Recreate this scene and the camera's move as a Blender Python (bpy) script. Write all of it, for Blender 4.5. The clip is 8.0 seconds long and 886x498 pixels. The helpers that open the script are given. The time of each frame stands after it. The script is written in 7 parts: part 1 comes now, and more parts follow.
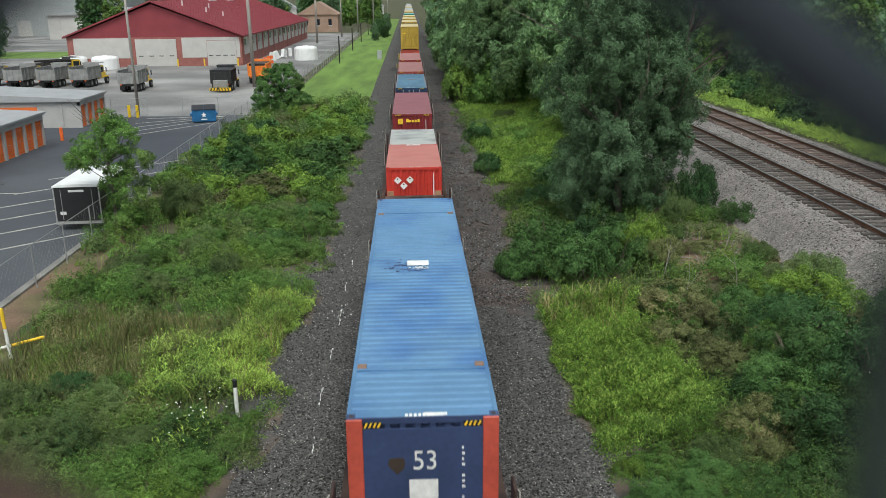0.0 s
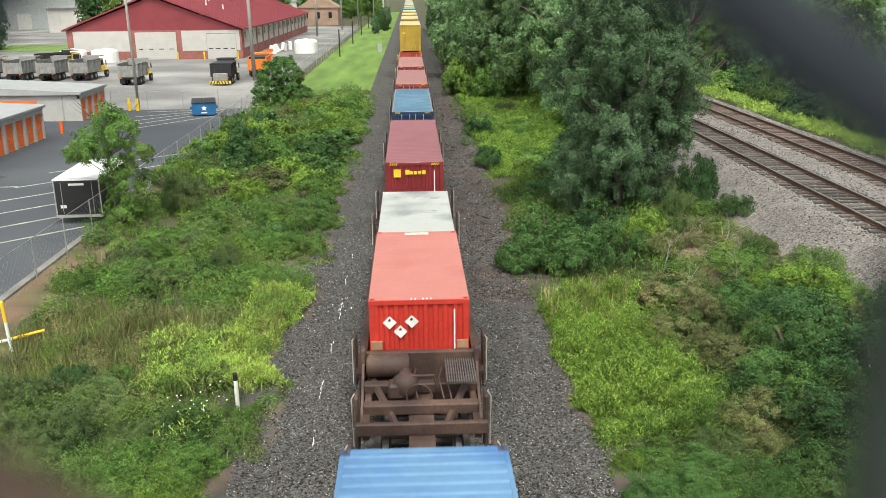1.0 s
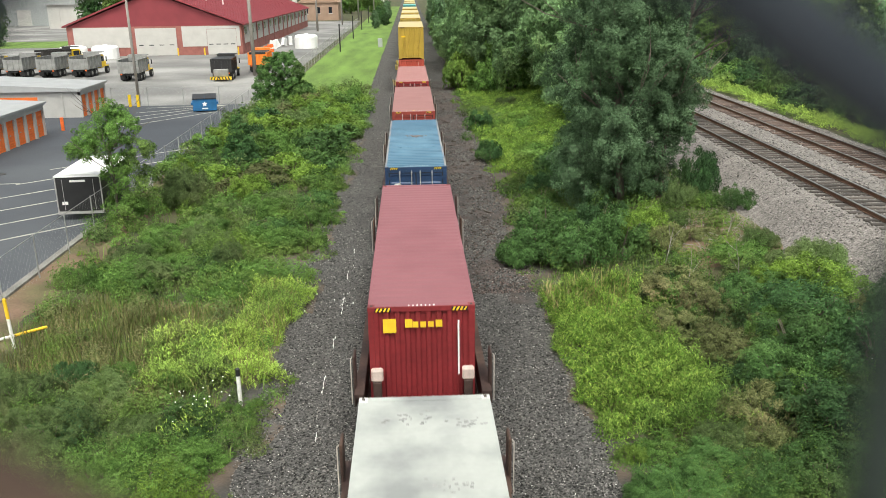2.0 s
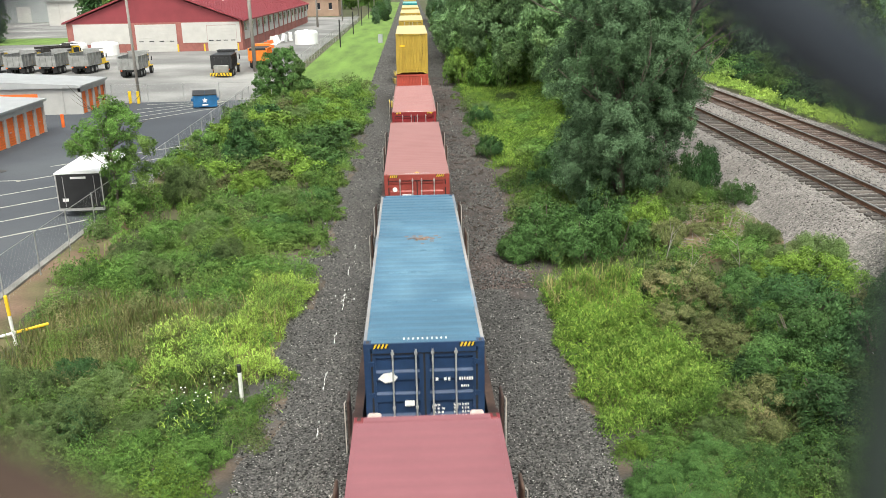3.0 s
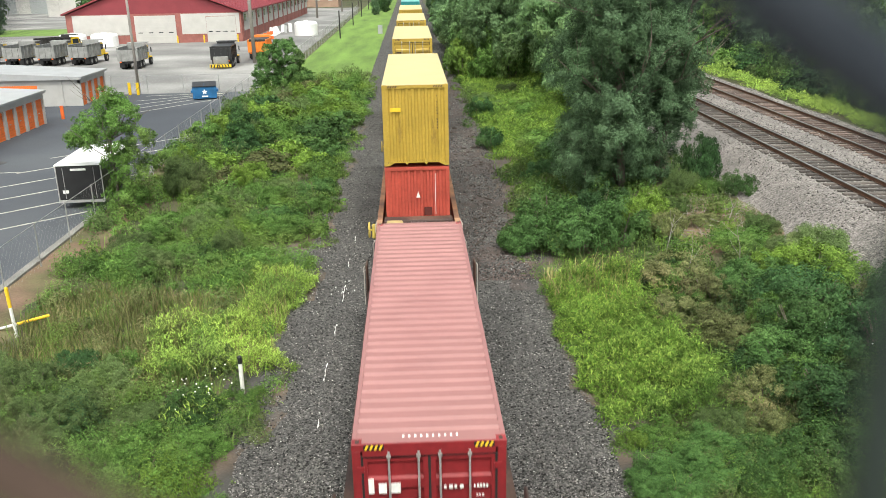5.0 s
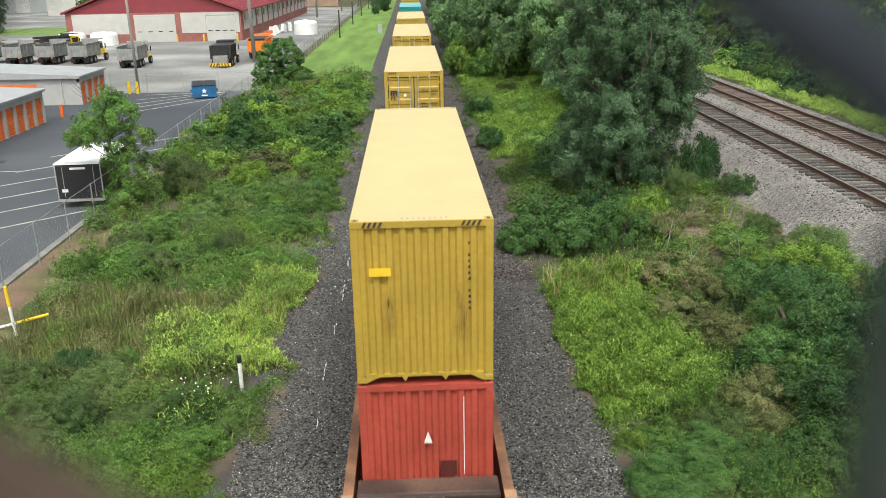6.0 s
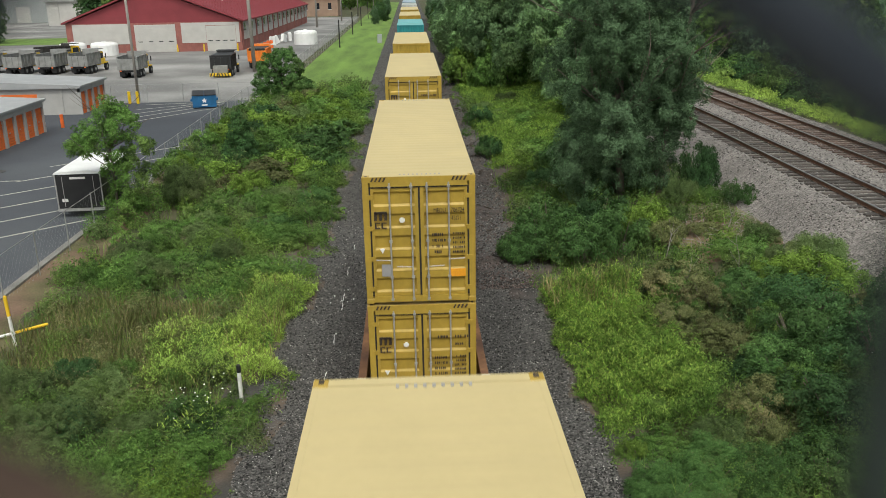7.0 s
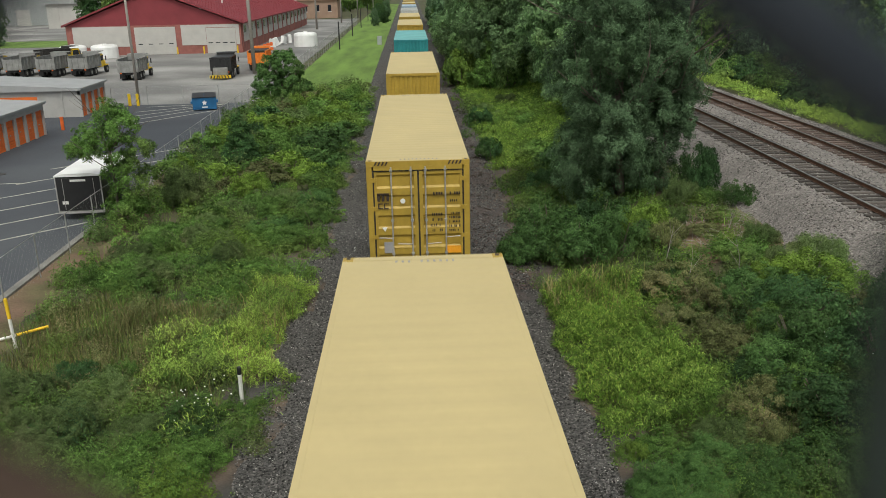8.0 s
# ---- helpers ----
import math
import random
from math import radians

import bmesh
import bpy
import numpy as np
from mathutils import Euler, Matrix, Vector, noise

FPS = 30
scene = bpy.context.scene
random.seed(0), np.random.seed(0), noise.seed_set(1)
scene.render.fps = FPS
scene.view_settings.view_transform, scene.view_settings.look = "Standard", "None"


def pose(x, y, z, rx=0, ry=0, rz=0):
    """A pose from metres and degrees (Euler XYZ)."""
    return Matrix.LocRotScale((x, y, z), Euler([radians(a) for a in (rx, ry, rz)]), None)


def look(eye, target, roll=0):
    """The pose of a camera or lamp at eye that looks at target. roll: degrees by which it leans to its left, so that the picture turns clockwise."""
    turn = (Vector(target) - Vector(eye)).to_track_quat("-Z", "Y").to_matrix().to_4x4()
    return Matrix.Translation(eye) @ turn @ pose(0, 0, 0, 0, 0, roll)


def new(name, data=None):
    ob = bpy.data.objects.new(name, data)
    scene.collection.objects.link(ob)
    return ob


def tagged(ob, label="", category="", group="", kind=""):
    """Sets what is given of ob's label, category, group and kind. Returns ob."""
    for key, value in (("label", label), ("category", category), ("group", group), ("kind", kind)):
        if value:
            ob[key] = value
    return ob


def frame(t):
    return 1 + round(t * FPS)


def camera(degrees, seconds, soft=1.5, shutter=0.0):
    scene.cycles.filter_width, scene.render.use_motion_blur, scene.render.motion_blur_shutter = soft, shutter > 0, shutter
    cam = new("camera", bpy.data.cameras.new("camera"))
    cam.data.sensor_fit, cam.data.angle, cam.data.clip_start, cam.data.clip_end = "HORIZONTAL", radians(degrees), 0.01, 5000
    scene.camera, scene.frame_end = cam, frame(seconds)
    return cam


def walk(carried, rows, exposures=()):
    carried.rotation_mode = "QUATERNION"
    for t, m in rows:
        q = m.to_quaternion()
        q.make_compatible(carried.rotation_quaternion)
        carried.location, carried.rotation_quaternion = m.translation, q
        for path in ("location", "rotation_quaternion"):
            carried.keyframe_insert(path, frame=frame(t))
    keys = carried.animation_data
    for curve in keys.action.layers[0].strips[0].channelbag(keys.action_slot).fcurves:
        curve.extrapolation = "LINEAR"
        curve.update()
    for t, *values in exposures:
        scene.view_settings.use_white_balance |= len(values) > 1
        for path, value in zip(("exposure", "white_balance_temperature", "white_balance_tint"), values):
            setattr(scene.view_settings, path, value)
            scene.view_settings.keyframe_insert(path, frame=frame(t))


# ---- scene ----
# ---- camera ----
CAM = (-0.104, 0.0, 10.2)


def aim(pitch, yaw, roll):
    """Camera pose: degrees down from level, degrees to the right of the track, roll."""
    return pose(*CAM, 90 - pitch, 0, -yaw) @ pose(0, 0, 0, 0, 0, roll)


cam = camera(55.02, 8.0, soft=0.6, shutter=0.12)
cam.data.dof.use_dof = True
cam.data.dof.focus_distance = 40.0
cam.data.dof.aperture_fstop = 9.0
walk(cam, [
    (0.0, aim(16.611, 2.098, -0.544)), (0.5, aim(16.866, 2.058, -0.475)), (1.0, aim(17.043, 2.075, -0.530)),
    (1.5, aim(17.236, 2.028, -0.700)), (3.0, aim(17.687, 1.900, -1.034)), (3.5, aim(17.856, 1.915, -1.070)),
    (4.0, aim(18.010, 1.880, -1.120)), (4.5, aim(18.070, 1.850, -1.158)), (5.2, aim(18.300, 1.880, -1.080)),
    (6.0, aim(18.303, 1.907, -1.019)), (6.5, aim(17.998, 1.918, -1.005)), (7.0, aim(17.683, 1.935, -1.057)),
    (7.5, aim(17.610, 1.960, -1.163)), (8.0, aim(17.577, 1.914, -1.194)),
], exposures=[(0.0, 0.14, 6180, 3), (0.3, 0.55, 6550, 3), (1.0, 0.76, 6640, 3), (1.5, 0.70, 6660, 3), (3.0, 0.94, 6580, 3), (3.5, 0.92, 6600, 3), (4.0, 0.97, 6560, 3),
              (4.5, 0.96, 6560, 3), (5.4, 0.92, 6540, 3), (6.0, 0.70, 6480, 3), (6.5, 0.05, 6660, 3), (7.0, 0.14, 6520, 3), (7.2, 0.42, 6360, 3), (7.35, 0.34, 6360, 3), (7.5, 0.15, 6380, 3), (8.0, -0.07, 6600, 3)])

# ---- world and light: overcast day ----
world = bpy.data.worlds.new("sky")
scene.world = world
world.use_nodes = True
wn = world.node_tree.nodes
sky = wn.new("ShaderNodeTexSky")
sky.sky_type = "NISHITA"
sky.sun_disc = False
sky.sun_elevation = radians(58)
sky.sun_rotation = radians(200)
sky.air_density, sky.dust_density, sky.ozone_density = 1.0, 6.0, 1.0
hsv = wn.new("ShaderNodeHueSaturation")
hsv.inputs["Saturation"].default_value = 0.35
world.node_tree.links.new(sky.outputs[0], hsv.inputs["Color"])
world.node_tree.links.new(hsv.outputs[0], wn["Background"].inputs["Color"])
wn["Background"].inputs["Strength"].default_value = 0.122
sun = new("sun", bpy.data.lights.new("sun", "SUN"))
sun.data.energy, sun.data.angle, sun.data.color = 1.5, radians(11), (1.0, 0.97, 0.92)
sun.matrix_world = look((20, -40, 80), (0, 0, 0))


# ---- materials ----
def material(name, base, rough=0.7, metal=0.0, vary=0.25, scale=3.0, fine=40.0, bump=0.2, island=0.0, obj=0.0,
             second=None, amount=0.5, stretch=(1, 1, 1), spec=0.5, step=0.02, through_light=0.0):
    """Procedural surface: base colour, broad and fine variation, optional stains of a second colour, bump."""
    m = bpy.data.materials.new(name)
    m.use_nodes = True
    t, n = m.node_tree, m.node_tree.nodes
    b = n["Principled BSDF"]
    b.inputs["Roughness"].default_value, b.inputs["Metallic"].default_value = rough, metal
    b.inputs["Specular IOR Level"].default_value = spec
    co = n.new("ShaderNodeTexCoord")
    mp = n.new("ShaderNodeMapping")
    mp.inputs["Scale"].default_value = stretch
    t.links.new(co.outputs["Object"], mp.inputs["Vector"])

    def tex(s, detail):
        q = n.new("ShaderNodeTexNoise")
        q.inputs["Scale"].default_value, q.inputs["Detail"].default_value = s, detail
        t.links.new(mp.outputs[0], q.inputs["Vector"])
        return q

    broad, grain = tex(scale, 4), tex(fine, 3)
    colour = n.new("ShaderNodeRGB")
    colour.outputs[0].default_value = (*base, 1)
    last = colour.outputs[0]
    if second:
        ramp = n.new("ShaderNodeMapRange")
        ramp.inputs["From Min"].default_value, ramp.inputs["From Max"].default_value = 0.62 - amount * 0.3, 0.75 - amount * 0.2
        st = tex(scale * 0.6, 6)
        t.links.new(st.outputs["Fac"], ramp.inputs["Value"])
        mix = n.new("ShaderNodeMix")
        mix.data_type = "RGBA"
        mix.inputs[7].default_value = (*second, 1)
        t.links.new(ramp.outputs[0], mix.inputs[0])
        t.links.new(last, mix.inputs[6])
        last = mix.outputs[2]

    def shade(fac, amt):
        nonlocal last
        r = n.new("ShaderNodeMapRange")
        r.inputs["From Min"].default_value, r.inputs["From Max"].default_value = 0.25, 0.75
        r.inputs["To Min"].default_value, r.inputs["To Max"].default_value = 1 - amt, 1 + amt
        t.links.new(fac, r.inputs["Value"])
        mul = n.new("ShaderNodeMix")
        mul.data_type, mul.blend_type = "RGBA", "MULTIPLY"
        mul.inputs[0].default_value = 1
        t.links.new(last, mul.inputs[6])
        t.links.new(r.outputs[0], mul.inputs[7])
        last = mul.outputs[2]

    shade(broad.outputs["Fac"], vary)
    shade(grain.outputs["Fac"], vary * 0.6)
    if island:
        g = n.new("ShaderNodeNewGeometry")
        shade(g.outputs["Random Per Island"], island)
    if obj:
        o = n.new("ShaderNodeObjectInfo")
        shade(o.outputs["Random"], obj)
    t.links.new(last, b.inputs["Base Color"])
    if bump:
        bp = n.new("ShaderNodeBump")
        bp.inputs["Strength"].default_value, bp.inputs["Distance"].default_value = bump, step
        t.links.new(grain.outputs["Fac"], bp.inputs["Height"])
        t.links.new(bp.outputs[0], b.inputs["Normal"])
    if through_light:
        tr = n.new("ShaderNodeBsdfTranslucent")
        t.links.new(last, tr.inputs["Color"])
        ms = n.new("ShaderNodeMixShader")
        ms.inputs[0].default_value = through_light
        t.links.new(b.outputs[0], ms.inputs[1])
        t.links.new(tr.outputs[0], ms.inputs[2])
        t.links.new(ms.outputs[0], n["Material Output"].inputs["Surface"])
    return m


def leafy(name, base, island=0.32, rough=0.7, second=None, amount=0.5):
    return material(name, base, rough=rough, vary=0.36, scale=0.5, fine=3.0, bump=0, island=island, obj=0.22, second=second, amount=amount, through_light=0.15, spec=0.18)


def stony(name, base, cell, bump=1.0, spread=0.5, step=0.03, second=None):
    """Crushed stone: cells of random brightness with relief."""
    m = bpy.data.materials.new(name)
    m.use_nodes = True
    t, n = m.node_tree, m.node_tree.nodes
    b = n["Principled BSDF"]
    b.inputs["Roughness"].default_value = 0.9
    co = n.new("ShaderNodeTexCoord")
    v = n.new("ShaderNodeTexVoronoi")
    v.inputs["Scale"].default_value = 1 / cell
    t.links.new(co.outputs["Object"], v.inputs["Vector"])
    big = n.new("ShaderNodeTexNoise")
    big.inputs["Scale"].default_value, big.inputs["Detail"].default_value = 0.6, 6
    t.links.new(co.outputs["Object"], big.inputs["Vector"])
    sep = n.new("ShaderNodeSeparateColor")
    t.links.new(v.outputs["Color"], sep.inputs[0])
    r = n.new("ShaderNodeMapRange")
    r.inputs["To Min"].default_value, r.inputs["To Max"].default_value = 1 - spread, 1 + spread
    t.links.new(sep.outputs[0], r.inputs["Value"])
    r2 = n.new("ShaderNodeMapRange")
    r2.inputs["From Min"].default_value, r2.inputs["From Max"].default_value = 0.3, 0.7
    r2.inputs["To Min"].default_value, r2.inputs["To Max"].default_value = 0.82, 1.18
    t.links.new(big.outputs["Fac"], r2.inputs["Value"])
    mm = n.new("ShaderNodeMath")
    mm.operation = "MULTIPLY"
    t.links.new(r.outputs[0], mm.inputs[0])
    t.links.new(r2.outputs[0], mm.inputs[1])
    mix = n.new("ShaderNodeMix")
    mix.data_type, mix.blend_type = "RGBA", "MULTIPLY"
    mix.inputs[0].default_value = 1
    mix.inputs[6].default_value = (*base, 1)
    t.links.new(mm.outputs[0], mix.inputs[7])
    t.links.new(mix.outputs[2], b.inputs["Base Color"])
    bp = n.new("ShaderNodeBump")
    bp.inputs["Strength"].default_value, bp.inputs["Distance"].default_value = bump, step
    inv = n.new("ShaderNodeMath")
    inv.operation = "SUBTRACT"
    inv.inputs[0].default_value = 1
    t.links.new(v.outputs["Distance"], inv.inputs[1])
    t.links.new(inv.outputs[0], bp.inputs["Height"])
    t.links.new(bp.outputs[0], b.inputs["Normal"])
    return m


M = {
    "soil": material("soil", (0.095, 0.080, 0.045), 0.95, vary=0.4, scale=0.5, fine=9, bump=0.6, second=(0.05, 0.065, 0.022), amount=0.8),
    "dirt": material("dirt", (0.165, 0.105, 0.070), 0.95, vary=0.35, scale=0.7, fine=14, bump=0.6, second=(0.12, 0.11, 0.05), amount=0.6),
    "fines": material("brown_cinders", (0.072, 0.056, 0.050), 0.95, vary=0.45, scale=1.5, fine=18, bump=1.0, second=(0.050, 0.046, 0.044), amount=0.7),
    "rubble": material("brown_rubble", (0.085, 0.062, 0.055), 0.9, vary=0.3, scale=2, bump=0.2, island=0.7),
    "verge": material("gritty_earth", (0.108, 0.080, 0.058), 0.95, vary=0.45, scale=1.2, fine=22, bump=1.0, second=(0.066, 0.062, 0.058), amount=0.8),
    "lawn": material("lawn", (0.126, 0.212, 0.038), 0.9, vary=0.38, scale=0.3, fine=9, bump=0.5, stretch=(1.6, 0.25, 1)),
    "ballast": stony("dark_ballast", (0.074, 0.071, 0.067), 0.040, spread=0.75),
    "ballast_pale": stony("pale_ballast", (0.195, 0.178, 0.165), 0.06, spread=0.5),
    "stone": material("loose_stone", (0.113, 0.107, 0.102), 0.9, vary=0.3, scale=2, bump=0.2, island=0.85),
    "stone_pale": material("pale_stone", (0.21, 0.192, 0.178), 0.9, vary=0.3, scale=2, bump=0.2, island=0.6),
    "stone_white": material("white_stone_chip", (0.48, 0.46, 0.44), 0.9, vary=0.3, scale=2, island=0.5),
    "asphalt": material("asphalt", (0.052, 0.058, 0.070), 0.85, vary=0.2, scale=0.12, fine=30, bump=0.2, second=(0.078, 0.084, 0.094), amount=0.5),
    "far_asphalt": material("pale_worn_asphalt", (0.17, 0.175, 0.18), 0.85, vary=0.2, scale=0.1, fine=6, bump=0.1),
    "concrete": material("yard_concrete", (0.305, 0.298, 0.286), 0.9, vary=0.22, scale=0.12, fine=4, bump=0.1, second=(0.165, 0.162, 0.158), amount=0.9),
    "kerb": material("kerb_concrete", (0.22, 0.21, 0.19), 0.9, vary=0.3, scale=1.2),
    "line": material("line_paint", (0.46, 0.45, 0.38), 0.8, vary=0.35, scale=1.5, fine=9),
    "white_paint": material("white_spray_paint", (0.78, 0.78, 0.76), 0.8, vary=0.3, scale=6, island=0.3),
    "steel_dark": material("dark_steel", (0.07, 0.065, 0.062), 0.6, 0.6, vary=0.4, scale=3),
    "rail": material("rusty_rail", (0.16, 0.09, 0.06), 0.6, 0.5, vary=0.3, scale=3),
    "rail_top": material("polished_rail_head", (0.55, 0.54, 0.52), 0.3, 0.9, vary=0.15, scale=3),
    "tie": material("old_tie", (0.086, 0.074, 0.066), 0.95, vary=0.4, scale=3, fine=20, obj=0.35, stretch=(1, 5, 1)),
    "tie_brown": material("brown_rusty_tie", (0.118, 0.086, 0.072), 0.95, vary=0.4, scale=3, fine=20, obj=0.3, stretch=(1, 5, 1)),
    "car_brown": material("brown_car_paint", (0.052, 0.030, 0.025), 0.68, vary=0.45, scale=1.2, fine=12, second=(0.105, 0.062, 0.045), amount=0.5),
    "deck_brown": material("worn_brown_deck", (0.072, 0.043, 0.036), 0.75, vary=0.35, scale=1.0, fine=10, second=(0.042, 0.026, 0.022), amount=0.6),
    "cyl_red": material("red_brown_cylinder", (0.15, 0.045, 0.030), 0.6, vary=0.3, scale=2),
    "patch_red": material("dark_red_patch", (0.085, 0.016, 0.012), 0.6, vary=0.3),
    "car_rust": material("rust_orange_sill", (0.25, 0.125, 0.065), 0.75, vary=0.3, scale=1.2, fine=12, second=(0.10, 0.05, 0.035), amount=0.5),
    "grate": material("grey_grating", (0.17, 0.15, 0.145), 0.6, 0.5, vary=0.3),
    "grab": material("pale_grab_iron", (0.55, 0.5, 0.46), 0.6, 0.2, vary=0.3, scale=4),
    "streak": material("rust_streak", (0.36, 0.235, 0.045), 0.75, vary=0.3, scale=6),
    "guide": material("chalky_guide_paint", (0.52, 0.42, 0.38), 0.8, vary=0.25, scale=5),
    "plate": material("faded_tan_plate", (0.36, 0.21, 0.12), 0.7, vary=0.25, scale=4),
    "brake_yellow": material("yellow_brake_part", (0.5, 0.38, 0.08), 0.6, vary=0.3, scale=4),
    "cream": material("cream_yellow_tank", (0.38, 0.28, 0.125), 0.6, vary=0.3, scale=4),
    "casting": material("corner_casting", (0.26, 0.16, 0.11), 0.7, 0.2, vary=0.4, scale=5),
    "rod": material("galvanised_rod", (0.46, 0.45, 0.44), 0.45, 0.4, vary=0.2, scale=5),
    "gasket": material("black_gasket", (0.02, 0.019, 0.018), 0.7, vary=0.2),
    "black": material("black_paint", (0.02, 0.02, 0.021), 0.45, vary=0.3, scale=2),
    "sign_white": material("white_marking", (0.8, 0.79, 0.76), 0.6, vary=0.15, scale=6),
    "mark_dark": material("dark_marking", (0.05, 0.035, 0.025), 0.6, vary=0.2),
    "mark_orange": material("orange_sticker", (0.85, 0.36, 0.02), 0.6, vary=0.1),
    "mark_yellow": material("yellow_marking", (0.85, 0.55, 0.03), 0.6, vary=0.1),
    "mark_grey": material("grey_sticker", (0.33, 0.32, 0.32), 0.6, vary=0.1),
    "bark": material("bark", (0.15, 0.125, 0.10), 0.95, vary=0.4, scale=2, fine=25, bump=0.7, stretch=(1, 1, 0.25)),
    "pole_wood": material("weathered_pole", (0.30, 0.275, 0.25), 0.9, vary=0.25, scale=1.5, fine=20, bump=0.3, stretch=(1, 1, 0.15)),
    "galv": material("galvanised_post", (0.42, 0.42, 0.41), 0.5, 0.6, vary=0.2, scale=4),
    # blue-grey lift in the wire colour stands for reflected sky
    "wire": material("coated_wire_sky_tint", (0.021, 0.027, 0.037), 0.6, vary=0.2, spec=0.3),
    "wire_grey": material("dull_grey_wire", (0.026, 0.036, 0.031), 0.7, vary=0.3, scale=30, spec=0.2),
    "wire_rust": material("rusty_wire", (0.075, 0.050, 0.038), 0.8, vary=0.3, scale=30, spec=0.2),
    "orange_door": material("orange_roller_door", (0.78, 0.17, 0.03), 0.55, vary=0.12, scale=1.5),
    "stucco": material("grey_metal_siding", (0.42, 0.41, 0.395), 0.7, vary=0.1, scale=1),
    "metal_roof": material("pale_metal_roof", (0.40, 0.405, 0.41), 0.5, 0.2, vary=0.12, scale=0.8),
    "roof_red": material("dark_red_metal_roof", (0.23, 0.035, 0.045), 0.6, vary=0.15, scale=0.4),
    "brick_red": material("red_brick", (0.30, 0.115, 0.098), 0.9, vary=0.2, scale=1, fine=14),
    "panel_white": material("off_white_panel", (0.50, 0.485, 0.46), 0.6, vary=0.08, scale=0.8),
    "glass_dark": material("dark_window_glass", (0.02, 0.024, 0.03), 0.1, vary=0.1, spec=0.6),
    "tank_white": material("white_plastic_tank", (0.80, 0.80, 0.79), 0.5, vary=0.08, scale=1),
    "dump_grey": material("grey_steel_dump_body", (0.30, 0.30, 0.29), 0.55, 0.4, vary=0.3, scale=1.5),
    "cab_yellow": material("yellow_cab", (0.75, 0.50, 0.02), 0.4, vary=0.15, scale=2),
    "cab_orange": material("orange_truck_paint", (0.80, 0.22, 0.03), 0.45, vary=0.2, scale=2),
    "rubber": material("tyre_rubber", (0.022, 0.022, 0.023), 0.9, vary=0.3),
    "dump_blue": material("blue_dumpster", (0.02, 0.13, 0.30), 0.5, vary=0.25, scale=2),
    "far_grey": material("far_grey_cladding", (0.34, 0.36, 0.36), 0.8, vary=0.1, scale=0.2),
    "far_tan": material("tan_brick", (0.34, 0.23, 0.17), 0.9, vary=0.15, scale=0.5),
    "bridge": material("bridge_concrete", (0.34, 0.33, 0.31), 0.9, vary=0.2, scale=0.6),
    "cone": material("orange_cone", (0.85, 0.16, 0.03), 0.6, vary=0.15, scale=3),
    "leaf_weed": leafy("weed_leaf", (0.100, 0.190, 0.042), second=(0.135, 0.195, 0.050), amount=0.6),
    "leaf_deep": leafy("deep_green_leaf", (0.046, 0.102, 0.034), second=(0.068, 0.125, 0.038), amount=0.6),
    "leaf_shrub": leafy("shrub_leaf", (0.070, 0.142, 0.040), second=(0.100, 0.165, 0.046), amount=0.6),
    "leaf_bright": leafy("bright_leaf", (0.165, 0.265, 0.042), second=(0.115, 0.200, 0.045), amount=0.6),
    # tree and woodland leaves: distance haze is mixed in as paler, bluer green
    "leaf_tree": leafy("tree_leaf", (0.132, 0.222, 0.112), second=(0.106, 0.192, 0.084), amount=0.5),
    "leaf_wood_hazy": leafy("hazy_woodland_leaf", (0.145, 0.245, 0.105), second=(0.160, 0.250, 0.092), amount=0.5),
    "leaf_grey": leafy("grey_green_leaf", (0.118, 0.178, 0.060), second=(0.145, 0.172, 0.070), amount=0.6),
    "leaf_fern": leafy("feathery_leaf", (0.080, 0.162, 0.044)),
    "leaf_dry": leafy("dry_brush", (0.138, 0.156, 0.060), second=(0.170, 0.152, 0.074), amount=0.6),
    "blade": leafy("tall_grass_blade", (0.228, 0.325, 0.060), 0.5, second=(0.125, 0.210, 0.042), amount=0.5),
    "blade_green": leafy("lush_grass_blade", (0.138, 0.256, 0.036), 0.5, second=(0.090, 0.175, 0.032), amount=0.55),
    "blade_dry": leafy("dry_grass_blade", (0.270, 0.235, 0.110), 0.3, second=(0.190, 0.205, 0.070), amount=0.7),
    "blade_lawn": leafy("lawn_blade", (0.155, 0.240, 0.055), 0.25),
    "flower": material("white_flower", (0.8, 0.8, 0.75), 0.7, vary=0.1),
}


def paint(name, base, rough=0.5, fade=0.2, second=None, amount=0.35):
    return material(name, base, rough, vary=fade, scale=0.9, fine=9, bump=0.05, second=second, amount=amount)


# ---- mesh helpers ----
def box(bm, x0, x1, y0, y1, z0, z1, bevel=0.0):
    vs = [bm.verts.new(p) for p in ((x0, y0, z0), (x1, y0, z0), (x1, y1, z0), (x0, y1, z0),
                                    (x0, y0, z1), (x1, y0, z1), (x1, y1, z1), (x0, y1, z1))]
    fs = [bm.faces.new([vs[i] for i in q]) for q in ((3, 2, 1, 0), (4, 5, 6, 7), (0, 1, 5, 4), (1, 2, 6, 5), (2, 3, 7, 6), (3, 0, 4, 7))]
    if bevel:
        es = {e for f in fs for e in f.edges}
        bmesh.ops.bevel(bm, geom=list(es), offset=bevel, segments=1, affect="EDGES")
    return bm


def boxed(*dims, bevel=0.0):
    return box(bmesh.new(), *dims, bevel=bevel)


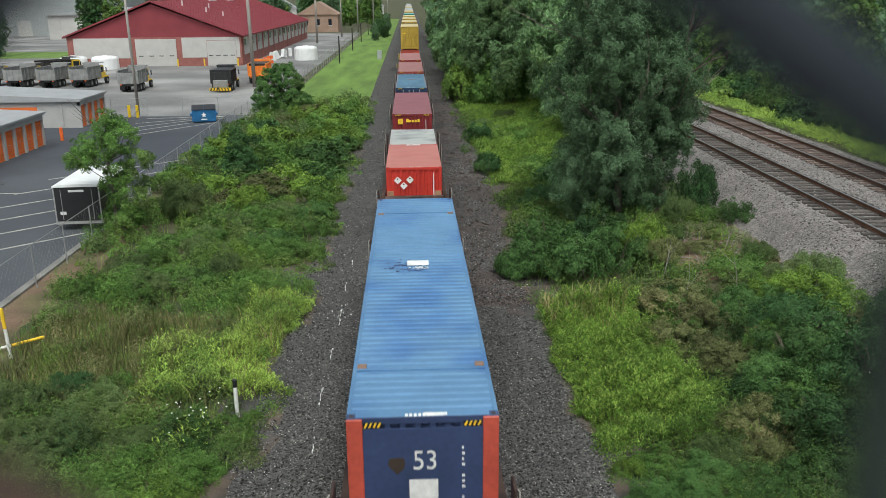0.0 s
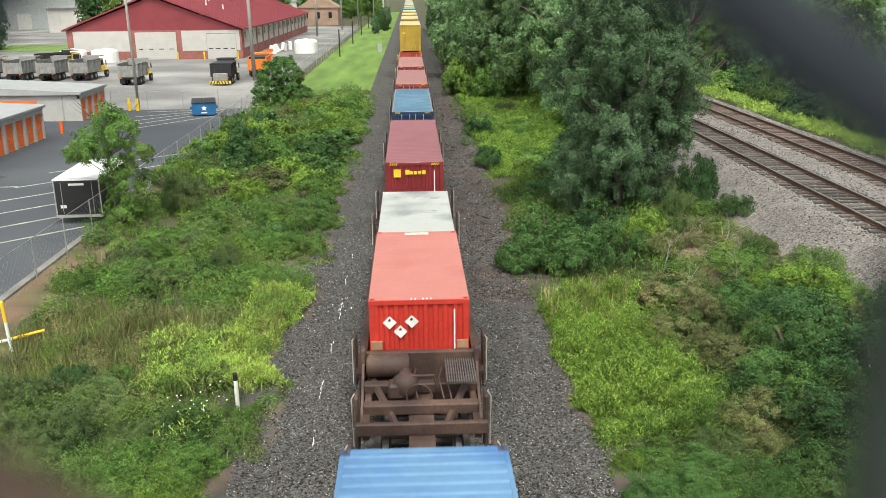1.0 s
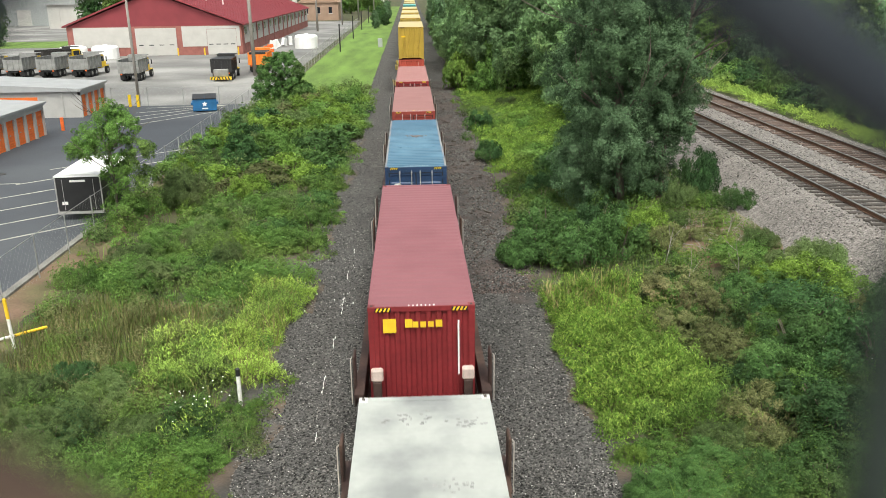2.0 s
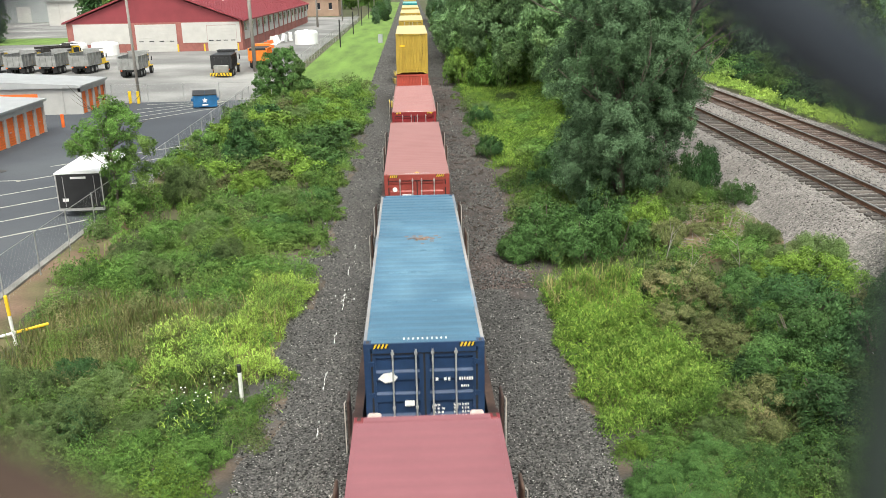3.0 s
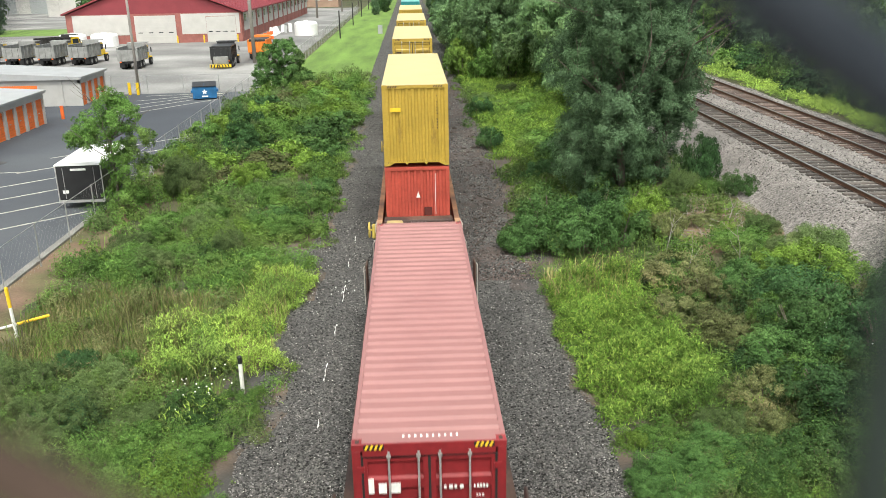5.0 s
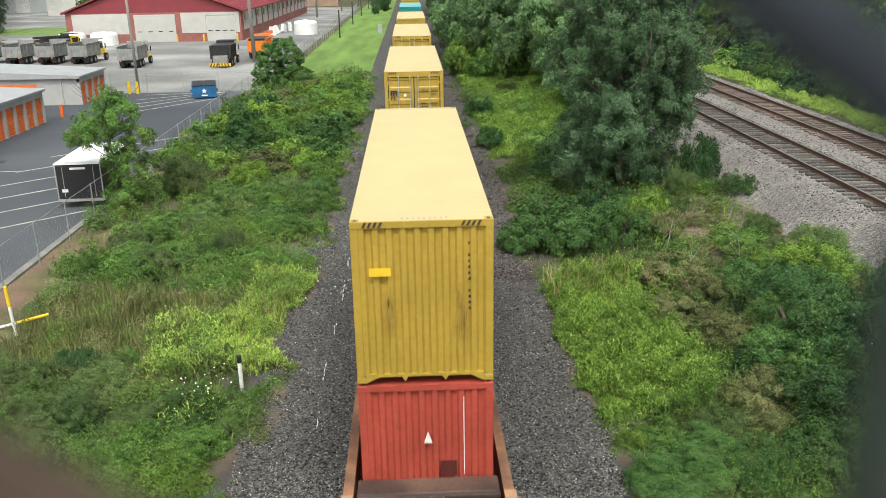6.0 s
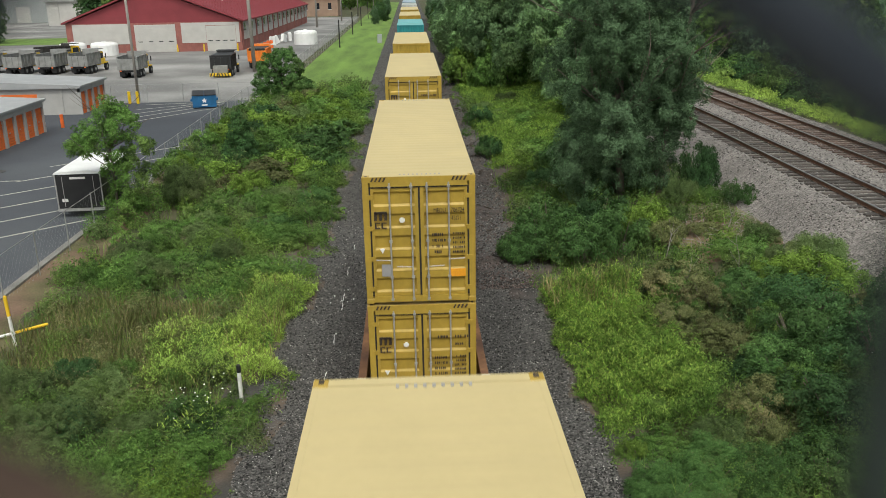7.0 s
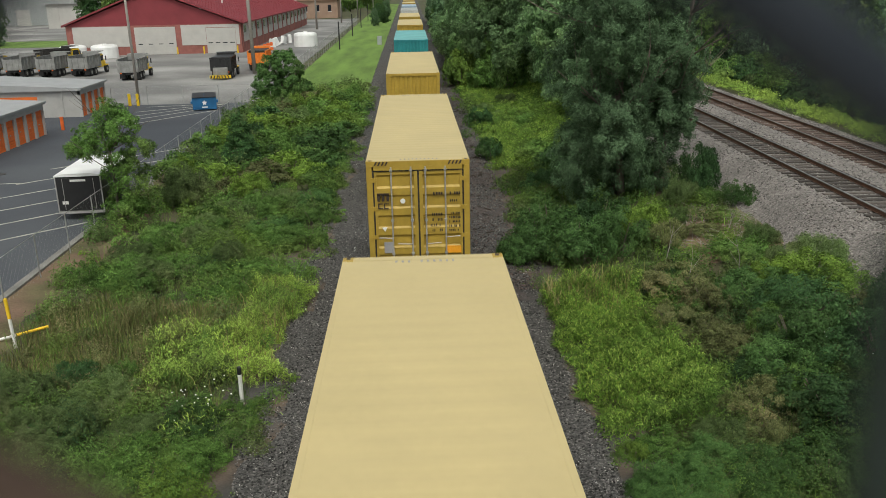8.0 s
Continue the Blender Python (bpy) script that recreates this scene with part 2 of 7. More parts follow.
def tube(bm, pts, radii, n=8, cap=True):
    """A tapered tube through points."""
    rings = []
    for i, p in enumerate(pts):
        p = Vector(p)
        a = Vector(pts[max(i - 1, 0)])
        b = Vector(pts[min(i + 1, len(pts) - 1)])
        q = (b - a).to_track_quat("Z", "Y")
        r = radii[i] if hasattr(radii, "__len__") else radii
        rings.append([bm.verts.new(p + q @ Vector((r * math.cos(2 * math.pi * k / n), r * math.sin(2 * math.pi * k / n), 0))) for k in range(n)])
    for r0, r1 in zip(rings, rings[1:]):
        for k in range(n):
            bm.faces.new((r0[k], r0[(k + 1) % n], r1[(k + 1) % n], r1[k]))
    if cap:
        bm.faces.new(rings[0][::-1])
        bm.faces.new(rings[-1])
    return bm


def prism(bm, outline, y0, y1, axis="y"):
    """Extrudes an outline of (u, w) pairs along an axis."""
    def at(u, w, d):
        return {"y": (u, d, w), "x": (d, u, w), "z": (u, w, d)}[axis]
    a = [bm.verts.new(at(u, w, y0)) for u, w in outline]
    b = [bm.verts.new(at(u, w, y1)) for u, w in outline]
    k = len(outline)
    for i in range(k):
        bm.faces.new((a[i], a[(i + 1) % k], b[(i + 1) % k], b[i]))
    bm.faces.new(a[::-1])
    bm.faces.new(b)
    bmesh.ops.recalc_face_normals(bm, faces=bm.faces)
    return bm


def mesh_of(name, bm, mat, smooth=False):
    me = bpy.data.meshes.new(name)
    bm.to_mesh(me)
    bm.free()
    if mat:
        me.materials.append(mat)
    if smooth:
        for p in me.polygons:
            p.use_smooth = True
    return me


def part(name, bm, mat, parent, label="", smooth=False):
    me = bm if isinstance(bm, bpy.types.Mesh) else mesh_of(name, bm, mat, smooth)
    ob = new(name, me)
    ob.parent = parent
    if label:
        tagged(ob, label)
    return ob


def thing(name, label, category, at=None, group="", kind=""):
    ob = tagged(new(name), label, category, group, kind)
    if at is not None:
        ob.matrix_basis = at
    return ob


def solid(name, bm, mat, label, category, group="", kind="", smooth=False):
    return tagged(new(name, mesh_of(name, bm, mat, smooth)), label, category, group, kind)


def from_arrays(name, verts, faces, mat):
    me = bpy.data.meshes.new(name)
    me.vertices.add(len(verts))
    me.vertices.foreach_set("co", np.asarray(verts, dtype=np.float32).ravel())
    k = faces.shape[1]
    me.loops.add(faces.size)
    me.loops.foreach_set("vertex_index", faces.astype(np.int32).ravel())
    me.polygons.add(len(faces))
    me.polygons.foreach_set("loop_start", np.arange(0, faces.size, k, dtype=np.int32))
    me.polygons.foreach_set("loop_total", np.full(len(faces), k, dtype=np.int32))
    me.update(calc_edges=True)
    me.materials.append(mat)
    return me


# ---- ground levels ----
def smooth_step(a, b, v):
    q = np.clip((v - a) / (b - a), 0, 1)
    return q * q * (3 - 2 * q)


def level(x, y):
    """Height of the ground: flat on the train's side, a raised bank under the two tracks to the east."""
    x = np.asarray(x, dtype=float)
    y = np.asarray(y, dtype=float)
    z = -0.42 + 0.0 * x
    z = z + 0.14 * smooth_step(4.9, 3.4, np.abs(x))
    z = z + 1.3 * smooth_step(6.0, 14.0, x) + 0.72 * smooth_step(13.6, 15.3, x)
    z = z + 0.12 * smooth_step(-4.5, -14.0, x)
    z = z - 0.9 * smooth_step(24.0, 30.0, x)
    return z


def wobble(x, y, s, seed=0.0):
    """Smooth pseudo-noise, -1 to 1."""
    x, y = np.asarray(x) / s, np.asarray(y) / s
    return (np.sin(1.7 * x + 0.9 * y + seed) + np.sin(-1.1 * x + 2.3 * y + 2.1 * seed + 1.3) + np.sin(2.9 * x - 1.3 * y + 0.7 * seed)
            + 0.6 * np.sin(5.3 * x + 4.1 * y + seed * 1.7)) / 3.6


def sheet(name, xs, ys, zfun, mat, label, category, lift=0.0):
    gx, gy = np.meshgrid(np.array(xs, dtype=float), np.array(ys, dtype=float), indexing="ij")
    gz = zfun(gx, gy) + lift
    nx, ny = gx.shape
    v = np.stack([gx, gy, gz], -1).reshape(-1, 3)
    i = np.arange(nx * ny).reshape(nx, ny)
    f = np.stack([i[:-1, :-1], i[1:, :-1], i[1:, 1:], i[:-1, 1:]], -1).reshape(-1, 4)
    return tagged(new(name, from_arrays(name, v, f, mat)), label, category, kind="structure")


XS = sorted(set([-3000, -800, -300, -150, -80, -50, -30, -20, -14] + list(np.arange(-12, 31, 0.35)) + [34, 45, 80, 160, 400, 1000, 3000]))
YS = sorted(set([-200, -60, -20] + list(np.arange(0, 120, 1.5)) + list(range(120, 320, 10)) + [400, 600, 1000, 2000, 4000]))
sheet("ground", XS, YS, lambda x, y: level(x, y) + 0.05 * wobble(x, y, 1.1) * (np.abs(x) > 5) - 0.03, M["soil"],
      "dark soil and matted green undergrowth beside the railway", "ground")
# ---- ballast beds and tracks ----
def bed(x, y):
    edge = 0.22 * wobble(x, y, 1.6) + 0.1 * wobble(x, y, 0.5, 2.0)
    return -0.27 - 0.35 * smooth_step(4.1, 5.2, np.abs(x) + edge) + 0.012 * wobble(x, y, 0.4, 4.0)


sheet("ballast_bed", np.arange(-5.0, 5.01, 0.25), list(np.arange(-30, 130, 0.8)) + list(range(130, 700, 15)), bed, M["ballast"],
      "dark grey crushed-stone ballast bed under the train", "ballast")


def east_bed(x, y):
    z = 1.975 - 0.78 * smooth_step(15.4, 13.6, x + 0.25 * wobble(x, y, 2.0)) - 0.7 * smooth_step(22.9, 24.2, x + 0.2 * wobble(x, y, 2.0, 3.0))
    return z - 0.45 * smooth_step(14.0, 12.9, x + 0.35 * wobble(x, y, 2.6)) + 0.015 * wobble(x, y, 0.5)


sheet("ballast_bank", np.arange(12.7, 24.6, 0.25), list(np.arange(-10, 130, 0.9)) + list(range(130, 700, 15)), east_bed, M["ballast_pale"],
      "pale grey crushed-stone bank carrying two tracks", "ballast")


def stones(name, n, x0, x1, y0, y1, zf, size, mat, label, seed):
    """Loose angular stones lying on a bed."""
    rng = np.random.default_rng(seed)
    x = rng.uniform(x0, x1, n)
    y = y0 + (y1 - y0) * rng.uniform(0, 1, n) ** 1.7
    z = zf(x, y)
    r = size * rng.uniform(0.5, 1.25, n)
    base = np.array([(1, 0, 0), (-0.5, 0.85, 0), (-0.5, -0.85, 0), (0.1, 0.1, 0.75), (0.1, 0.0, -0.6)], dtype=float)
    ang = rng.uniform(0, 6.28, n)
    c, s = np.cos(ang), np.sin(ang)
    v = base[None] * rng.uniform(0.7, 1.3, (n, 5, 3)) * r[:, None, None]
    vx = v[..., 0] * c[:, None] - v[..., 1] * s[:, None] + x[:, None]
    vy = v[..., 0] * s[:, None] + v[..., 1] * c[:, None] + y[:, None]
    vz = v[..., 2] + z[:, None] + 0.008
    f = np.array([(0, 1, 3), (1, 2, 3), (2, 0, 3), (1, 0, 4), (2, 1, 4), (0, 2, 4)])
    faces = (np.arange(n)[:, None, None] * 5 + f[None]).reshape(-1, 3)
    return tagged(new(name, from_arrays(name, np.stack([vx, vy, vz], -1).reshape(-1, 3), faces, mat)), label, "stones", kind="stuff")


stones("loose_ballast", 34000, -4.4, 4.6, 15, 60, bed, 0.036, M["stone"], "loose dark crushed stones scattered over the ballast bed", 3)
stones("far_ballast", 9000, -4.4, 4.6, 50, 125, bed, 0.045, M["stone"], "loose dark crushed stones farther along the bed", 5)
stones("pale_chips", 3600, -4.4, 4.6, 15, 90, bed, 0.03, M["stone_pale"], "pale stone chips among the dark ballast", 6)
stones("white_chips", 6000, -4.4, 4.6, 15, 70, bed, 0.019, M["stone_white"], "small white stone chips among the dark ballast", 8)
stones("bank_ballast", 20000, 12.9, 23.8, 24, 75, east_bed, 0.046, M["stone_pale"], "loose pale crushed stones on the track bank", 4)


def rail(x, z, name, mat, label):
    t = thing(name, label, "rail", kind="structure")
    b = bmesh.new()
    box(b, x - 0.07, x + 0.07, -40, 700, z - 0.165, z - 0.15)
    box(b, x - 0.012, x + 0.012, -40, 700, z - 0.15, z - 0.035)
    part("web", b, mat, t)
    part("head", boxed(x - 0.036, x + 0.036, -40, 700, z - 0.035, z, bevel=0.008), M["rail_top"], t, "rail head polished by wheels")


for x in (-0.755, 0.755):
    rail(x, 0.0, "rail", M["rail"], "rusty steel rail under the train")
ZE = 2.2
for xc in (17.0, 21.05):
    for s in (-0.755, 0.755):
        rail(xc + s, ZE, "rail", M["rail"], "steel rail on the pale stone bank")


def ties(xc, z, y0, y1, limit, mat, label):
    """Sleepers under one track: the near ones as parts, the rest as one mesh."""
    row = thing("sleeper_row", label, "sleepers", kind="structure")
    one = mesh_of("sleeper", boxed(-1.3, 1.3, -0.115, 0.115, -0.18, 0.0, bevel=0.015), mat)
    rest = bmesh.new()
    rng = random.Random(int(xc * 10))
    y, k = y0, 0
    while y < y1:
        if k < limit:
            o = part("sleeper", one, None, row)
            o.location = (xc + rng.uniform(-0.04, 0.04), y, z - 0.165 + rng.uniform(-0.012, 0.012))
            o.rotation_euler.z = rng.uniform(-0.012, 0.012)
        else:
            box(rest, xc - 1.3, xc + 1.3, y - 0.115, y + 0.115, z - 0.345, z - 0.165)
        y += 0.53
        k += 1
    tagged(part("far_sleepers", rest, mat, row), kind="stuff")


ties(17.0, ZE, 24, 190, 180, M["tie"], "weathered grey-brown wooden sleepers")
ties(21.05, ZE, 30, 190, 180, M["tie_brown"], "rust-brown wooden sleepers")
ties(0.0, 0.0, 6, 120, 120, M["tie"], "wooden sleepers half sunk in dark ballast")

# white spray marks on the ballast
mark = bmesh.new()
rm = random.Random(9)
for y0, x0, ln in ((18.1, -2.62, 0.95), (20.7, -2.70, 1.0), (23.5, -2.66, 0.95), (26.3, -2.62, 1.6), (29.6, -2.66, 1.2), (33.0, -2.60, 0.6)):
    for k in range(16):
        cx = x0 + 0.014 * math.sin(k * 0.45) + rm.uniform(-0.012, 0.012)
        cy = y0 + ln * k / 16
        w = rm.uniform(0.004, 0.012)
        if rm.random() < 0.3:
            continue
        box(mark, cx - w, cx + w, cy, cy + ln / 16 * 0.85, -0.262, -0.225 + rm.uniform(0, 0.015))
for k in range(16):
    cx, cy = -2.9 + rm.gauss(0, 0.55), 27.6 + rm.gauss(0, 0.45)
    q = rm.uniform(0.01, 0.026)
    box(mark, cx - q, cx + q, cy - q * 0.7, cy + q * 0.7, -0.262, -0.222)
solid("paint_marks", mark, M["white_paint"], "white spray-painted dashes on dark ballast stones", "paint marks", kind="stuff")


# ---- freight train ----
TRAVEL = [(0.0, 0.0), (0.5, 8.69), (1.0, 17.37), (1.5, 26.0), (3.0, 52.09), (3.5, 60.9), (4.0, 69.77), (4.5, 78.68),
          (6.0, 105.3), (6.5, 114.17), (7.0, 123.02), (7.5, 131.85), (8.0, 140.61)]
ROLLING = []   # (thing, start y, height)


def ribs(length, pitch, depth):
    """Trapezoid wave: (position, offset) pairs along a length."""
    out, p, k = [(0.0, 0.0)], 0.0, max(1, round(length / pitch))
    step = length / k
    for i in range(k):
        p = i * step
        out += [(p + step * 0.34, 0.0), (p + step * 0.50, -depth), (p + step * 0.84, -depth), (p + step, 0.0)]
    return out


def ribbed(bm, wave, u0, a0, a1, place):
    """A ribbed strip: place(position, across, offset) gives a point."""
    last = None
    for p, d in wave:
        pair = [bm.verts.new(place(u0 + p, a0, d)), bm.verts.new(place(u0 + p, a1, d))]
        if last:
            bm.faces.new((last[0], pair[0], pair[1], last[1]))
        last = pair
    bmesh.ops.recalc_face_normals(bm, faces=bm.faces)


def writing(text, size, at, mat, parent, rot=(90, 0, 0), sx=1.0):
    c = bpy.data.curves.new("marking", "FONT")
    c.body, c.size, c.extrude, c.align_x = text, size, 0.002, "CENTER"
    tmp = bpy.data.objects.new("marking", c)
    me = bpy.data.meshes.new_from_object(tmp)
    me.name = "marking"
    bpy.data.objects.remove(tmp)
    me.materials.clear()
    me.materials.append(mat)
    o = part("marking", me, None, parent, "painted characters " + text)
    o.matrix_basis = pose(*at, *rot) @ Matrix.Diagonal((sx, 1, 1, 1))
    return o


def bars(parent, mat, x0, x1, z0, z1, rows, y=-0.03, seed=1, dense=7):
    """Unreadable lines of characters as small bars on a near end face."""
    r = random.Random(seed)
    b = bmesh.new()
    h = (z1 - z0) / rows
    for k in range(rows):
        w = (x1 - x0) / dense
        for j in range(dense):
            if r.random() < 0.85:
                box(b, x0 + j * w, x0 + j * w + w * r.uniform(0.45, 0.8), y, y + 0.004, z0 + k * h, z0 + k * h + h * 0.48)
    tagged(part("marking", b, mat, parent, "rows of small painted characters"), kind="stuff")


def hazard(parent, x0, x1, z, mat):
    """Slanted stripes on a dark or plain corner strip."""
    if mat is M["mark_yellow"]:
        part("stripe_ground", boxed(x0 - 0.01, x1 + 0.01, -0.009, -0.004, z - 0.045, z + 0.045), M["black"], parent)
    b = bmesh.new()
    k = max(3, round((x1 - x0) / 0.085))
    step = (x1 - x0) / k
    for i in range(k):
        x = x0 + i * step
        prism(b, [(x, z - 0.045), (x + step * 0.48, z - 0.045), (x + step, z + 0.045), (x + step * 0.52, z + 0.045)], -0.014, -0.010)
    tagged(part("hazard_stripes", b, mat, parent, "slanted warning stripes"), kind="stuff")


def container(label, s, z0, length, width, height, wall, roof, end, group="containers of the train", post=None, roof_ribs=0.012, seed=0, rib_pitch=0.34):
    c = thing("shipping_container", label, "container", group=group)
    w, h = width / 2, height
    post = post or wall
    b = bmesh.new()
    box(b, -w, w, 0.035, 0.16, h - 0.12, h - 0.004)
    box(b, -w, w, length - 0.16, length, h - 0.12, h - 0.004)
    box(b, -w, -w + 0.07, 0.16, length - 0.16, h - 0.10, h - 0.006)
    box(b, w - 0.07, w, 0.16, length - 0.16, h - 0.10, h - 0.006)
    part("top_rail", b, roof, c)
    part("front_header", boxed(-w + 0.002, w - 0.002, -0.002, 0.034, h - 0.12, h - 0.005), wall, c)
    b = bmesh.new()
    ribbed(b, ribs(length - 0.32, rib_pitch, roof_ribs), 0.15, -w + 0.03, w - 0.03, lambda p, a, d: (a, p, h - 0.009 + d))
    part("roof", b, roof, c)
    for sx in (-1, 1):
        b = bmesh.new()
        ribbed(b, ribs(length - 0.3, 0.28, 0.036), 0.15, 0.16, h - 0.1, lambda p, a, d: (sx * (w - 0.005 + d), p, a))
        part("side_wall", b, wall, c)
        part("bottom_rail", boxed(sx * w - 0.06 * (sx > 0), sx * w + 0.06 * (sx < 0), 0.16, length - 0.16, 0.0, 0.16), wall, c)
        for y in (0.0, length - 0.15):
            part("corner_post", boxed(min(sx * w, sx * (w - 0.14)), max(sx * w, sx * (w - 0.14)), y, y + 0.15, 0.118, h - 0.118, bevel=0.012), post, c)
            for z in (0.0, h - 0.118):
                k = boxed(min(sx * (w + 0.003), sx * (w - 0.165)), max(sx * (w + 0.003), sx * (w - 0.165)),
                          y - 0.004 if y == 0 else y - 0.03, y + 0.18 if y == 0 else y + 0.154, z - 0.001, z + 0.119, bevel=0.012)
                cc = part("corner_casting", k, post, c)
                if z > 0:
                    x = sx * (w - 0.085)
                    # no hole is cut: a dark plate paints the shade inside it
                    part("casting_hole", boxed(x - 0.03, x + 0.03, y + 0.03, y + 0.13, h - 0.001, h + 0.003), M["mark_dark"], cc)
    b = bmesh.new()
    ribbed(b, ribs(width - 0.28, 0.28, 0.03), -w + 0.14, 0.12, h - 0.1, lambda p, a, d: (p, length - 0.02 + d, a))
    part("end_wall", b, wall, c)
    part("floor", boxed(-w + 0.07, w - 0.07, 0.16, length - 0.16, 0.10, 0.15), M["car_brown"], c)
    if end == "wall":
        b = bmesh.new()
        ribbed(b, ribs(width - 0.28, 0.245, 0.045), -w + 0.14, 0.16, h - 0.12, lambda p, a, d: (p, 0.015 - d, a))
        part("front_wall", b, wall, c)
        prism_b = bmesh.new()
        prism(prism_b, [(-w + 0.165, 0.0), (-w + 0.40, 0.12), (-0.42, 0.12), (-0.36, 0.03), (-0.30, 0.12), (0.30, 0.12), (0.36, 0.03), (0.42, 0.12), (w - 0.40, 0.12), (w - 0.165, 0.0), (w - 0.165, 0.17), (-w + 0.165, 0.17)], 0.005, 0.12)
        part("front_sill", prism_b, wall, c)
    else:
        doors(c, w, h, wall, seed)
    c.matrix_basis = pose(0, s, z0)
    ROLLING.append((c, s, z0))
    return c


def doors(c, w, h, wall, seed):
    """Two ribbed leaves with locking rods, handles, hinges and gaskets at the near end."""
    part("door_header", boxed(-w + 0.17, w - 0.17, 0.0, 0.1, h - 0.22, h - 0.121), wall, c)
    part("door_sill", boxed(-w + 0.17, w - 0.17, 0.0, 0.12, 0.03, 0.17), wall, c)
    g = bmesh.new()
    box(g, -0.02, 0.02, 0.012, 0.05, 0.18, h - 0.23)
    for sx in (-1, 1):
        x = sx * (w - 0.155)
        box(g, x - 0.02, x + 0.02, 0.012, 0.05, 0.18, h - 0.23)
    box(g, -w + 0.17, w - 0.17, 0.012, 0.05, h - 0.25, h - 0.222)
    part("gasket", g, M["gasket"], c, "black rubber door seal")
    for sx in (-1, 1):
        a, e = (0.02, w - 0.175)
        b = bmesh.new()
        z0, z1 = 0.18, h - 0.25
        n = 5
        step = (z1 - z0) / n
        wave = [(0, 0)]
        for i in range(n):
            wave += [(i * step + 0.08, 0), (i * step + 0.13, 0.035), ((i + 1) * step - 0.13, 0.035), ((i + 1) * step - 0.08, 0)]
        wave.append((z1 - z0, 0))
        ribbed(b, wave, z0, min(sx * (a + 0.08), sx * (e - 0.06)), max(sx * (a + 0.08), sx * (e - 0.06)), lambda p, q, d: (q, 0.03 + d, p))
        for q0, q1 in ((a, a + 0.08), (e - 0.06, e)):
            box(b, min(sx * q0, sx * q1), max(sx * q0, sx * q1), 0.022, 0.07, z0, z1)
        leaf = part("door", b, wall, c)
        for x in (a + 0.15, a + 0.62):
            r = bmesh.new()
            tube(r, [(sx * x, -0.005, 0.06), (sx * x, -0.005, h - 0.14)], 0.019, 8)
            part("lock_rod", r, M["rod"], leaf, "pale galvanised locking rod")
            k = bmesh.new()
            for z in (0.10, 0.62, 1.45, h - 0.22):
                box(k, sx * x - 0.034, sx * x + 0.034, -0.026, 0.022, z - 0.026, z + 0.026)
            tagged(part("rod_bracket", k, M["rod"], leaf), kind="stuff")
            k = bmesh.new()
            zz = 0.86 if x < 0.4 else 1.02
            tube(k, [(sx * x, -0.03, zz), (sx * (x + (0.36 if x < 0.4 else 0.34)), -0.035, zz + 0.02)], 0.010, 6)
            part("door_handle", k, M["rod"], leaf, "galvanised door handle")
        k = bmesh.new()
        for z in (0.35, 1.05, 1.75, h - 0.45):
            box(k, min(sx * (e - 0.02), sx * (e + 0.10)), max(sx * (e - 0.02), sx * (e + 0.10)), -0.012, 0.022, z - 0.05, z + 0.05)
        tagged(part("hinge", k, wall, leaf), kind="stuff")


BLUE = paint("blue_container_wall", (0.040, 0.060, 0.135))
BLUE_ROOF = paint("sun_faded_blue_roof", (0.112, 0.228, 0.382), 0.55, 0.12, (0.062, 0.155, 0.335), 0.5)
RED_POST = paint("red_corner_post", (0.50, 0.085, 0.055))
RED = paint("bright_red_container", (0.505, 0.039, 0.026))
RED_ROOF = paint("faded_red_roof", (0.45, 0.172, 0.145), 0.6, 0.06, (0.41, 0.145, 0.12), 0.3)
WHITE_ROOF = paint("dirty_white_roof", (0.41, 0.425, 0.40), 0.6, 0.06, (0.24, 0.25, 0.245), 0.4)
WHITE = paint("white_container", (0.6, 0.6, 0.58))
MAROON = paint("maroon_container", (0.204, 0.022, 0.026))
MAROON_ROOF = paint("faded_maroon_roof", (0.25, 0.095, 0.108), 0.55, 0.06, (0.22, 0.08, 0.092), 0.4)
NAVY = paint("navy_container", (0.015, 0.04, 0.10))
NAVY_ROOF = paint("streaked_blue_roof", (0.065, 0.144, 0.217), 0.5, 0.12, (0.11, 0.215, 0.30), 0.5)
BROWNRED = paint("brown_red_container", (0.27, 0.045, 0.035))
PINK_ROOF = paint("pink_faded_red_roof", (0.300, 0.142, 0.135), 0.6, 0.05, (0.28, 0.128, 0.122), 0.4)
TEXRED = paint("dark_crimson_container", (0.23, 0.018, 0.022))
ORANGE_RED = paint("orange_red_container", (0.40, 0.068, 0.046))
YELLOW = paint("yellow_container", (0.43, 0.29, 0.045), 0.5, 0.14)
YELLOW_ROOF = paint("pale_yellow_roof", (0.545, 0.445, 0.226), 0.55, 0.04, (0.575, 0.468, 0.234), 0.4)
TEAL = paint("teal_container", (0.03, 0.24, 0.25))
TEAL_ROOF = paint("pale_teal_roof", (0.16, 0.42, 0.42))
SCRAPED = paint("scraped_blue_roof", (0.12, 0.22, 0.30))
GREY_BLUE = paint("pale_blue_container", (0.35, 0.45, 0.55))

Z1, HC = 0.31, 2.9
ZT = Z1 + HC + 0.05
LEN = 12.19



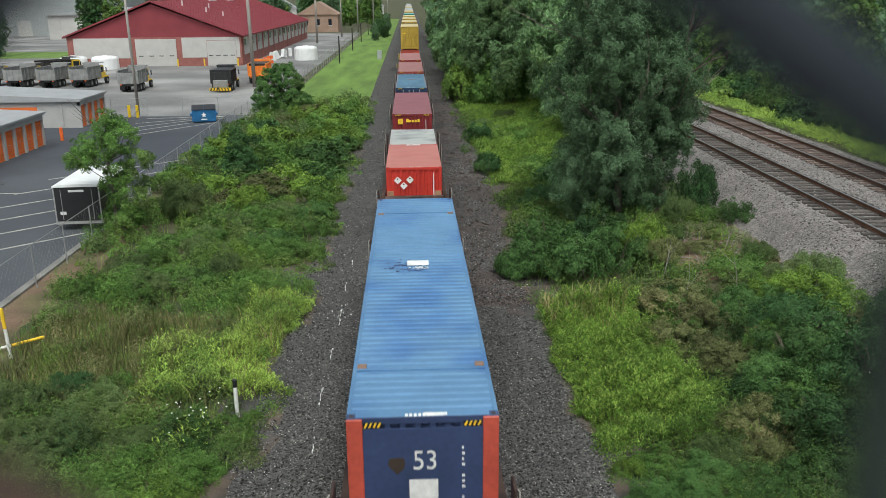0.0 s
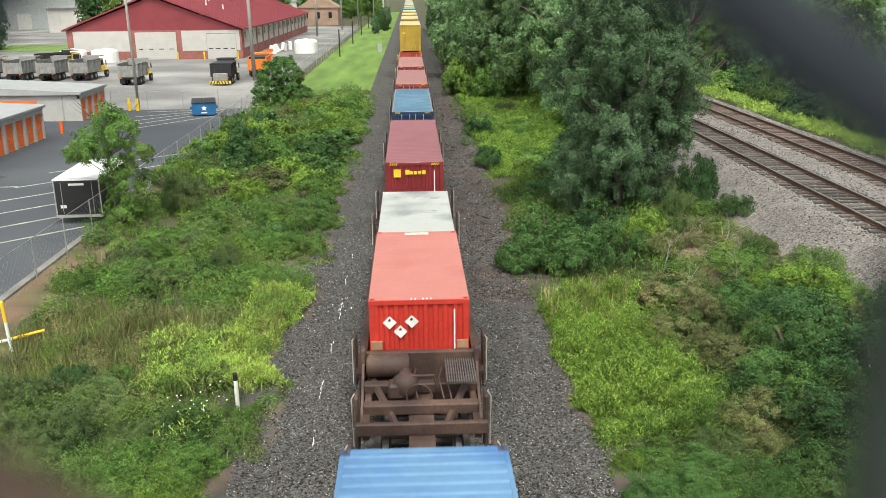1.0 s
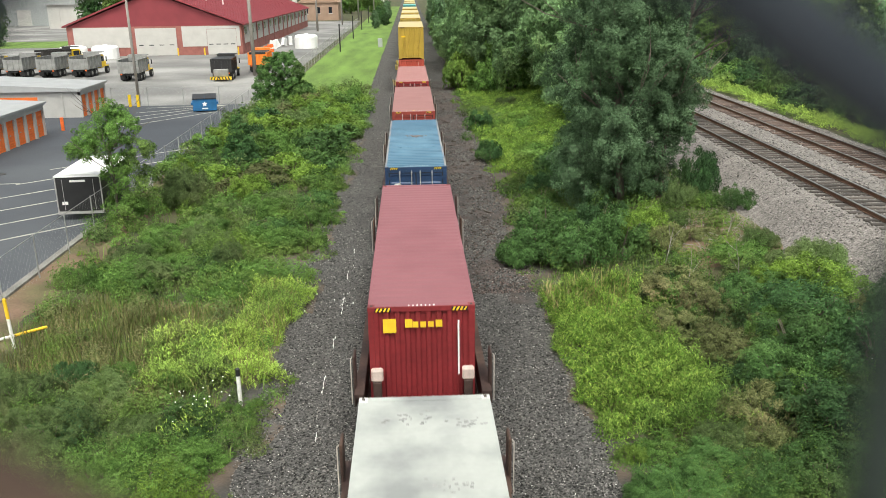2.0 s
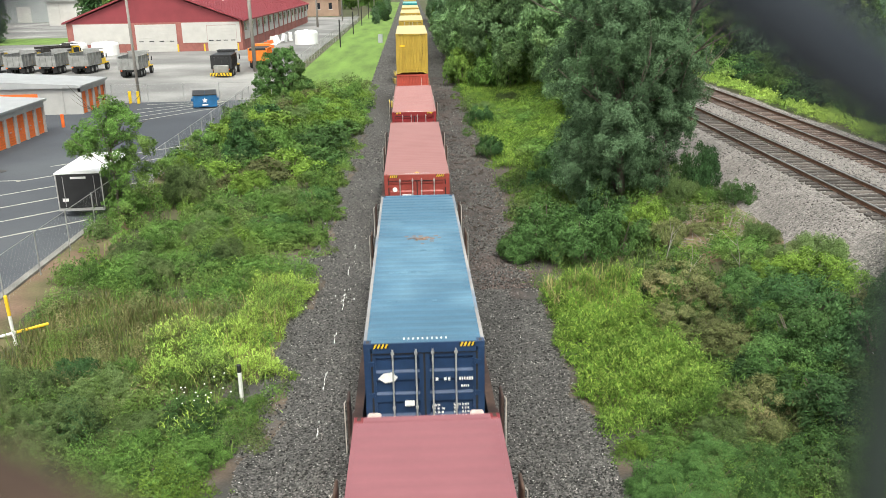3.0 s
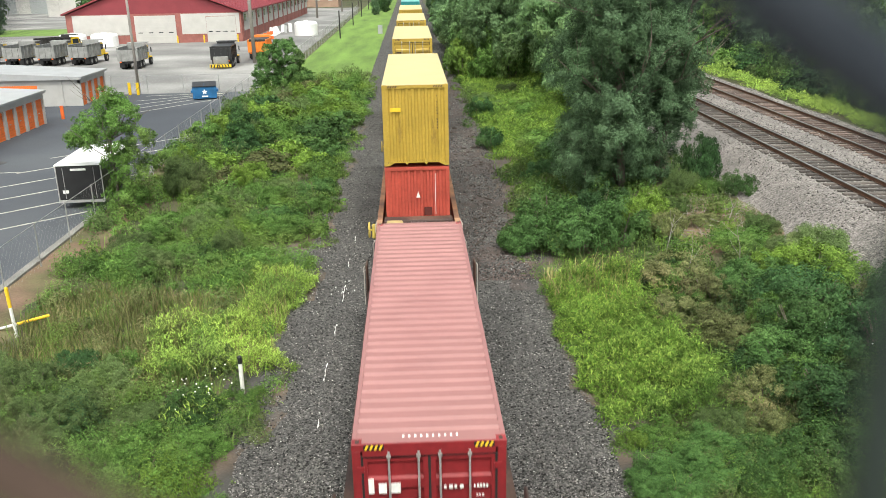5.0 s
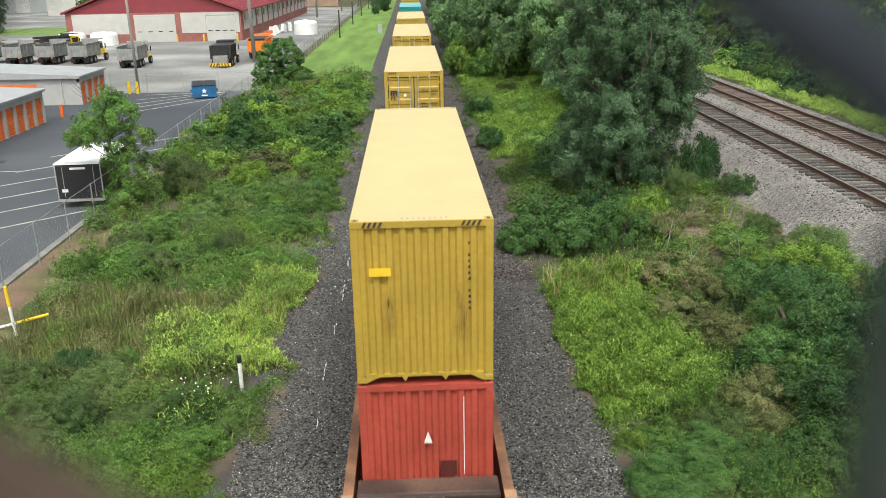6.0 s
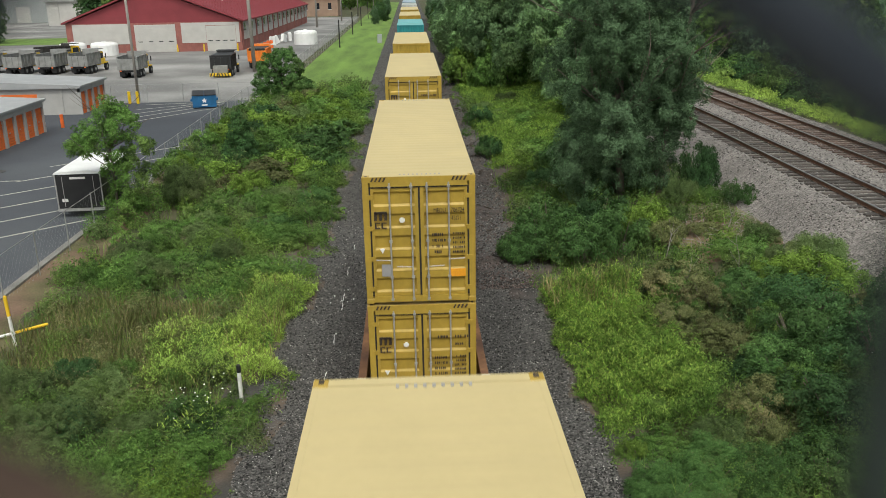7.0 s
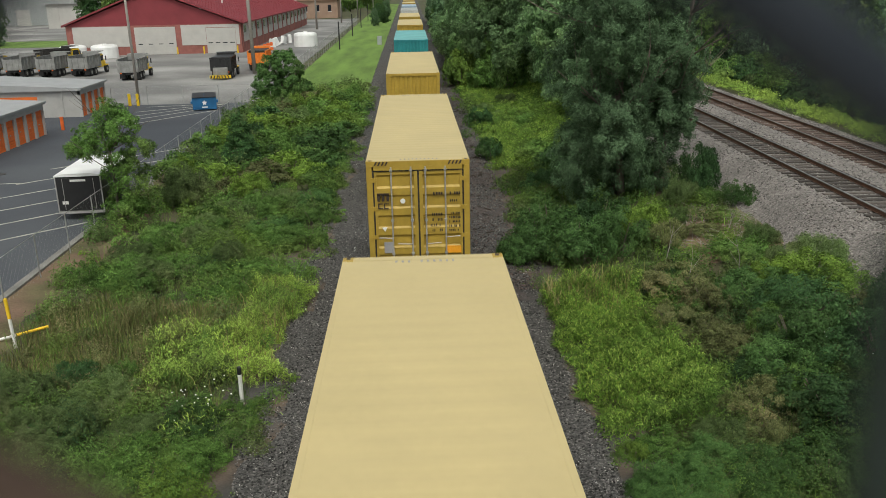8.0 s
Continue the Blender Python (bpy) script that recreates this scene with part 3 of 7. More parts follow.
def blue_53():
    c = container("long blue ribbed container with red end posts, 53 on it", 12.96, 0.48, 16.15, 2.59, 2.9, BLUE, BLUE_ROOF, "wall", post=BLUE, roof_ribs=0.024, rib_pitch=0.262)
    for sx in (-1, 1):
        part("end_post", boxed(min(sx * 1.297, sx * 1.02), max(sx * 1.297, sx * 1.02), -0.03, 0.16, 0.12, 2.885, bevel=0.015), RED_POST, c, "wide red steel end post")
        for y in (2.02, 13.9):
            part("roof_casting", boxed(sx * 1.13 - 0.09, sx * 1.13 + 0.09, y, y + 0.18, 2.86, 2.915, bevel=0.01), M["casting"], c, "rusty lifting casting on the roof")
    for y in (1.92, 14.1):
        part("roof_beam", boxed(-1.22, 1.22, y, y + 0.07, 2.86, 2.905), BLUE_ROOF, c)
    b = bmesh.new()
    box(b, -1.02, 1.02, -0.028, 0.0, 0.3, 2.7)
    part("end_panel", b, BLUE, c)
    hazard(c, -1.0, -0.7, 2.77, M["mark_yellow"])
    hazard(c, 0.7, 1.0, 2.77, M["mark_yellow"])
    writing("53", 0.52, (0.03, -0.032, 1.92), M["sign_white"], c, sx=0.86)
    part("placard", boxed(-0.25, 0.25, -0.034, -0.029, 1.32, 1.72), M["sign_white"], c, "blank white square placard")
    bars(c, M["sign_white"], 0.66, 0.74, 0.9, 2.4, 14, -0.034, 3, 1)
    k = bmesh.new()
    prism(k, [(-0.45 + q * math.cos(a), 2.02 + q * math.sin(a)) for a, q in ((0.0, 0.14), (0.8, 0.17), (1.6, 0.13), (2.4, 0.17), (3.1, 0.16), (3.9, 0.13), (4.7, 0.19), (5.5, 0.14))], -0.034, -0.029)
    part("logo_patch", k, M["mark_dark"], c, "dark worn round patch")
    b = bmesh.new()
    for j in range(9):
        box(b, -0.3 + j * 0.075, -0.25 + j * 0.075, 0.03, 0.13, 2.899, 2.903)
    box(b, 0.02, 0.42, 0.05, 0.16, 2.898, 2.9015)
    tagged(part("roof_code", b, M["sign_white"], c, "faded white characters"), kind="stuff")
    part("roof_patch", boxed(-0.27, 0.30, 8.45, 8.85, 2.893, 2.906), M["sign_white"], c, "white painted roof patch")
    rs = random.Random(12)
    for mat, n, cx, cy, sp, nm in ((M["sign_white"], 22, 0.02, 8.22, 0.10, "white flecks of old lettering"), (BLUE, 60, -0.35, 8.35, 0.30, "dark blue scuffs")):
        b = bmesh.new()
        for i in range(n):
            x, y = cx + rs.gauss(0, sp), cy + rs.gauss(0, sp * 0.9)
            box(b, x, x + rs.uniform(0.02, 0.10), y, y + rs.uniform(0.02, 0.05), 2.880, 2.8925 + 0.0001 * i)
        tagged(part("roof_scuff", b, mat, c, nm), kind="stuff")


blue_53()


def roof_code(c, h, y, mat, x0=-0.5, n=11):
    b = bmesh.new()
    r = random.Random(int(y * 100) + n)
    for j in range(n):
        if r.random() < 0.88:
            box(b, x0 + j * 0.095, x0 + j * 0.095 + 0.034, y, y + 0.075, h - 0.004, h + 0.002)
    tagged(part("roof_code", b, mat, c, "row of characters on the roof"), kind="stuff")


# two 20-foot containers in one well
red = container("bright red twenty-foot container with white diamond placards", 36.68, 0.41, 6.06, 2.44, 2.59, RED, RED_ROOF, "wall", roof_ribs=0.004)
for x, z in ((-0.72, 2.02), (-0.46, 1.78), (-0.18, 2.04)):
    b = bmesh.new()
    prism(b, [(x - 0.17, z), (x, z - 0.17), (x + 0.17, z), (x, z + 0.17)], -0.016, -0.010)
    pl = part("placard", b, M["sign_white"], red, "white diamond placard")
    k = bmesh.new()
    prism(k, [(x - 0.05, z + 0.05), (x - 0.01, z + 0.02), (x + 0.04, z + 0.06), (x, z + 0.11)], -0.021, -0.017)
    part("placard_symbol", k, M["mark_dark"], pl)
for x in (0.86,):
    part("code_strip", boxed(x - 0.018, x + 0.018, -0.036, -0.030, 1.0, 2.35), M["sign_white"], red, "white vertical row of characters")
roof_code(red, 2.59, 0.05, M["sign_white"], -0.2, 6)
part("roof_label", boxed(-0.36, 0.36, 5.74, 5.92, 2.586, 2.594), M["sign_white"], red, "worn white label strip on the roof")
for x in (-1.05, 1.05):
    part("corner_block", boxed(x - 0.14, x + 0.14, -0.07, -0.005, 1.34, 1.54), M["plate"], red, "faded tan corner block")
white = container("dirty white twenty-foot container with patched roof", 43.0, 0.21, 6.06, 2.44, 2.59, WHITE, WHITE_ROOF, "wall", roof_ribs=0.004)

b = bmesh.new()
rs = random.Random(15)
for cx, cy, sp, n in ((-0.95, 0.25, 0.14, 46), (0.9, 0.2, 0.13, 34), (0.75, 5.0, 0.12, 24), (-0.3, 5.2, 0.2, 24), (0.3, 3.0, 0.2, 16), (0.0, 0.12, 0.35, 26)):
    for i in range(n):
        x, y = max(-1.12, min(1.05, cx + rs.gauss(0, sp))), max(0.02, min(5.9, cy + rs.gauss(0, sp * 0.7)))
        box(b, x, x + rs.uniform(0.02, 0.09), y, y + rs.uniform(0.02, 0.06), 2.57, 2.5835 + 0.00005 * i)
tagged(part("roof_grime", b, M["dump_grey"], white, "grey grime on the roof edge"), kind="stuff")
tx = container("maroon forty-foot container with yellow lettering bar on its end", 52.68, 0.30, LEN, 2.44, HC, MAROON, MAROON_ROOF, "wall", roof_ribs=0.006)
part("logo", boxed(-0.88, -0.58, -0.036, -0.030, 2.28, 2.62), M["mark_yellow"], tx, "yellow square logo")
b = bmesh.new()
for j, (w, h) in enumerate(((0.17, 0.2), (0.13, 0.14), (0.13, 0.14), (0.13, 0.14), (0.15, 0.17))):
    box(b, -0.38 + j * 0.175, -0.38 + j * 0.175 + w, -0.036, -0.030, 2.40, 2.40 + h)
part("brand_bar", b, M["mark_yellow"], tx, "yellow brand name blocks")
part("code_strip", boxed(0.82, 0.86, -0.036, -0.030, 1.2, 2.55), M["sign_white"], tx, "white vertical characters")
hazard(tx, -1.05, -0.70, 2.83, M["mark_yellow"])
hazard(tx, 0.70, 1.05, 2.83, M["mark_yellow"])
roof_code(tx, HC, 0.03, M["sign_white"], -0.3, 7)


def door_markings(c, h, mat, seed, logo=None):
    bars(c, mat, 0.22, 0.56, h - 0.86, h - 0.72, 1, 0.012, seed, 4)
    bars(c, mat, 0.70, 1.0, h - 0.86, h - 0.72, 1, 0.012, seed + 1, 6)
    bars(c, mat, 0.74, 0.92, h - 1.02, h - 0.92, 1, 0.012, seed + 2, 4)
    bars(c, mat, 0.16, 0.42, h - 1.85, h - 1.35, 6, 0.012, seed + 3, 3)
    bars(c, mat, 0.58, 0.92, h - 1.85, h - 1.35, 6, 0.012, seed + 4, 6)
    hazard(c, -1.02, -0.72, h - 0.055, M["mark_yellow"] if logo != "m" else M["mark_dark"])
    hazard(c, 0.72, 1.02, h - 0.055, M["mark_yellow"] if logo != "m" else M["mark_dark"])
    roof_code(c, h, 0.18, mat if logo != "m" else M["mark_grey"], -0.42, 10)


bl = container("navy forty-foot container with streaked pale blue roof", 67.78, 0.34, LEN, 2.44, HC, NAVY, NAVY_ROOF, "doors", roof_ribs=0.014)
door_markings(bl, HC, M["sign_white"], 11)
b = bmesh.new()
prism(b, [(-0.95, 2.12), (-0.80, 2.02), (-0.62, 2.05), (-0.55, 2.14), (-0.66, 2.25), (-0.84, 2.23)], 0.008, 0.014)
part("logo", b, M["sign_white"], bl, "white oval logo")
for z in (1.55, 1.1):
    part("label_plate", boxed(-0.42, -0.22, 0.004, 0.012, z - 0.06, z + 0.06), M["sign_white"], bl, "white label plate")

rr = random.Random(77)
b = bmesh.new()
for i in range(40):
    x, y = rr.gauss(0.05, 0.2), rr.gauss(7.15, 0.12)
    box(b, x - rr.uniform(0.02, 0.09), x + 0.05, y, y + rr.uniform(0.02, 0.06), HC - 0.012, HC - 0.004 + 0.0001 * i)
tagged(part("roof_rust", b, M["casting"], bl, "rusty scraped roof patch"), kind="stuff")
b = bmesh.new()
for i in range(60):
    x, y = rr.uniform(-0.85, 0.85), rr.choice((2.3, 4.3, 4.3, 4.34, 6.1, 9.0, 10.4)) + rr.gauss(0, 0.02)
    box(b, x, x + rr.uniform(0.08, 0.3), y, y + 0.010, HC - 0.012, HC - 0.005 + 0.0001 * i)
tagged(part("roof_scrape", b, SCRAPED, bl, "pale scrapes across the roof"), kind="stuff")
RAIL_FADED = paint("chalky_faded_rail", (0.30, 0.28, 0.27), 0.7, 0.2, (0.16, 0.20, 0.26), 0.5)
for x in (-1.186, 1.186):
    part("worn_rail", boxed(x - 0.035, x + 0.035, 0.02, LEN - 0.02, HC - 0.02, HC - 0.002), RAIL_FADED, bl, "chalky worn roof rail")

r6 = container("brown-red forty-foot container with pink faded roof", 83.24, Z1, LEN, 2.44, HC, BROWNRED, PINK_ROOF, "doors", roof_ribs=0.003)
door_markings(r6, HC, M["sign_white"], 21)
part("logo_plate", boxed(-0.56, -0.22, 0.004, 0.012, 1.72, 2.16), M["sign_white"], r6, "white square plate with a symbol")
b = bmesh.new()
tube(b, [(-0.83, 0.004, 2.34), (-0.83, 0.012, 2.34)], 0.09, 14)
part("round_label", b, M["sign_white"], r6, "white round label")
b = bmesh.new()
prism(b, [(-0.44, 1.05), (-0.28, 1.05), (-0.36, 1.24)], 0.004, 0.012)
part("warning_triangle", b, M["mark_yellow"], r6, "yellow warning triangle")
b = bmesh.new()
box(b, -0.405, -0.375, 0.0005, 0.003, 1.88, 2.02)
box(b, -0.46, -0.32, 0.0005, 0.003, 2.02, 2.05)
part("plate_symbol", b, M["patch_red"], r6, "dark red symbol on the plate")
b = bmesh.new()
prism(b, [(-0.08, 0.34), (0.08, 0.34), (0.0, 0.52)], HC - 0.008, HC - 0.002, "z")
part("roof_triangle", b, M["mark_yellow"], r6, "yellow triangle on the roof")

tex = container("dark crimson forty-foot container with ribbed pink roof", 99.28, Z1 - 0.06, LEN, 2.44, HC, TEXRED, PINK_ROOF, "doors", roof_ribs=0.045)
door_markings(tex, HC, M["sign_white"], 31)
b = bmesh.new()
for x0, w, h in ((-0.98, 0.09, 0.27), (-0.82, 0.13, 0.18), (-0.62, 0.15, 0.18)):
    box(b, x0, x0 + w, 0.004, 0.012, 2.0, 2.0 + h)
part("brand_bar", b, M["sign_white"], tex, "white brand name blocks")

# double stacks
lower = container("orange-red forty-foot container under a yellow one", 119.06, Z1 - 0.12, LEN, 2.44, HC, ORANGE_RED, ORANGE_RED, "wall")
part("code_strip", boxed(0.672, 0.688, -0.036, -0.030, 1.05, 2.65), M["sign_white"], lower, "white vertical characters")
b = bmesh.new()
prism(b, [(-0.06, 1.72), (0.1, 1.72), (0.02, 1.96)], -0.036, -0.030)
part("label", b, M["sign_white"], lower, "white arrow label")
part("dark_patch", boxed(0.24, 0.54, -0.034, -0.029, 1.02, 1.34), M["patch_red"], lower, "dark square patch")
upper = container("yellow forty-foot container stacked on top, pale roof", 119.06, ZT - 0.12, LEN, 2.44, HC + 0.12, YELLOW, YELLOW_ROOF, "wall", roof_ribs=0.003)
part("label", boxed(-0.92, -0.55, -0.036, -0.030, 2.05, 2.2), M["mark_yellow"], upper, "orange-yellow label")
bars(upper, M["mark_dark"], 0.78, 0.84, 1.4, 2.7, 12, -0.036, 5, 1)
hazard(upper, -1.02, -0.66, HC + 0.065, M["mark_dark"])
hazard(upper, 0.66, 1.02, HC + 0.065, M["mark_dark"])
rr = random.Random(83)
for x in (-0.60, 0.66):
    b = bmesh.new()
    for i in range(26):
        q, z = x + rr.gauss(0, 0.035), 1.30 + rr.gauss(0, 0.20)
        box(b, q - 0.007, q + 0.007, -0.0322, -0.0302 - 0.0001 * i, z - rr.uniform(0.05, 0.22), z + rr.uniform(0.05, 0.22))
    tagged(part("rust_streak", b, M["streak"], upper, "brown rust streaks down the corrugations"), kind="stuff")
roof_code(upper, HC + 0.12, 0.12, M["mark_grey"], -0.35, 9)
roof_code(upper, HC + 0.12, LEN - 0.25, M["mark_grey"], -0.35, 9)


def yellow_box(s, z, seed, text=None):
    c = container("yellow forty-foot container with black square logo on its doors", s, z, LEN, 2.44, HC, YELLOW, YELLOW_ROOF, "doors", roof_ribs=0.003, seed=seed)
    b = bmesh.new()
    for x in (-0.985, -0.875, -0.765):
        box(b, x, x + 0.06, 0.004, 0.012, 1.93, 2.10)
    box(b, -0.985, -0.705, 0.004, 0.012, 2.07, 2.13, bevel=0.002)
    for x in (-0.975, -0.835):
        box(b, x, x + 0.115, 0.004, 0.012, 1.86, 1.885)
        box(b, x, x + 0.115, 0.004, 0.012, 1.745, 1.77)
        box(b, x, x + 0.035, 0.004, 0.012, 1.77, 1.86)
    part("logo", b, M["mark_dark"], c, "black square logo of plain strokes")
    b = bmesh.new()
    tube(b, [(-0.38, 0.002, 1.93), (-0.38, 0.010, 1.93)], 0.062, 12)
    part("round_label", b, M["sign_white"], c, "white round label")
    b = bmesh.new()
    prism(b, [(-0.89, 1.29), (-0.83, 1.17), (-0.77, 1.29)], 0.002, 0.010)
    part("label", b, M["sign_white"], c, "small white triangle label")
    part("grey_plate", boxed(-0.86, -0.64, 0.004, 0.012, 0.64, 0.92), M["mark_grey"], c, "grey square plate")
    part("warning_sticker", boxed(0.66, 1.0, 0.004, 0.012, 0.60, 0.78), M["mark_orange"], c, "orange warning sticker")
    if text:
        writing(text[0], 0.15, (0.44, 0.008, HC - 0.82), M["mark_dark"], c, sx=0.66)
        writing(text[1], 0.15, (0.83, 0.008, HC - 0.82), M["mark_dark"], c, sx=0.66)
        writing("45G1", 0.14, (0.80, 0.008, HC - 1.00), M["mark_dark"], c, sx=0.72)
    else:
        bars(c, M["mark_dark"], 0.34, 0.60, HC - 0.84, HC - 0.70, 1, 0.012, seed, 4)
        bars(c, M["mark_dark"], 0.74, 1.06, HC - 0.84, HC - 0.70, 1, 0.012, seed + 1, 6)
        bars(c, M["mark_dark"], 0.74, 0.94, HC - 1.02, HC - 0.90, 1, 0.012, seed + 2, 4)
    bars(c, M["mark_dark"], 0.27, 0.57, HC - 1.75, HC - 1.22, 4, 0.012, seed + 3, 7)
    bars(c, M["mark_dark"], 0.72, 1.0, HC - 1.75, HC - 1.22, 5, 0.012, seed + 4, 7)
    for x0, x1 in ((-1.04, -0.70), (0.70, 1.04)):
        hazard(c, x0, x1, HC - 0.055, M["mark_dark"])
    roof_code(c, HC, 0.18, M["mark_grey"], -0.42, 10)
    roof_code(c, HC, LEN - 0.3, M["mark_grey"], -0.42, 10)


yellow_box(140.87, Z1, 41)
yellow_box(140.87, ZT, 51, ("MEDU", "706724"))
yellow_box(160.29, Z1, 61)
yellow_box(160.29, ZT, 71)
for s, wall, roof, name in ((179.93, YELLOW, YELLOW_ROOF, "yellow"), (202.8, TEAL, TEAL_ROOF, "teal"), (223.9, YELLOW, YELLOW_ROOF, "yellow"),
                            (242.8, YELLOW, YELLOW_ROOF, "yellow"), (265.2, WHITE, WHITE_ROOF, "white"), (284.7, GREY_BLUE, GREY_BLUE, "pale blue"),
                            (304.2, YELLOW, YELLOW_ROOF, "yellow"), (327.0, YELLOW, YELLOW_ROOF, "yellow"), (346.5, WHITE, WHITE_ROOF, "white"),
                            (366.0, GREY_BLUE, GREY_BLUE, "pale blue"), (388.0, WHITE, WHITE_ROOF, "white"), (407.5, YELLOW, YELLOW_ROOF, "yellow"),
                            (427.0, WHITE, WHITE_ROOF, "white"), (449.0, GREY_BLUE, GREY_BLUE, "pale blue")):
    container(name + " forty-foot container at the bottom of a stack", s, Z1, LEN, 2.44, HC, wall, roof, "wall")
    container(name + " forty-foot container on top of a stack", s, ZT, LEN, 2.44, HC, wall, roof, "wall", roof_ribs=0.004)


# well cars
def wheelset(parent, y, r=0.42):
    b = bmesh.new()
    for sx in (-1, 1):
        tube(b, [(sx * 0.72, y, r), (sx * 0.80, y, r), (sx * 0.80, y, r), (sx * 0.85, y, r)], [r + 0.03, r + 0.03, r, r], 20)
    tube(b, [(-0.75, y, r), (0.75, y, r)], 0.08, 8)
    part("wheelset", b, M["steel_dark"], parent, "steel wheels on an axle")


def truck(parent, y):
    for dy in (-0.88, 0.88):
        wheelset(parent, y + dy)
    for sx in (-1, 1):
        b = bmesh.new()
        prism(b, [(y - 1.2, 0.42), (y - 0.7, 0.30), (y + 0.7, 0.30), (y + 1.2, 0.42), (y + 1.2, 0.58), (y + 0.4, 0.78), (y - 0.4, 0.78), (y - 1.2, 0.58)], sx * 0.98 - 0.07, sx * 0.98 + 0.07, "x")
        part("side_frame", b, M["steel_dark"], parent)
    part("bolster", boxed(-1.1, 1.1, y - 0.2, y + 0.2, 0.5, 0.78, bevel=0.03), M["steel_dark"], parent)


def well_car(label, y0, y1, near, far, sill_mat, seed):
    """One well unit: the well runs from y0 to y1, its end decks reach out to near and far."""
    c = thing("well_car", label, "rail car", group="well cars of the train")
    for sx in (-1, 1):
        b = bmesh.new()
        prism(b, [(sx * 1.38, 0.34), (sx * 1.50, 0.34), (sx * 1.50, 1.12), (sx * 1.55, 1.14), (sx * 1.55, 1.20), (sx * 1.36, 1.20), (sx * 1.36, 1.14), (sx * 1.38, 1.12)], 0.0, y1 - y0)
        sill = part("side_sill", b, sill_mat, c)
        b = bmesh.new()
        n = int((y1 - y0) / 1.3)
        for i in range(1, n):
            y = i * (y1 - y0) / n
            box(b, min(sx * 1.503, sx * 1.56), max(sx * 1.503, sx * 1.56), y - 0.05, y + 0.05, 0.36, 1.12)
        part("stiffener", b, sill_mat, sill)
        for ye in (0.0, y1 - y0 - 1.3):
            part("end_plate", boxed(sx * 1.47 - 0.11, sx * 1.47 + 0.11, ye, ye + 1.3, 1.203, 1.215), M["plate"] if seed == 3 else M["car_brown"], sill)
        if seed == 3 and y0 > 130:
            k = bmesh.new()
            for q in range(16):
                box(k, min(sx * 1.37, sx * 1.58), max(sx * 1.37, sx * 1.58), 0.05 + 0.15 * q, 0.12 + 0.15 * q, 1.216, 1.245)
            tagged(part("sill_tread", k, M["grab"], sill, "pale slatted steel tread"), kind="stuff")
        for ye in (0.55, y1 - y0 - 0.55):
            if seed != 3:
                pl = part("side_plate", boxed(sx * 1.585 - 0.03, sx * 1.585 + 0.03, ye - 0.24, ye + 0.24, 0.75, 2.02, bevel=0.02), M["car_brown"], c, "upright dark brown side plate")
                b = bmesh.new()
                tube(b, [(sx * 1.66, ye - 0.2, 0.8), (sx * 1.66, ye - 0.2, 1.95), (sx * 1.62, ye - 0.2, 2.0)], 0.014, 5)
                part("grab_iron", b, M["grab"], pl)
        if seed in (2, 4) and y0 > 50:
            xg = sx * 1.05
            part("guide_post", boxed(xg - 0.10, xg + 0.10, 0.12, 0.26, 0.9, 1.449, bevel=0.015), M["car_brown"], c)
            part("guide_block", boxed(xg - 0.14, xg + 0.14, 0.13, 0.33, 1.45, 1.74, bevel=0.035), M["guide"], c, "pale chalky container guide block")
        part("well_ledge", boxed(min(sx * 0.85, sx * 1.38), max(sx * 0.85, sx * 1.38), 0.1, y1 - y0 - 0.1, 0.18, 0.30), sill_mat, c)
    for k in range(5):
        y = (k + 0.5) * (y1 - y0) / 5
        part("cross_bearer", boxed(-0.85, 0.85, y - 0.12, y + 0.12, 0.16, 0.295), M["car_brown"], c)
    for ye, reach, sy in ((0.0, near - y0, -1), (y1 - y0, far - y1, 1)):
        r = abs(reach)
        a, e = min(ye, ye + reach), max(ye, ye + reach)
        if seed == 3:
            yb = ye - sy * 1.36          # the bulkhead stands inside the sills, close to the container
            part("end_bulkhead", boxed(-1.30, 1.30, min(yb, yb - sy * 0.48), max(yb, yb - sy * 0.48), 0.5, 1.17, bevel=0.02), M["car_brown"], c, "dark brown bulkhead beam")
            part("bulkhead_edge", boxed(-1.31, 1.31, min(yb + sy * 0.003, yb + sy * 0.08), max(yb + sy * 0.003, yb + sy * 0.08), 1.06, 1.15, bevel=0.015), M["deck_brown"], c)
        else:
            yb = ye
            part("end_bulkhead", boxed(-1.36, 1.36, ye - 0.09 + 0.02 * sy, ye + 0.09 + 0.02 * sy, 0.4, 1.80 if r > 2 else 1.1, bevel=0.015), M["car_brown"], c)
        if r > 2:
            inner = ye + sy * 0.12
            outer = ye + sy * (r - 0.75)
            if seed == 3:
                b = bmesh.new()
                d_in = yb + sy * 0.1
                prism(b, [(-1.35, d_in), (1.35, d_in), (1.35, ye), (1.30, outer), (-1.30, outer), (-1.35, ye)], 0.76, 0.84, "z")
                part("end_deck", b, M["deck_brown"], c, "brown steel end platform")
                y_s = yb + sy * 2.0
                part("deck_step", boxed(-1.28, 1.28, min(y_s, outer), max(y_s, outer), 0.845, 0.95, bevel=0.03), M["deck_brown"], c)
                b = bmesh.new()
                y_t = yb + sy * 0.45
                tube(b, [(-1.22, y_t, 1.02), (-1.16, y_t, 1.02), (-0.62, y_t, 1.02), (-0.56, y_t, 1.02)], [0.14, 0.27, 0.27, 0.14], 16)
                part("air_reservoir", b, M["cream"], c, "cream-yellow brake air reservoir", True)
                part("valve_box", boxed(-0.78, -0.36, min(yb + sy * 0.95, yb + sy * 1.45), max(yb + sy * 0.95, yb + sy * 1.45), 0.84, 1.08, bevel=0.03), M["car_rust"], c, "rust-brown valve box")
                gr = bmesh.new()
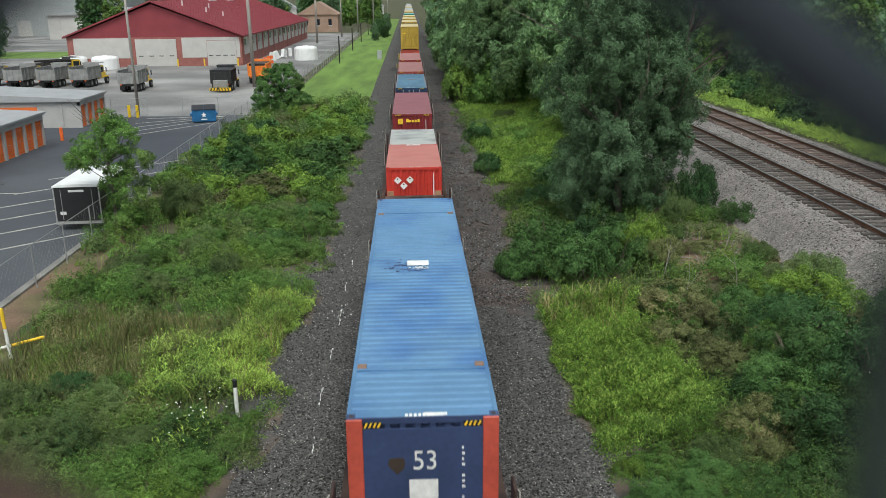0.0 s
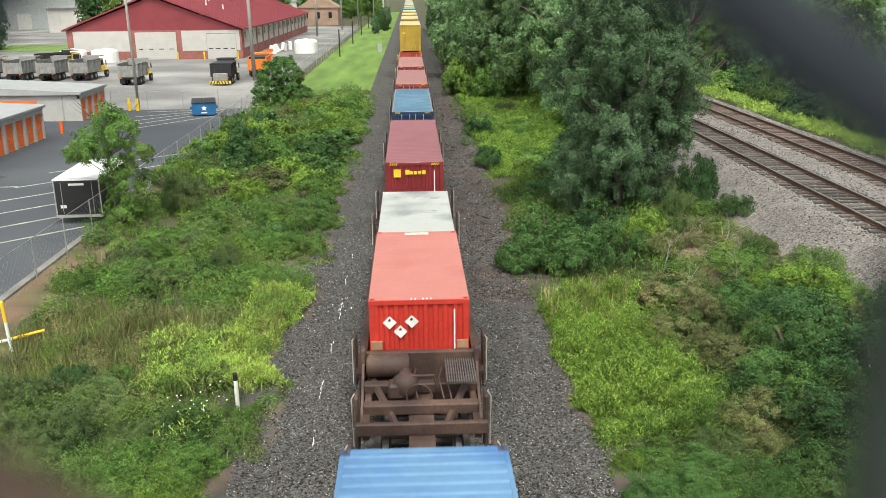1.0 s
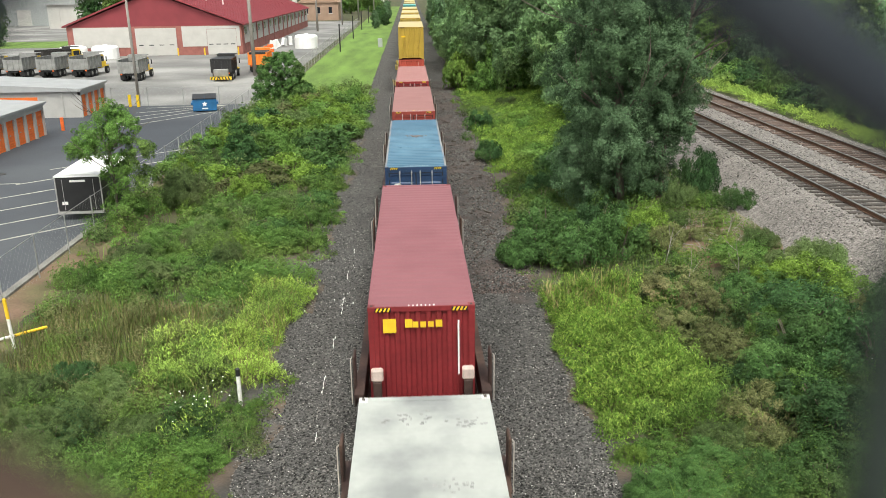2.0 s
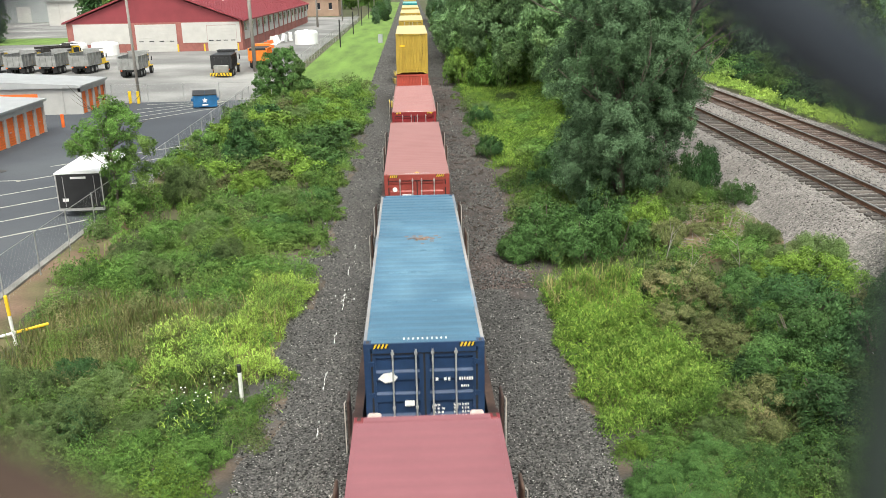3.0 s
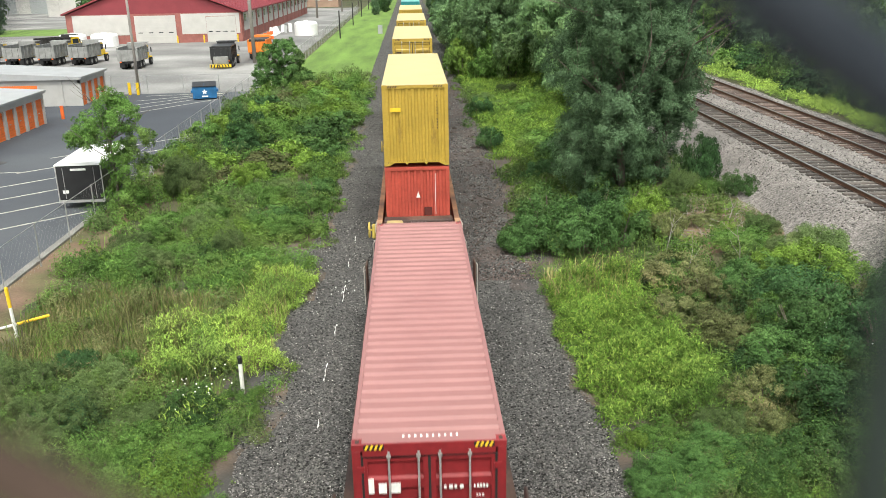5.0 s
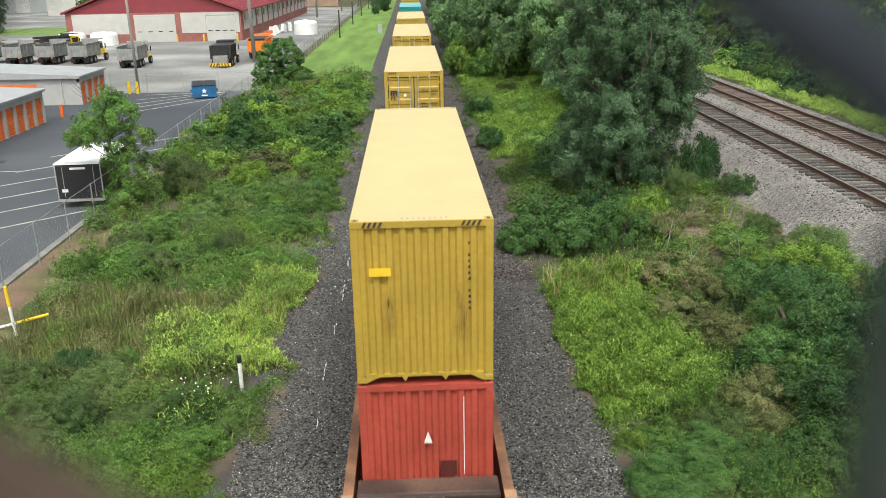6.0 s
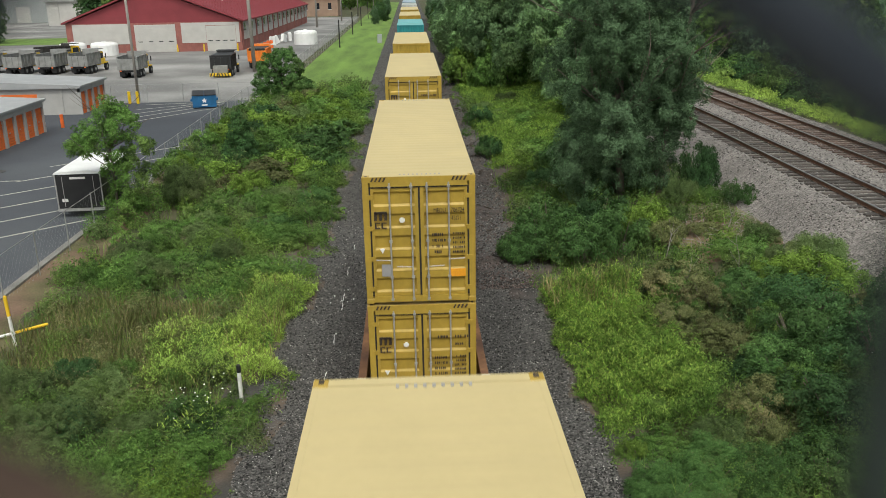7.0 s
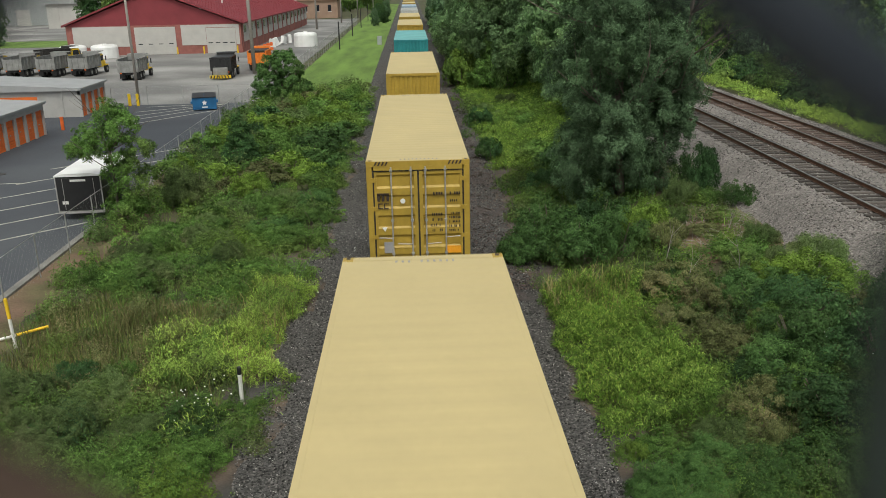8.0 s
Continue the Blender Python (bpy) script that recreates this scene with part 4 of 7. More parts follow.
                y_a, y_b = min(yb + sy * 0.1, yb + sy * 2.2), max(yb + sy * 0.1, yb + sy * 2.2)
                for k in range(11):
                    x = -0.25 + k * 0.05
                    box(gr, x - 0.009, x + 0.009, y_a, y_b, 1.10, 1.14)
                for k in range(7):
                    y = y_a + (k + 0.5) * (y_b - y_a) / 7
                    box(gr, -0.27, 0.27, y - 0.012, y + 0.012, 1.08, 1.125)
                for x in (-0.275, 0.275):
                    box(gr, x - 0.015, x + 0.015, y_a, y_b, 1.03, 1.145)
                    box(gr, x - 0.02, x + 0.02, y_b - 0.3, y_b - 0.24, 0.84, 1.05)
                    box(gr, x - 0.02, x + 0.02, y_a + 0.24, y_a + 0.3, 0.84, 1.05)
                tagged(part("walkway", gr, M["grate"], c, "grey bar-grating walkway"), kind="stuff")
                for x, q in ((0.55, 0.35), (0.66, 0.5), (0.80, 0.62), (1.0, 0.85)):
                    b = bmesh.new()
                    tube(b, [(x - 0.12, yb + sy * 0.2, 0.86), (x - 0.06, yb + sy * 0.3, 1.12), (x, yb + sy * (q + 0.1), 1.12), (x + 0.03, yb + sy * (q + 0.5), 1.0), (x + 0.08, yb + sy * (q + 0.6), 0.86)], 0.03, 6)
                    part("brake_pipe", b, M["cream"], c, "bent cream brake pipe")
                b = bmesh.new()
                tube(b, [(0.30, yb + sy * 1.25, 0.98), (0.62, yb + sy * 1.1, 1.0), (1.05, yb + sy * 1.15, 1.0)], 0.05, 8)
                part("brake_lever", b, M["cream"], c)
                b = bmesh.new()
                y_w = yb + sy * 0.95
                tube(b, [(-1.82, y_w + 0.27 * math.cos(q), 1.1 + 0.27 * math.sin(q)) for q in np.linspace(0, 6.283, 17)], 0.03, 6, False)
                for q in (0.4, 2.5, 4.6):
                    tube(b, [(-1.80, y_w, 1.1), (-1.82, y_w + 0.27 * math.cos(q), 1.1 + 0.27 * math.sin(q))], 0.02, 5)
                part("brake_wheel", b, M["brake_yellow"], c, "yellow hand brake wheel")
                part("brake_housing", boxed(-1.72, -1.56, y_w - 0.16, y_w + 0.16, 0.80, 1.30, bevel=0.04), M["brake_yellow"], c, "yellow hand brake housing")
                b = bmesh.new()
                tube(b, [(-1.82, y_w, 1.1), (-1.70, y_w, 1.1)], 0.04, 6)
                part("brake_shaft", b, M["brake_yellow"], c)
                b = bmesh.new()
                tube(b, [(0.55, outer - sy * 0.1, 0.95), (0.55, outer - sy * 0.1, 1.1), (0.55, outer + sy * 0.5, 1.02)], [0.28, 0.28, 0.2], 16)
                part("brake_cylinder", b, M["cyl_red"], c, "round red-brown brake cylinder", True)
            else:
                for q, wd in ((0.22, 1.34), (0.52, 1.30)):
                    yb = ye + sy * r * q
                    part("cross_beam", boxed(-wd, wd, yb - 0.13, yb + 0.13, 1.08, 1.34, bevel=0.03), M["car_brown"], c)
                for sx in (-1, 1):
                    b = bmesh.new()
                    tube(b, [(sx * 1.25, ye + sy * 0.1, 1.30), (sx * 0.45, outer, 1.05)], 0.09, 6)
                    part("diagonal_brace", b, M["car_brown"], c)
                    part("side_beam", boxed(sx * 1.22 - 0.08, sx * 1.22 + 0.08, min(ye, outer), max(ye, outer), 0.90, 1.12, bevel=0.02), M["car_brown"], c)
                b = bmesh.new()
                yc = ye + sy * 1.15
                tube(b, [(-0.35, yc, 1.15), (-0.35, yc, 1.35), (-0.35, yc, 1.60), (-0.35, yc, 1.72)], [0.18, 0.30, 0.30, 0.16], 14)
                tube(b, [(-0.35, yc, 1.5), (-0.35, yc - sy * 0.9, 1.5)], 0.16, 10)
                part("brake_cylinder", b, M["car_brown"], c, "round brown brake cylinder", True)
            part("end_sill", boxed(-1.42, 1.42, min(outer, outer + sy * 0.14), max(outer, outer + sy * 0.14), 0.62 if seed == 3 else 1.08, 0.90 if seed == 3 else 1.36, bevel=0.02), M["car_brown"], c)
            part("centre_sill", boxed(-0.28, 0.28, a, e, 0.45 if seed == 3 else 0.55, 0.755 if seed == 3 else 1.075), M["car_brown"], c)
            b = bmesh.new()
            box(b, -0.16, 0.16, min(outer, outer + sy * 0.75), max(outer, outer + sy * 0.75), 0.66, 0.86, bevel=0.03)
            box(b, -0.22, 0.22, min(outer + sy * 0.5, outer + sy * 0.72), max(outer + sy * 0.5, outer + sy * 0.72), 0.58, 0.94, bevel=0.05)
            part("coupler", b, M["steel_dark"], c, "steel knuckle coupler")
            # reservoir, walkway grating, brake wheel, pipes
            if seed != 3:
                b = bmesh.new()
                yr = ye + sy * 0.42
                tube(b, [(-1.28, yr, 1.62), (-1.22, yr, 1.62), (-0.30, yr, 1.62), (-0.23, yr, 1.62)], [0.16, 0.27, 0.27, 0.16], 16)
                part("air_reservoir", b, M["car_brown"], c, "cylindrical brake air reservoir", True)
                gx = 0.94
                gr = bmesh.new()
                g_end = ye + sy * 1.45
                y_a, y_b = min(ye + sy * 0.15, g_end), max(ye + sy * 0.15, g_end)
                for k in range(13):
                    x = gx - 0.33 + k * 0.055
                    box(gr, x - 0.012, x + 0.012, y_a, y_b, 1.60, 1.65)
                for k in range(6):
                    y = y_a + (k + 0.5) * (y_b - y_a) / 6
                    box(gr, gx - 0.36, gx + 0.36, y - 0.01, y + 0.01, 1.59, 1.64)
                tagged(part("walkway", gr, M["grate"], c, "grey bar-grating walkway"), kind="stuff")
                b = bmesh.new()
                yv = ye + sy * 1.2
                box(b, -0.75, -0.35, yv - 0.2, yv + 0.2, 1.2, 1.56, bevel=0.05)
                tube(b, [(-0.3, yv, 1.3), (-0.3, yv, 1.7), (0.3, yv, 1.7), (0.4, yv, 1.3)], 0.03, 6)
                part("brake_valve", b, M["car_brown"], c)
                b = bmesh.new()
                ring = [(-0.05 + 0.28 * math.cos(q), yv - 0.5, 1.45 + 0.28 * math.sin(q)) for q in np.linspace(0, 6.283, 17)]
                tube(b, ring, 0.025, 6, False)
                part("brake_wheel", b, M["car_brown"], c, "round hand brake wheel")
                b = bmesh.new()
                for x in (0.45, 0.62, -0.15):
                    tube(b, [(x, ye + sy * 0.3, 1.3), (x + 0.05, ye + sy * 0.6, 1.6), (x - 0.03, ye + sy * 1.0, 1.53), (x + 0.08, ye + sy * 1.5, 1.25)], 0.022, 6)
                part("brake_pipe", b, M["car_brown"], c, "bent brake pipes")
            for sx in (-1, 1):
                yo = outer - sy * 0.1
                y_p, y_q = min(yo, yo - sy * 0.42), max(yo, yo - sy * 0.42)
                pl = part("corner_plate", boxed(sx * 1.40 - 0.045, sx * 1.40 + 0.045, y_p, y_q, 0.55, 1.45 if seed == 3 else 1.85, bevel=0.025), M["car_brown"], c, "upright brown corner plate")
                b = bmesh.new()
                tube(b, [(sx * 1.49, yo - sy * 0.2, 0.6), (sx * 1.51, yo - sy * 0.2, 1.75), (sx * 1.44, yo - sy * 0.2, 1.88)], 0.018, 6)
                part("grab_iron", b, M["grab"], pl, "bent pale grab iron")
                part("sill_post", boxed(sx * 1.36 - 0.05, sx * 1.36 + 0.05, min(ye, ye + sy * 0.3), max(ye, ye + sy * 0.3), 0.9, 1.28 if seed == 3 else 1.95, bevel=0.02), sill_mat, c)
                k = bmesh.new()
                prism(k, [(ye + sy * 0.1, 0.8), (ye + sy * 1.6, 0.8), (ye + sy * 0.1, 1.22 if seed == 3 else 1.75)], sx * 1.36 - 0.03, sx * 1.36 + 0.03, "x")
                part("end_gusset", k, sill_mat, c)
            truck(c, ye + sy * 1.75)
        else:
            part("articulation", boxed(-0.45, 0.45, a - 0.001, e, 0.5, 0.95, bevel=0.04), M["car_brown"], c)
            part("corner_stub", boxed(-1.30, 1.30, min(ye + sy * 0.12, ye + sy * 0.5), max(ye + sy * 0.12, ye + sy * 0.5), 0.86, 0.98), M["car_brown"], c)
            if sy > 0:
                truck(c, e)
    c.matrix_basis = pose(0, y0, 0)
    ROLLING.append((c, y0, 0.0))
    return c


well_car("dark brown well car carrying the long blue container", 12.5, 29.5, 8.4, 32.9, M["car_brown"], 1)
E52 = [(36.4, 49.5), (52.3, 65.2), (67.4, 80.3), (82.9, 95.8), (98.9, 111.8)]
for i, (a, e) in enumerate(E52):
    near = 32.95 if i == 0 else (E52[i - 1][1] + a) / 2
    far = 114.9 if i == 4 else (e + E52[i + 1][0]) / 2
    well_car("brown articulated well car unit with side ladders", a, e, near, far, M["car_brown"], 2 if i == 0 else 4)
CARS = [(117.2, 133.5), (138.9, 155.1), (158.1, 174.3), (177.8, 193.9), (200.5, 216.7), (221.7, 237.9), (240.5, 256.7), (262.9, 279.1), (282.4, 298.6), (301.9, 318.1)]
for i, (a, e) in enumerate(CARS):
    near = 114.95 if i == 0 else (CARS[i - 1][1] + a) / 2
    far = (e + CARS[i + 1][0]) / 2 if i + 1 < len(CARS) else e + 2.6
    well_car("rust-orange well car carrying stacked containers", a, e, near, far, M["car_rust"], 3)
for s in (327.0, 346.5, 366.0, 388.0, 407.5, 427.0, 449.0):
    well_car("rust-orange well car far down the train", s - 1.9, s + 14.0, s - 2.9, s + 15.5, M["car_rust"], 3)


# ---- west side: storage lot, works yard and buildings ----
ZL = -0.30


def slab(name, x0, x1, y0, y1, z, mat, label, category):
    return solid(name, boxed(x0, x1, y0, y1, z - 0.25, z), mat, label, category, kind="structure")


slab("lot_asphalt", -90, -14.9, 20, 79.6, ZL + 0.05, M["asphalt"], "dark asphalt storage lot with painted bays", "asphalt lot")
slab("yard_concrete", -160, -14.6, 79.6, 260, ZL + 0.04, M["concrete"], "pale worn concrete works yard", "yard")
slab("far_lot", 62, 260, 100, 460, -0.2, M["far_asphalt"], "pale grey paved lot beyond the trees", "paved lot")
slab("verge", -160, -58, 163, 182, ZL + 0.09, M["lawn"], "mown grass verge behind the yard", "grass verge")
slab("kerb", -14.9, -14.6, 20, 79.6, ZL + 0.12, M["kerb"], "low concrete kerb along the lot", "kerb")
sheet("dirt_strip", np.arange(-14.6, -11.9, 0.3), np.arange(20, 52, 0.8), lambda x, y: level(x, y) + 0.03 + 0.04 * wobble(x, y, 0.8) - 0.25 * smooth_step(-13.2, -12.2, x + 0.5 * wobble(x, y, 2.0)), M["dirt"],
      "bare brown dirt strip beside the kerb", "dirt")
sheet("lawn", np.arange(-13.2, -4.0, 0.4), list(np.arange(74, 130, 1.0)) + list(range(130, 420, 6)), lambda x, y: level(x, y) + 0.06 + 0.03 * wobble(x, y, 1.5), M["lawn"],
      "mown green lawn between the fence and the track", "lawn")

b = thing("bay_lines", "pale yellow and white parking bay lines", "parking lines", kind="structure")
zl = ZL + 0.054


def line(x0, y0, x1, y1, w=0.14):
    d = Vector((x1 - x0, y1 - y0, 0))
    o = part("bay_line", boxed(-w / 2, w / 2, 0, d.length, 0, 0.004), M["line"], b)
    o.matrix_basis = Matrix.Translation((x0, y0, zl)) @ Matrix.Rotation(math.atan2(-d.x, d.y), 4, "Z")


for k in range(6):
    line(-23.5 + 0.3 * k, 31.3 + 4.0 * k, -15.2, 38.9 + 4.0 * k - 0.3 * k)
for k in range(5):
    line(-24.0, 66.0 + 3.0 * k, -17.0, 75.0 + 2.6 * k if k < 2 else 79.0)
line(-26.0, 47.4, -22.2, 47.6)


def manhole(x, y):
    k = bmesh.new()
    tube(k, [(x, y, zl), (x, y, zl + 0.012)], 0.45, 20)
    solid("manhole_cover", k, M["steel_dark"], "round steel drain cover in the asphalt", "manhole cover")


manhole(-24.6, 50.2)


def storage(x0, x1, y0, y1, height, n, front_door):
    """Low self-storage block: ribbed roller doors along its east face."""
    t = thing("storage_building", "grey metal storage building with orange roller doors", "storage building", group="storage buildings")
    body = bmesh.new()
    box(body, x0, x1 - 0.25, y0, y1, ZL, height)
    part("wall", body, M["stucco"], t)
    k = bmesh.new()
    ridge = (x0 + x1) / 2
    prism(k, [(x0 - 0.3, height), (x1 + 0.1, height), (x1 + 0.1, height + 0.22), (ridge, height + 0.75), (x0 - 0.3, height + 0.22)], y0 - 0.25, y1 + 0.25)
    part("roof", k, M["metal_roof"], t, "pale ribbed metal roof")
    part("gutter", boxed(x1 + 0.1, x1 + 0.2, y0 - 0.2, y1 + 0.2, height + 0.08, height + 0.22), M["metal_roof"], t)
    pitch = (y1 - y0) / n
    for i in range(n + 1):
        yy = y0 + i * pitch
        part("pier", boxed(x1 - 0.25, x1, max(y0, yy - 0.16), min(y1, yy + 0.16), ZL, height), M["stucco"], t)
    part("lintel", boxed(x1 - 0.25, x1 - 0.01, y0, y1, height - 0.35, height - 0.002), M["stucco"], t)
    for i in range(n):
        d = bmesh.new()
        ya, yb = y0 + i * pitch + 0.16, y0 + (i + 1) * pitch - 0.16
        ribbed(d, ribs(height - 0.36 - ZL - 0.02, 0.18, 0.02), ZL + 0.02, ya, yb, lambda p, q, o: (x1 - 0.14 + o, q, p))
        dd = part("roller_door", d, M["orange_door"], t, "orange ribbed roller door")
        part("door_handle", boxed(x1 - 0.14, x1 - 0.11, (ya + yb) / 2 - 0.1, (ya + yb) / 2 + 0.1, ZL + 0.9, ZL + 0.95), M["rod"], dd)
    if front_door:
        part("front_door", boxed(x0 + 2, x1 - 3.6, y0 - 0.05, y0 + 0.02, ZL + 0.02, height - 0.45), M["orange_door"], t, "wide orange roller door")
        part("downpipe", boxed(x1 - 1.6, x1 - 1.5, y0 - 0.09, y0 - 0.003, ZL, height), M["stucco"], t)


storage(-46.0, -27.8, 73.0, 79.0, 1.95, 4, True)
storage(-46.0, -27.35, 50.0, 64.3, 2.0, 9, False)

k = bmesh.new()
tube(k, [(-26.9, 66.2, ZL + 0.05), (-26.9, 66.2, ZL + 1.05)], 0.13, 10)
solid("bollard", k, M["cone"], "orange traffic bollard standing on the asphalt", "bollard")


def enclosed_trailer(m):
    t = thing("cargo_trailer", "black enclosed cargo trailer with a white roof", "trailer", m)
    k = boxed(-1.05, 1.05, 0, 4.6, 0.42, 2.05, bevel=0.03)
    part("body", k, M["black"], t)
    k = bmesh.new()
    prism(k, [(-1.08, 2.05), (1.08, 2.05), (1.06, 2.12), (0.6, 2.19), (-0.6, 2.19), (-1.06, 2.12)], -0.03, 4.63)
    part("roof", k, M["tank_white"], t, "white metal roof")
    for x in (-1.05, 1.0):
        part("corner_trim", boxed(x, x + 0.05, -0.035, 0.0, 0.42, 2.05), M["rod"], t)
    part("rear_bumper", boxed(-1.05, 1.05, -0.08, 0.1, 0.30, 0.42), M["rod"], t)
    d = part("ramp_door", boxed(-0.98, 0.98, -0.03, 0.0, 0.46, 1.98), M["black"], t)
    for x in (-0.7, 0.7):
        k = bmesh.new()
        tube(k, [(x, -0.05, 0.5), (x, -0.05, 1.95)], 0.014, 6)
        part("lock_bar", k, M["rod"], d, "bright steel lock bar")
    part("plate", boxed(-0.82, -0.55, -0.045, -0.032, 0.75, 0.9), M["sign_white"], d)
    part("brand_bar", boxed(-0.35, 0.35, -0.045, -0.032, 1.82, 1.92), M["sign_white"], d, "white lettering bar")
    for x in (-1.08, 1.08):
        for y in (1.9, 2.75):
            k = bmesh.new()
            tube(k, [(x - 0.11 * (x > 0), y, 0.36), (x + 0.11 * (x < 0), y, 0.36)], 0.36, 16)
            part("wheel", k, M["rubber"], t)
        part("fender", boxed(x - 0.12, x + 0.12, 1.4, 3.25, 0.76, 0.82), M["black"], t)
    k = bmesh.new()
    tube(k, [(-0.7, 4.6, 0.45), (0, 5.7, 0.5), (0.7, 4.6, 0.45)], 0.05, 6)
    part("tow_bar", k, M["black"], t)


enclosed_trailer(pose(-15.75, 39.4, ZL + 0.05, 0, 0, 3))


def dumpster(m):
    t = thing("dumpster", "blue steel dumpster with a black lid and white emblem", "dumpster", m)
    k = bmesh.new()
    prism(k, [(-0.1, 0.1), (1.5, 0.1), (1.75, 1.05), (1.6, 1.3), (-0.15, 1.1)], -1.0, 1.0, "x")
    part("body", k, M["dump_blue"], t)
    k = bmesh.new()
    for x in (-0.95, -0.5, 0.0, 0.5, 0.92):
        box(k, x, x + 0.06, -0.17, -0.09, 0.1, 1.05)
    part("rib", k, M["dump_blue"], t)
    for x0 in (-1.02, 0.01):
        k = bmesh.new()
        prism(k, [(-0.2, 1.11), (1.65, 1.32), (1.65, 1.38), (-0.2, 1.17)], x0, x0 + 1.0, "x")
        part("lid", k, M["black"], t, "black plastic lid")
    for sx in (-1, 1):
        part("fork_pocket", boxed(sx * 1.08 - 0.08, sx * 1.08 + 0.08, 0.1, 1.3, 0.62, 0.8), M["dump_blue"], t)
    k = bmesh.new()
    pts = []
    for i in range(10):
        r = 0.24 if i % 2 == 0 else 0.12
        pts.append((r * math.sin(i * math.pi / 5), 0.68 + r * math.cos(i * math.pi / 5)))
    prism(k, pts, -0.19, -0.175)
    part("emblem", k, M["sign_white"], t, "white star emblem")
    part("lettering_bar", boxed(-0.25, 0.25, -0.19, -0.175, 0.25, 0.36), M["sign_white"], t)


dumpster(pose(-18.05, 75.0, ZL + 0.05, 0, 0, 12))


def red_building():
    t = thing("works_building", "long works building, dark red metal roof, brick and white walls", "building")
    x0, x1, y0, y1, e, r = -54.0, -26.7, 140.0, 231.0, 4.25, 9.6
    xm = (x0 + x1) / 2
    w = bmesh.new()
    box(w, x0, x1, y0, y1, ZL, e)
    part("wall", w, M["brick_red"], t, "red brick wall")
    k = bmesh.new()
    prism(k, [(x0 + 0.01, e + 0.002), (x1 - 0.01, e + 0.002), (xm, r - 0.3)], y0 + 0.01, y0 + 0.4)
    part("gable", k, M["roof_red"], t, "dark red metal gable")
    for sx, xe in ((-1, x0 - 0.5), (1, x1 + 0.6)):
        k = bmesh.new()
        prism(k, [(xe, e - 0.05), (xm, r), (xm, r + 0.18), (xe, e + 0.16)], y0 - 0.5, y1 + 0.5)
        slope = part("roof_slope", k, M["roof_red"], t)
        k = bmesh.new()
        n = 60
        for i in range(n):
            y = y0 - 0.4 + i * (y1 - y0 + 0.8) / n
            prism(k, [(xe, e + 0.162), (xm, r + 0.182), (xm, r + 0.24), (xe, e + 0.222)], y, y + 0.06)
        tagged(part("seam", k, M["roof_red"], slope), kind="stuff")
    for x, y in ((-38, 150), (-35, 154), (-33, 158), (-36.5, 163)):
        zz = e + (r - e) * (1 - abs(x - xm) / (x1 - xm))
        k = bmesh.new()
        tube(k, [(x, y, zz - 0.2), (x, y, zz + 1.1)], 0.12, 8)
        part("vent_pipe", k, M["tank_white"], t, "white roof vent pipe")
    for y in (178.0, 196.0):
        part("ridge_vent", boxed(xm - 0.9, xm + 0.9, y, y + 6, r - 0.2, r + 1.3, bevel=0.1), M["tank_white"], t, "white ridge ventilator")
    # front: white panels, roller doors and brick piers
    for a, c, z0, z1 in ((-53.0, -44.2, 1.05, 4.15), (-36.1, -32.24, 1.05, 4.15), (-32.24, -27.56, 3.72, 4.15), (-27.56, -27.0, 1.05, 4.15)):
        part("panel", boxed(a, c, y0 - 0.06, y0 - 0.003, z0, z1), M["panel_white"], t, "off-white wall panel")
    for a, c, z1 in ((-43.4, -37.0, 3.95), (-32.2, -27.6, 3.65)):
        dd = part("roller_door", boxed(a, c, y0 - 0.05, y0 - 0.004, ZL + 0.05, z1), M["panel_white"], t, "off-white sectional door")
        n = 8
        h = (z1 - ZL - 0.05) / n
        for i in range(n):
            part("door_panel", boxed(a + 0.02, c - 0.02, y0 - 0.09, y0 - 0.052, ZL + 0.05 + i * h, ZL + 0.05 + i * h + h * 0.96, bevel=0.015), M["panel_white"], dd)
        for j in range(4):
            x = a + (j + 0.5) * (c - a) / 4
            part("door_window", boxed(x - 0.35, x + 0.35, y0 - 0.1, y0 - 0.093, ZL + 1.6, ZL + 1.72), M["glass_dark"], dd)
    for x in (-43.75, -36.75, -32.6, -27.3):
        k = bmesh.new()
        tube(k, [(x, y0 - 0.8, ZL), (x, y0 - 0.8, ZL + 1.2)], 0.12, 8)
        part("guard_post", k, M["cab_yellow"], t, "yellow guard post")
    part("service_door", boxed(-35.2, -34.2, y0 - 0.05, y0 - 0.004, ZL + 0.04, ZL + 2.1), M["brick_red"], t)
    # east side: piers, panels, windows
    n = 14
    for i in range(n):
        y = y0 + 0.6 + i * 6.45
        part("panel", boxed(x1 + 0.003, x1 + 0.06, y + 1.2, y + 6.0, 1.3, 4.1), M["panel_white"], t)
        part("pier", boxed(x1 + 0.004, x1 + 0.10, y + 0.0, y + 0.9, ZL, 4.15), M["brick_red"], t)
        wdw = part("window", boxed(x1 + 0.061, x1 + 0.10, y + 1.6, y + 3.2, 2.7, 3.8), M["glass_dark"], t, "dark window")
        part("window_sill", boxed(x1 + 0.062, x1 + 0.16, y + 1.5, y + 3.3, 2.58, 2.68), M["panel_white"], wdw)


red_building()


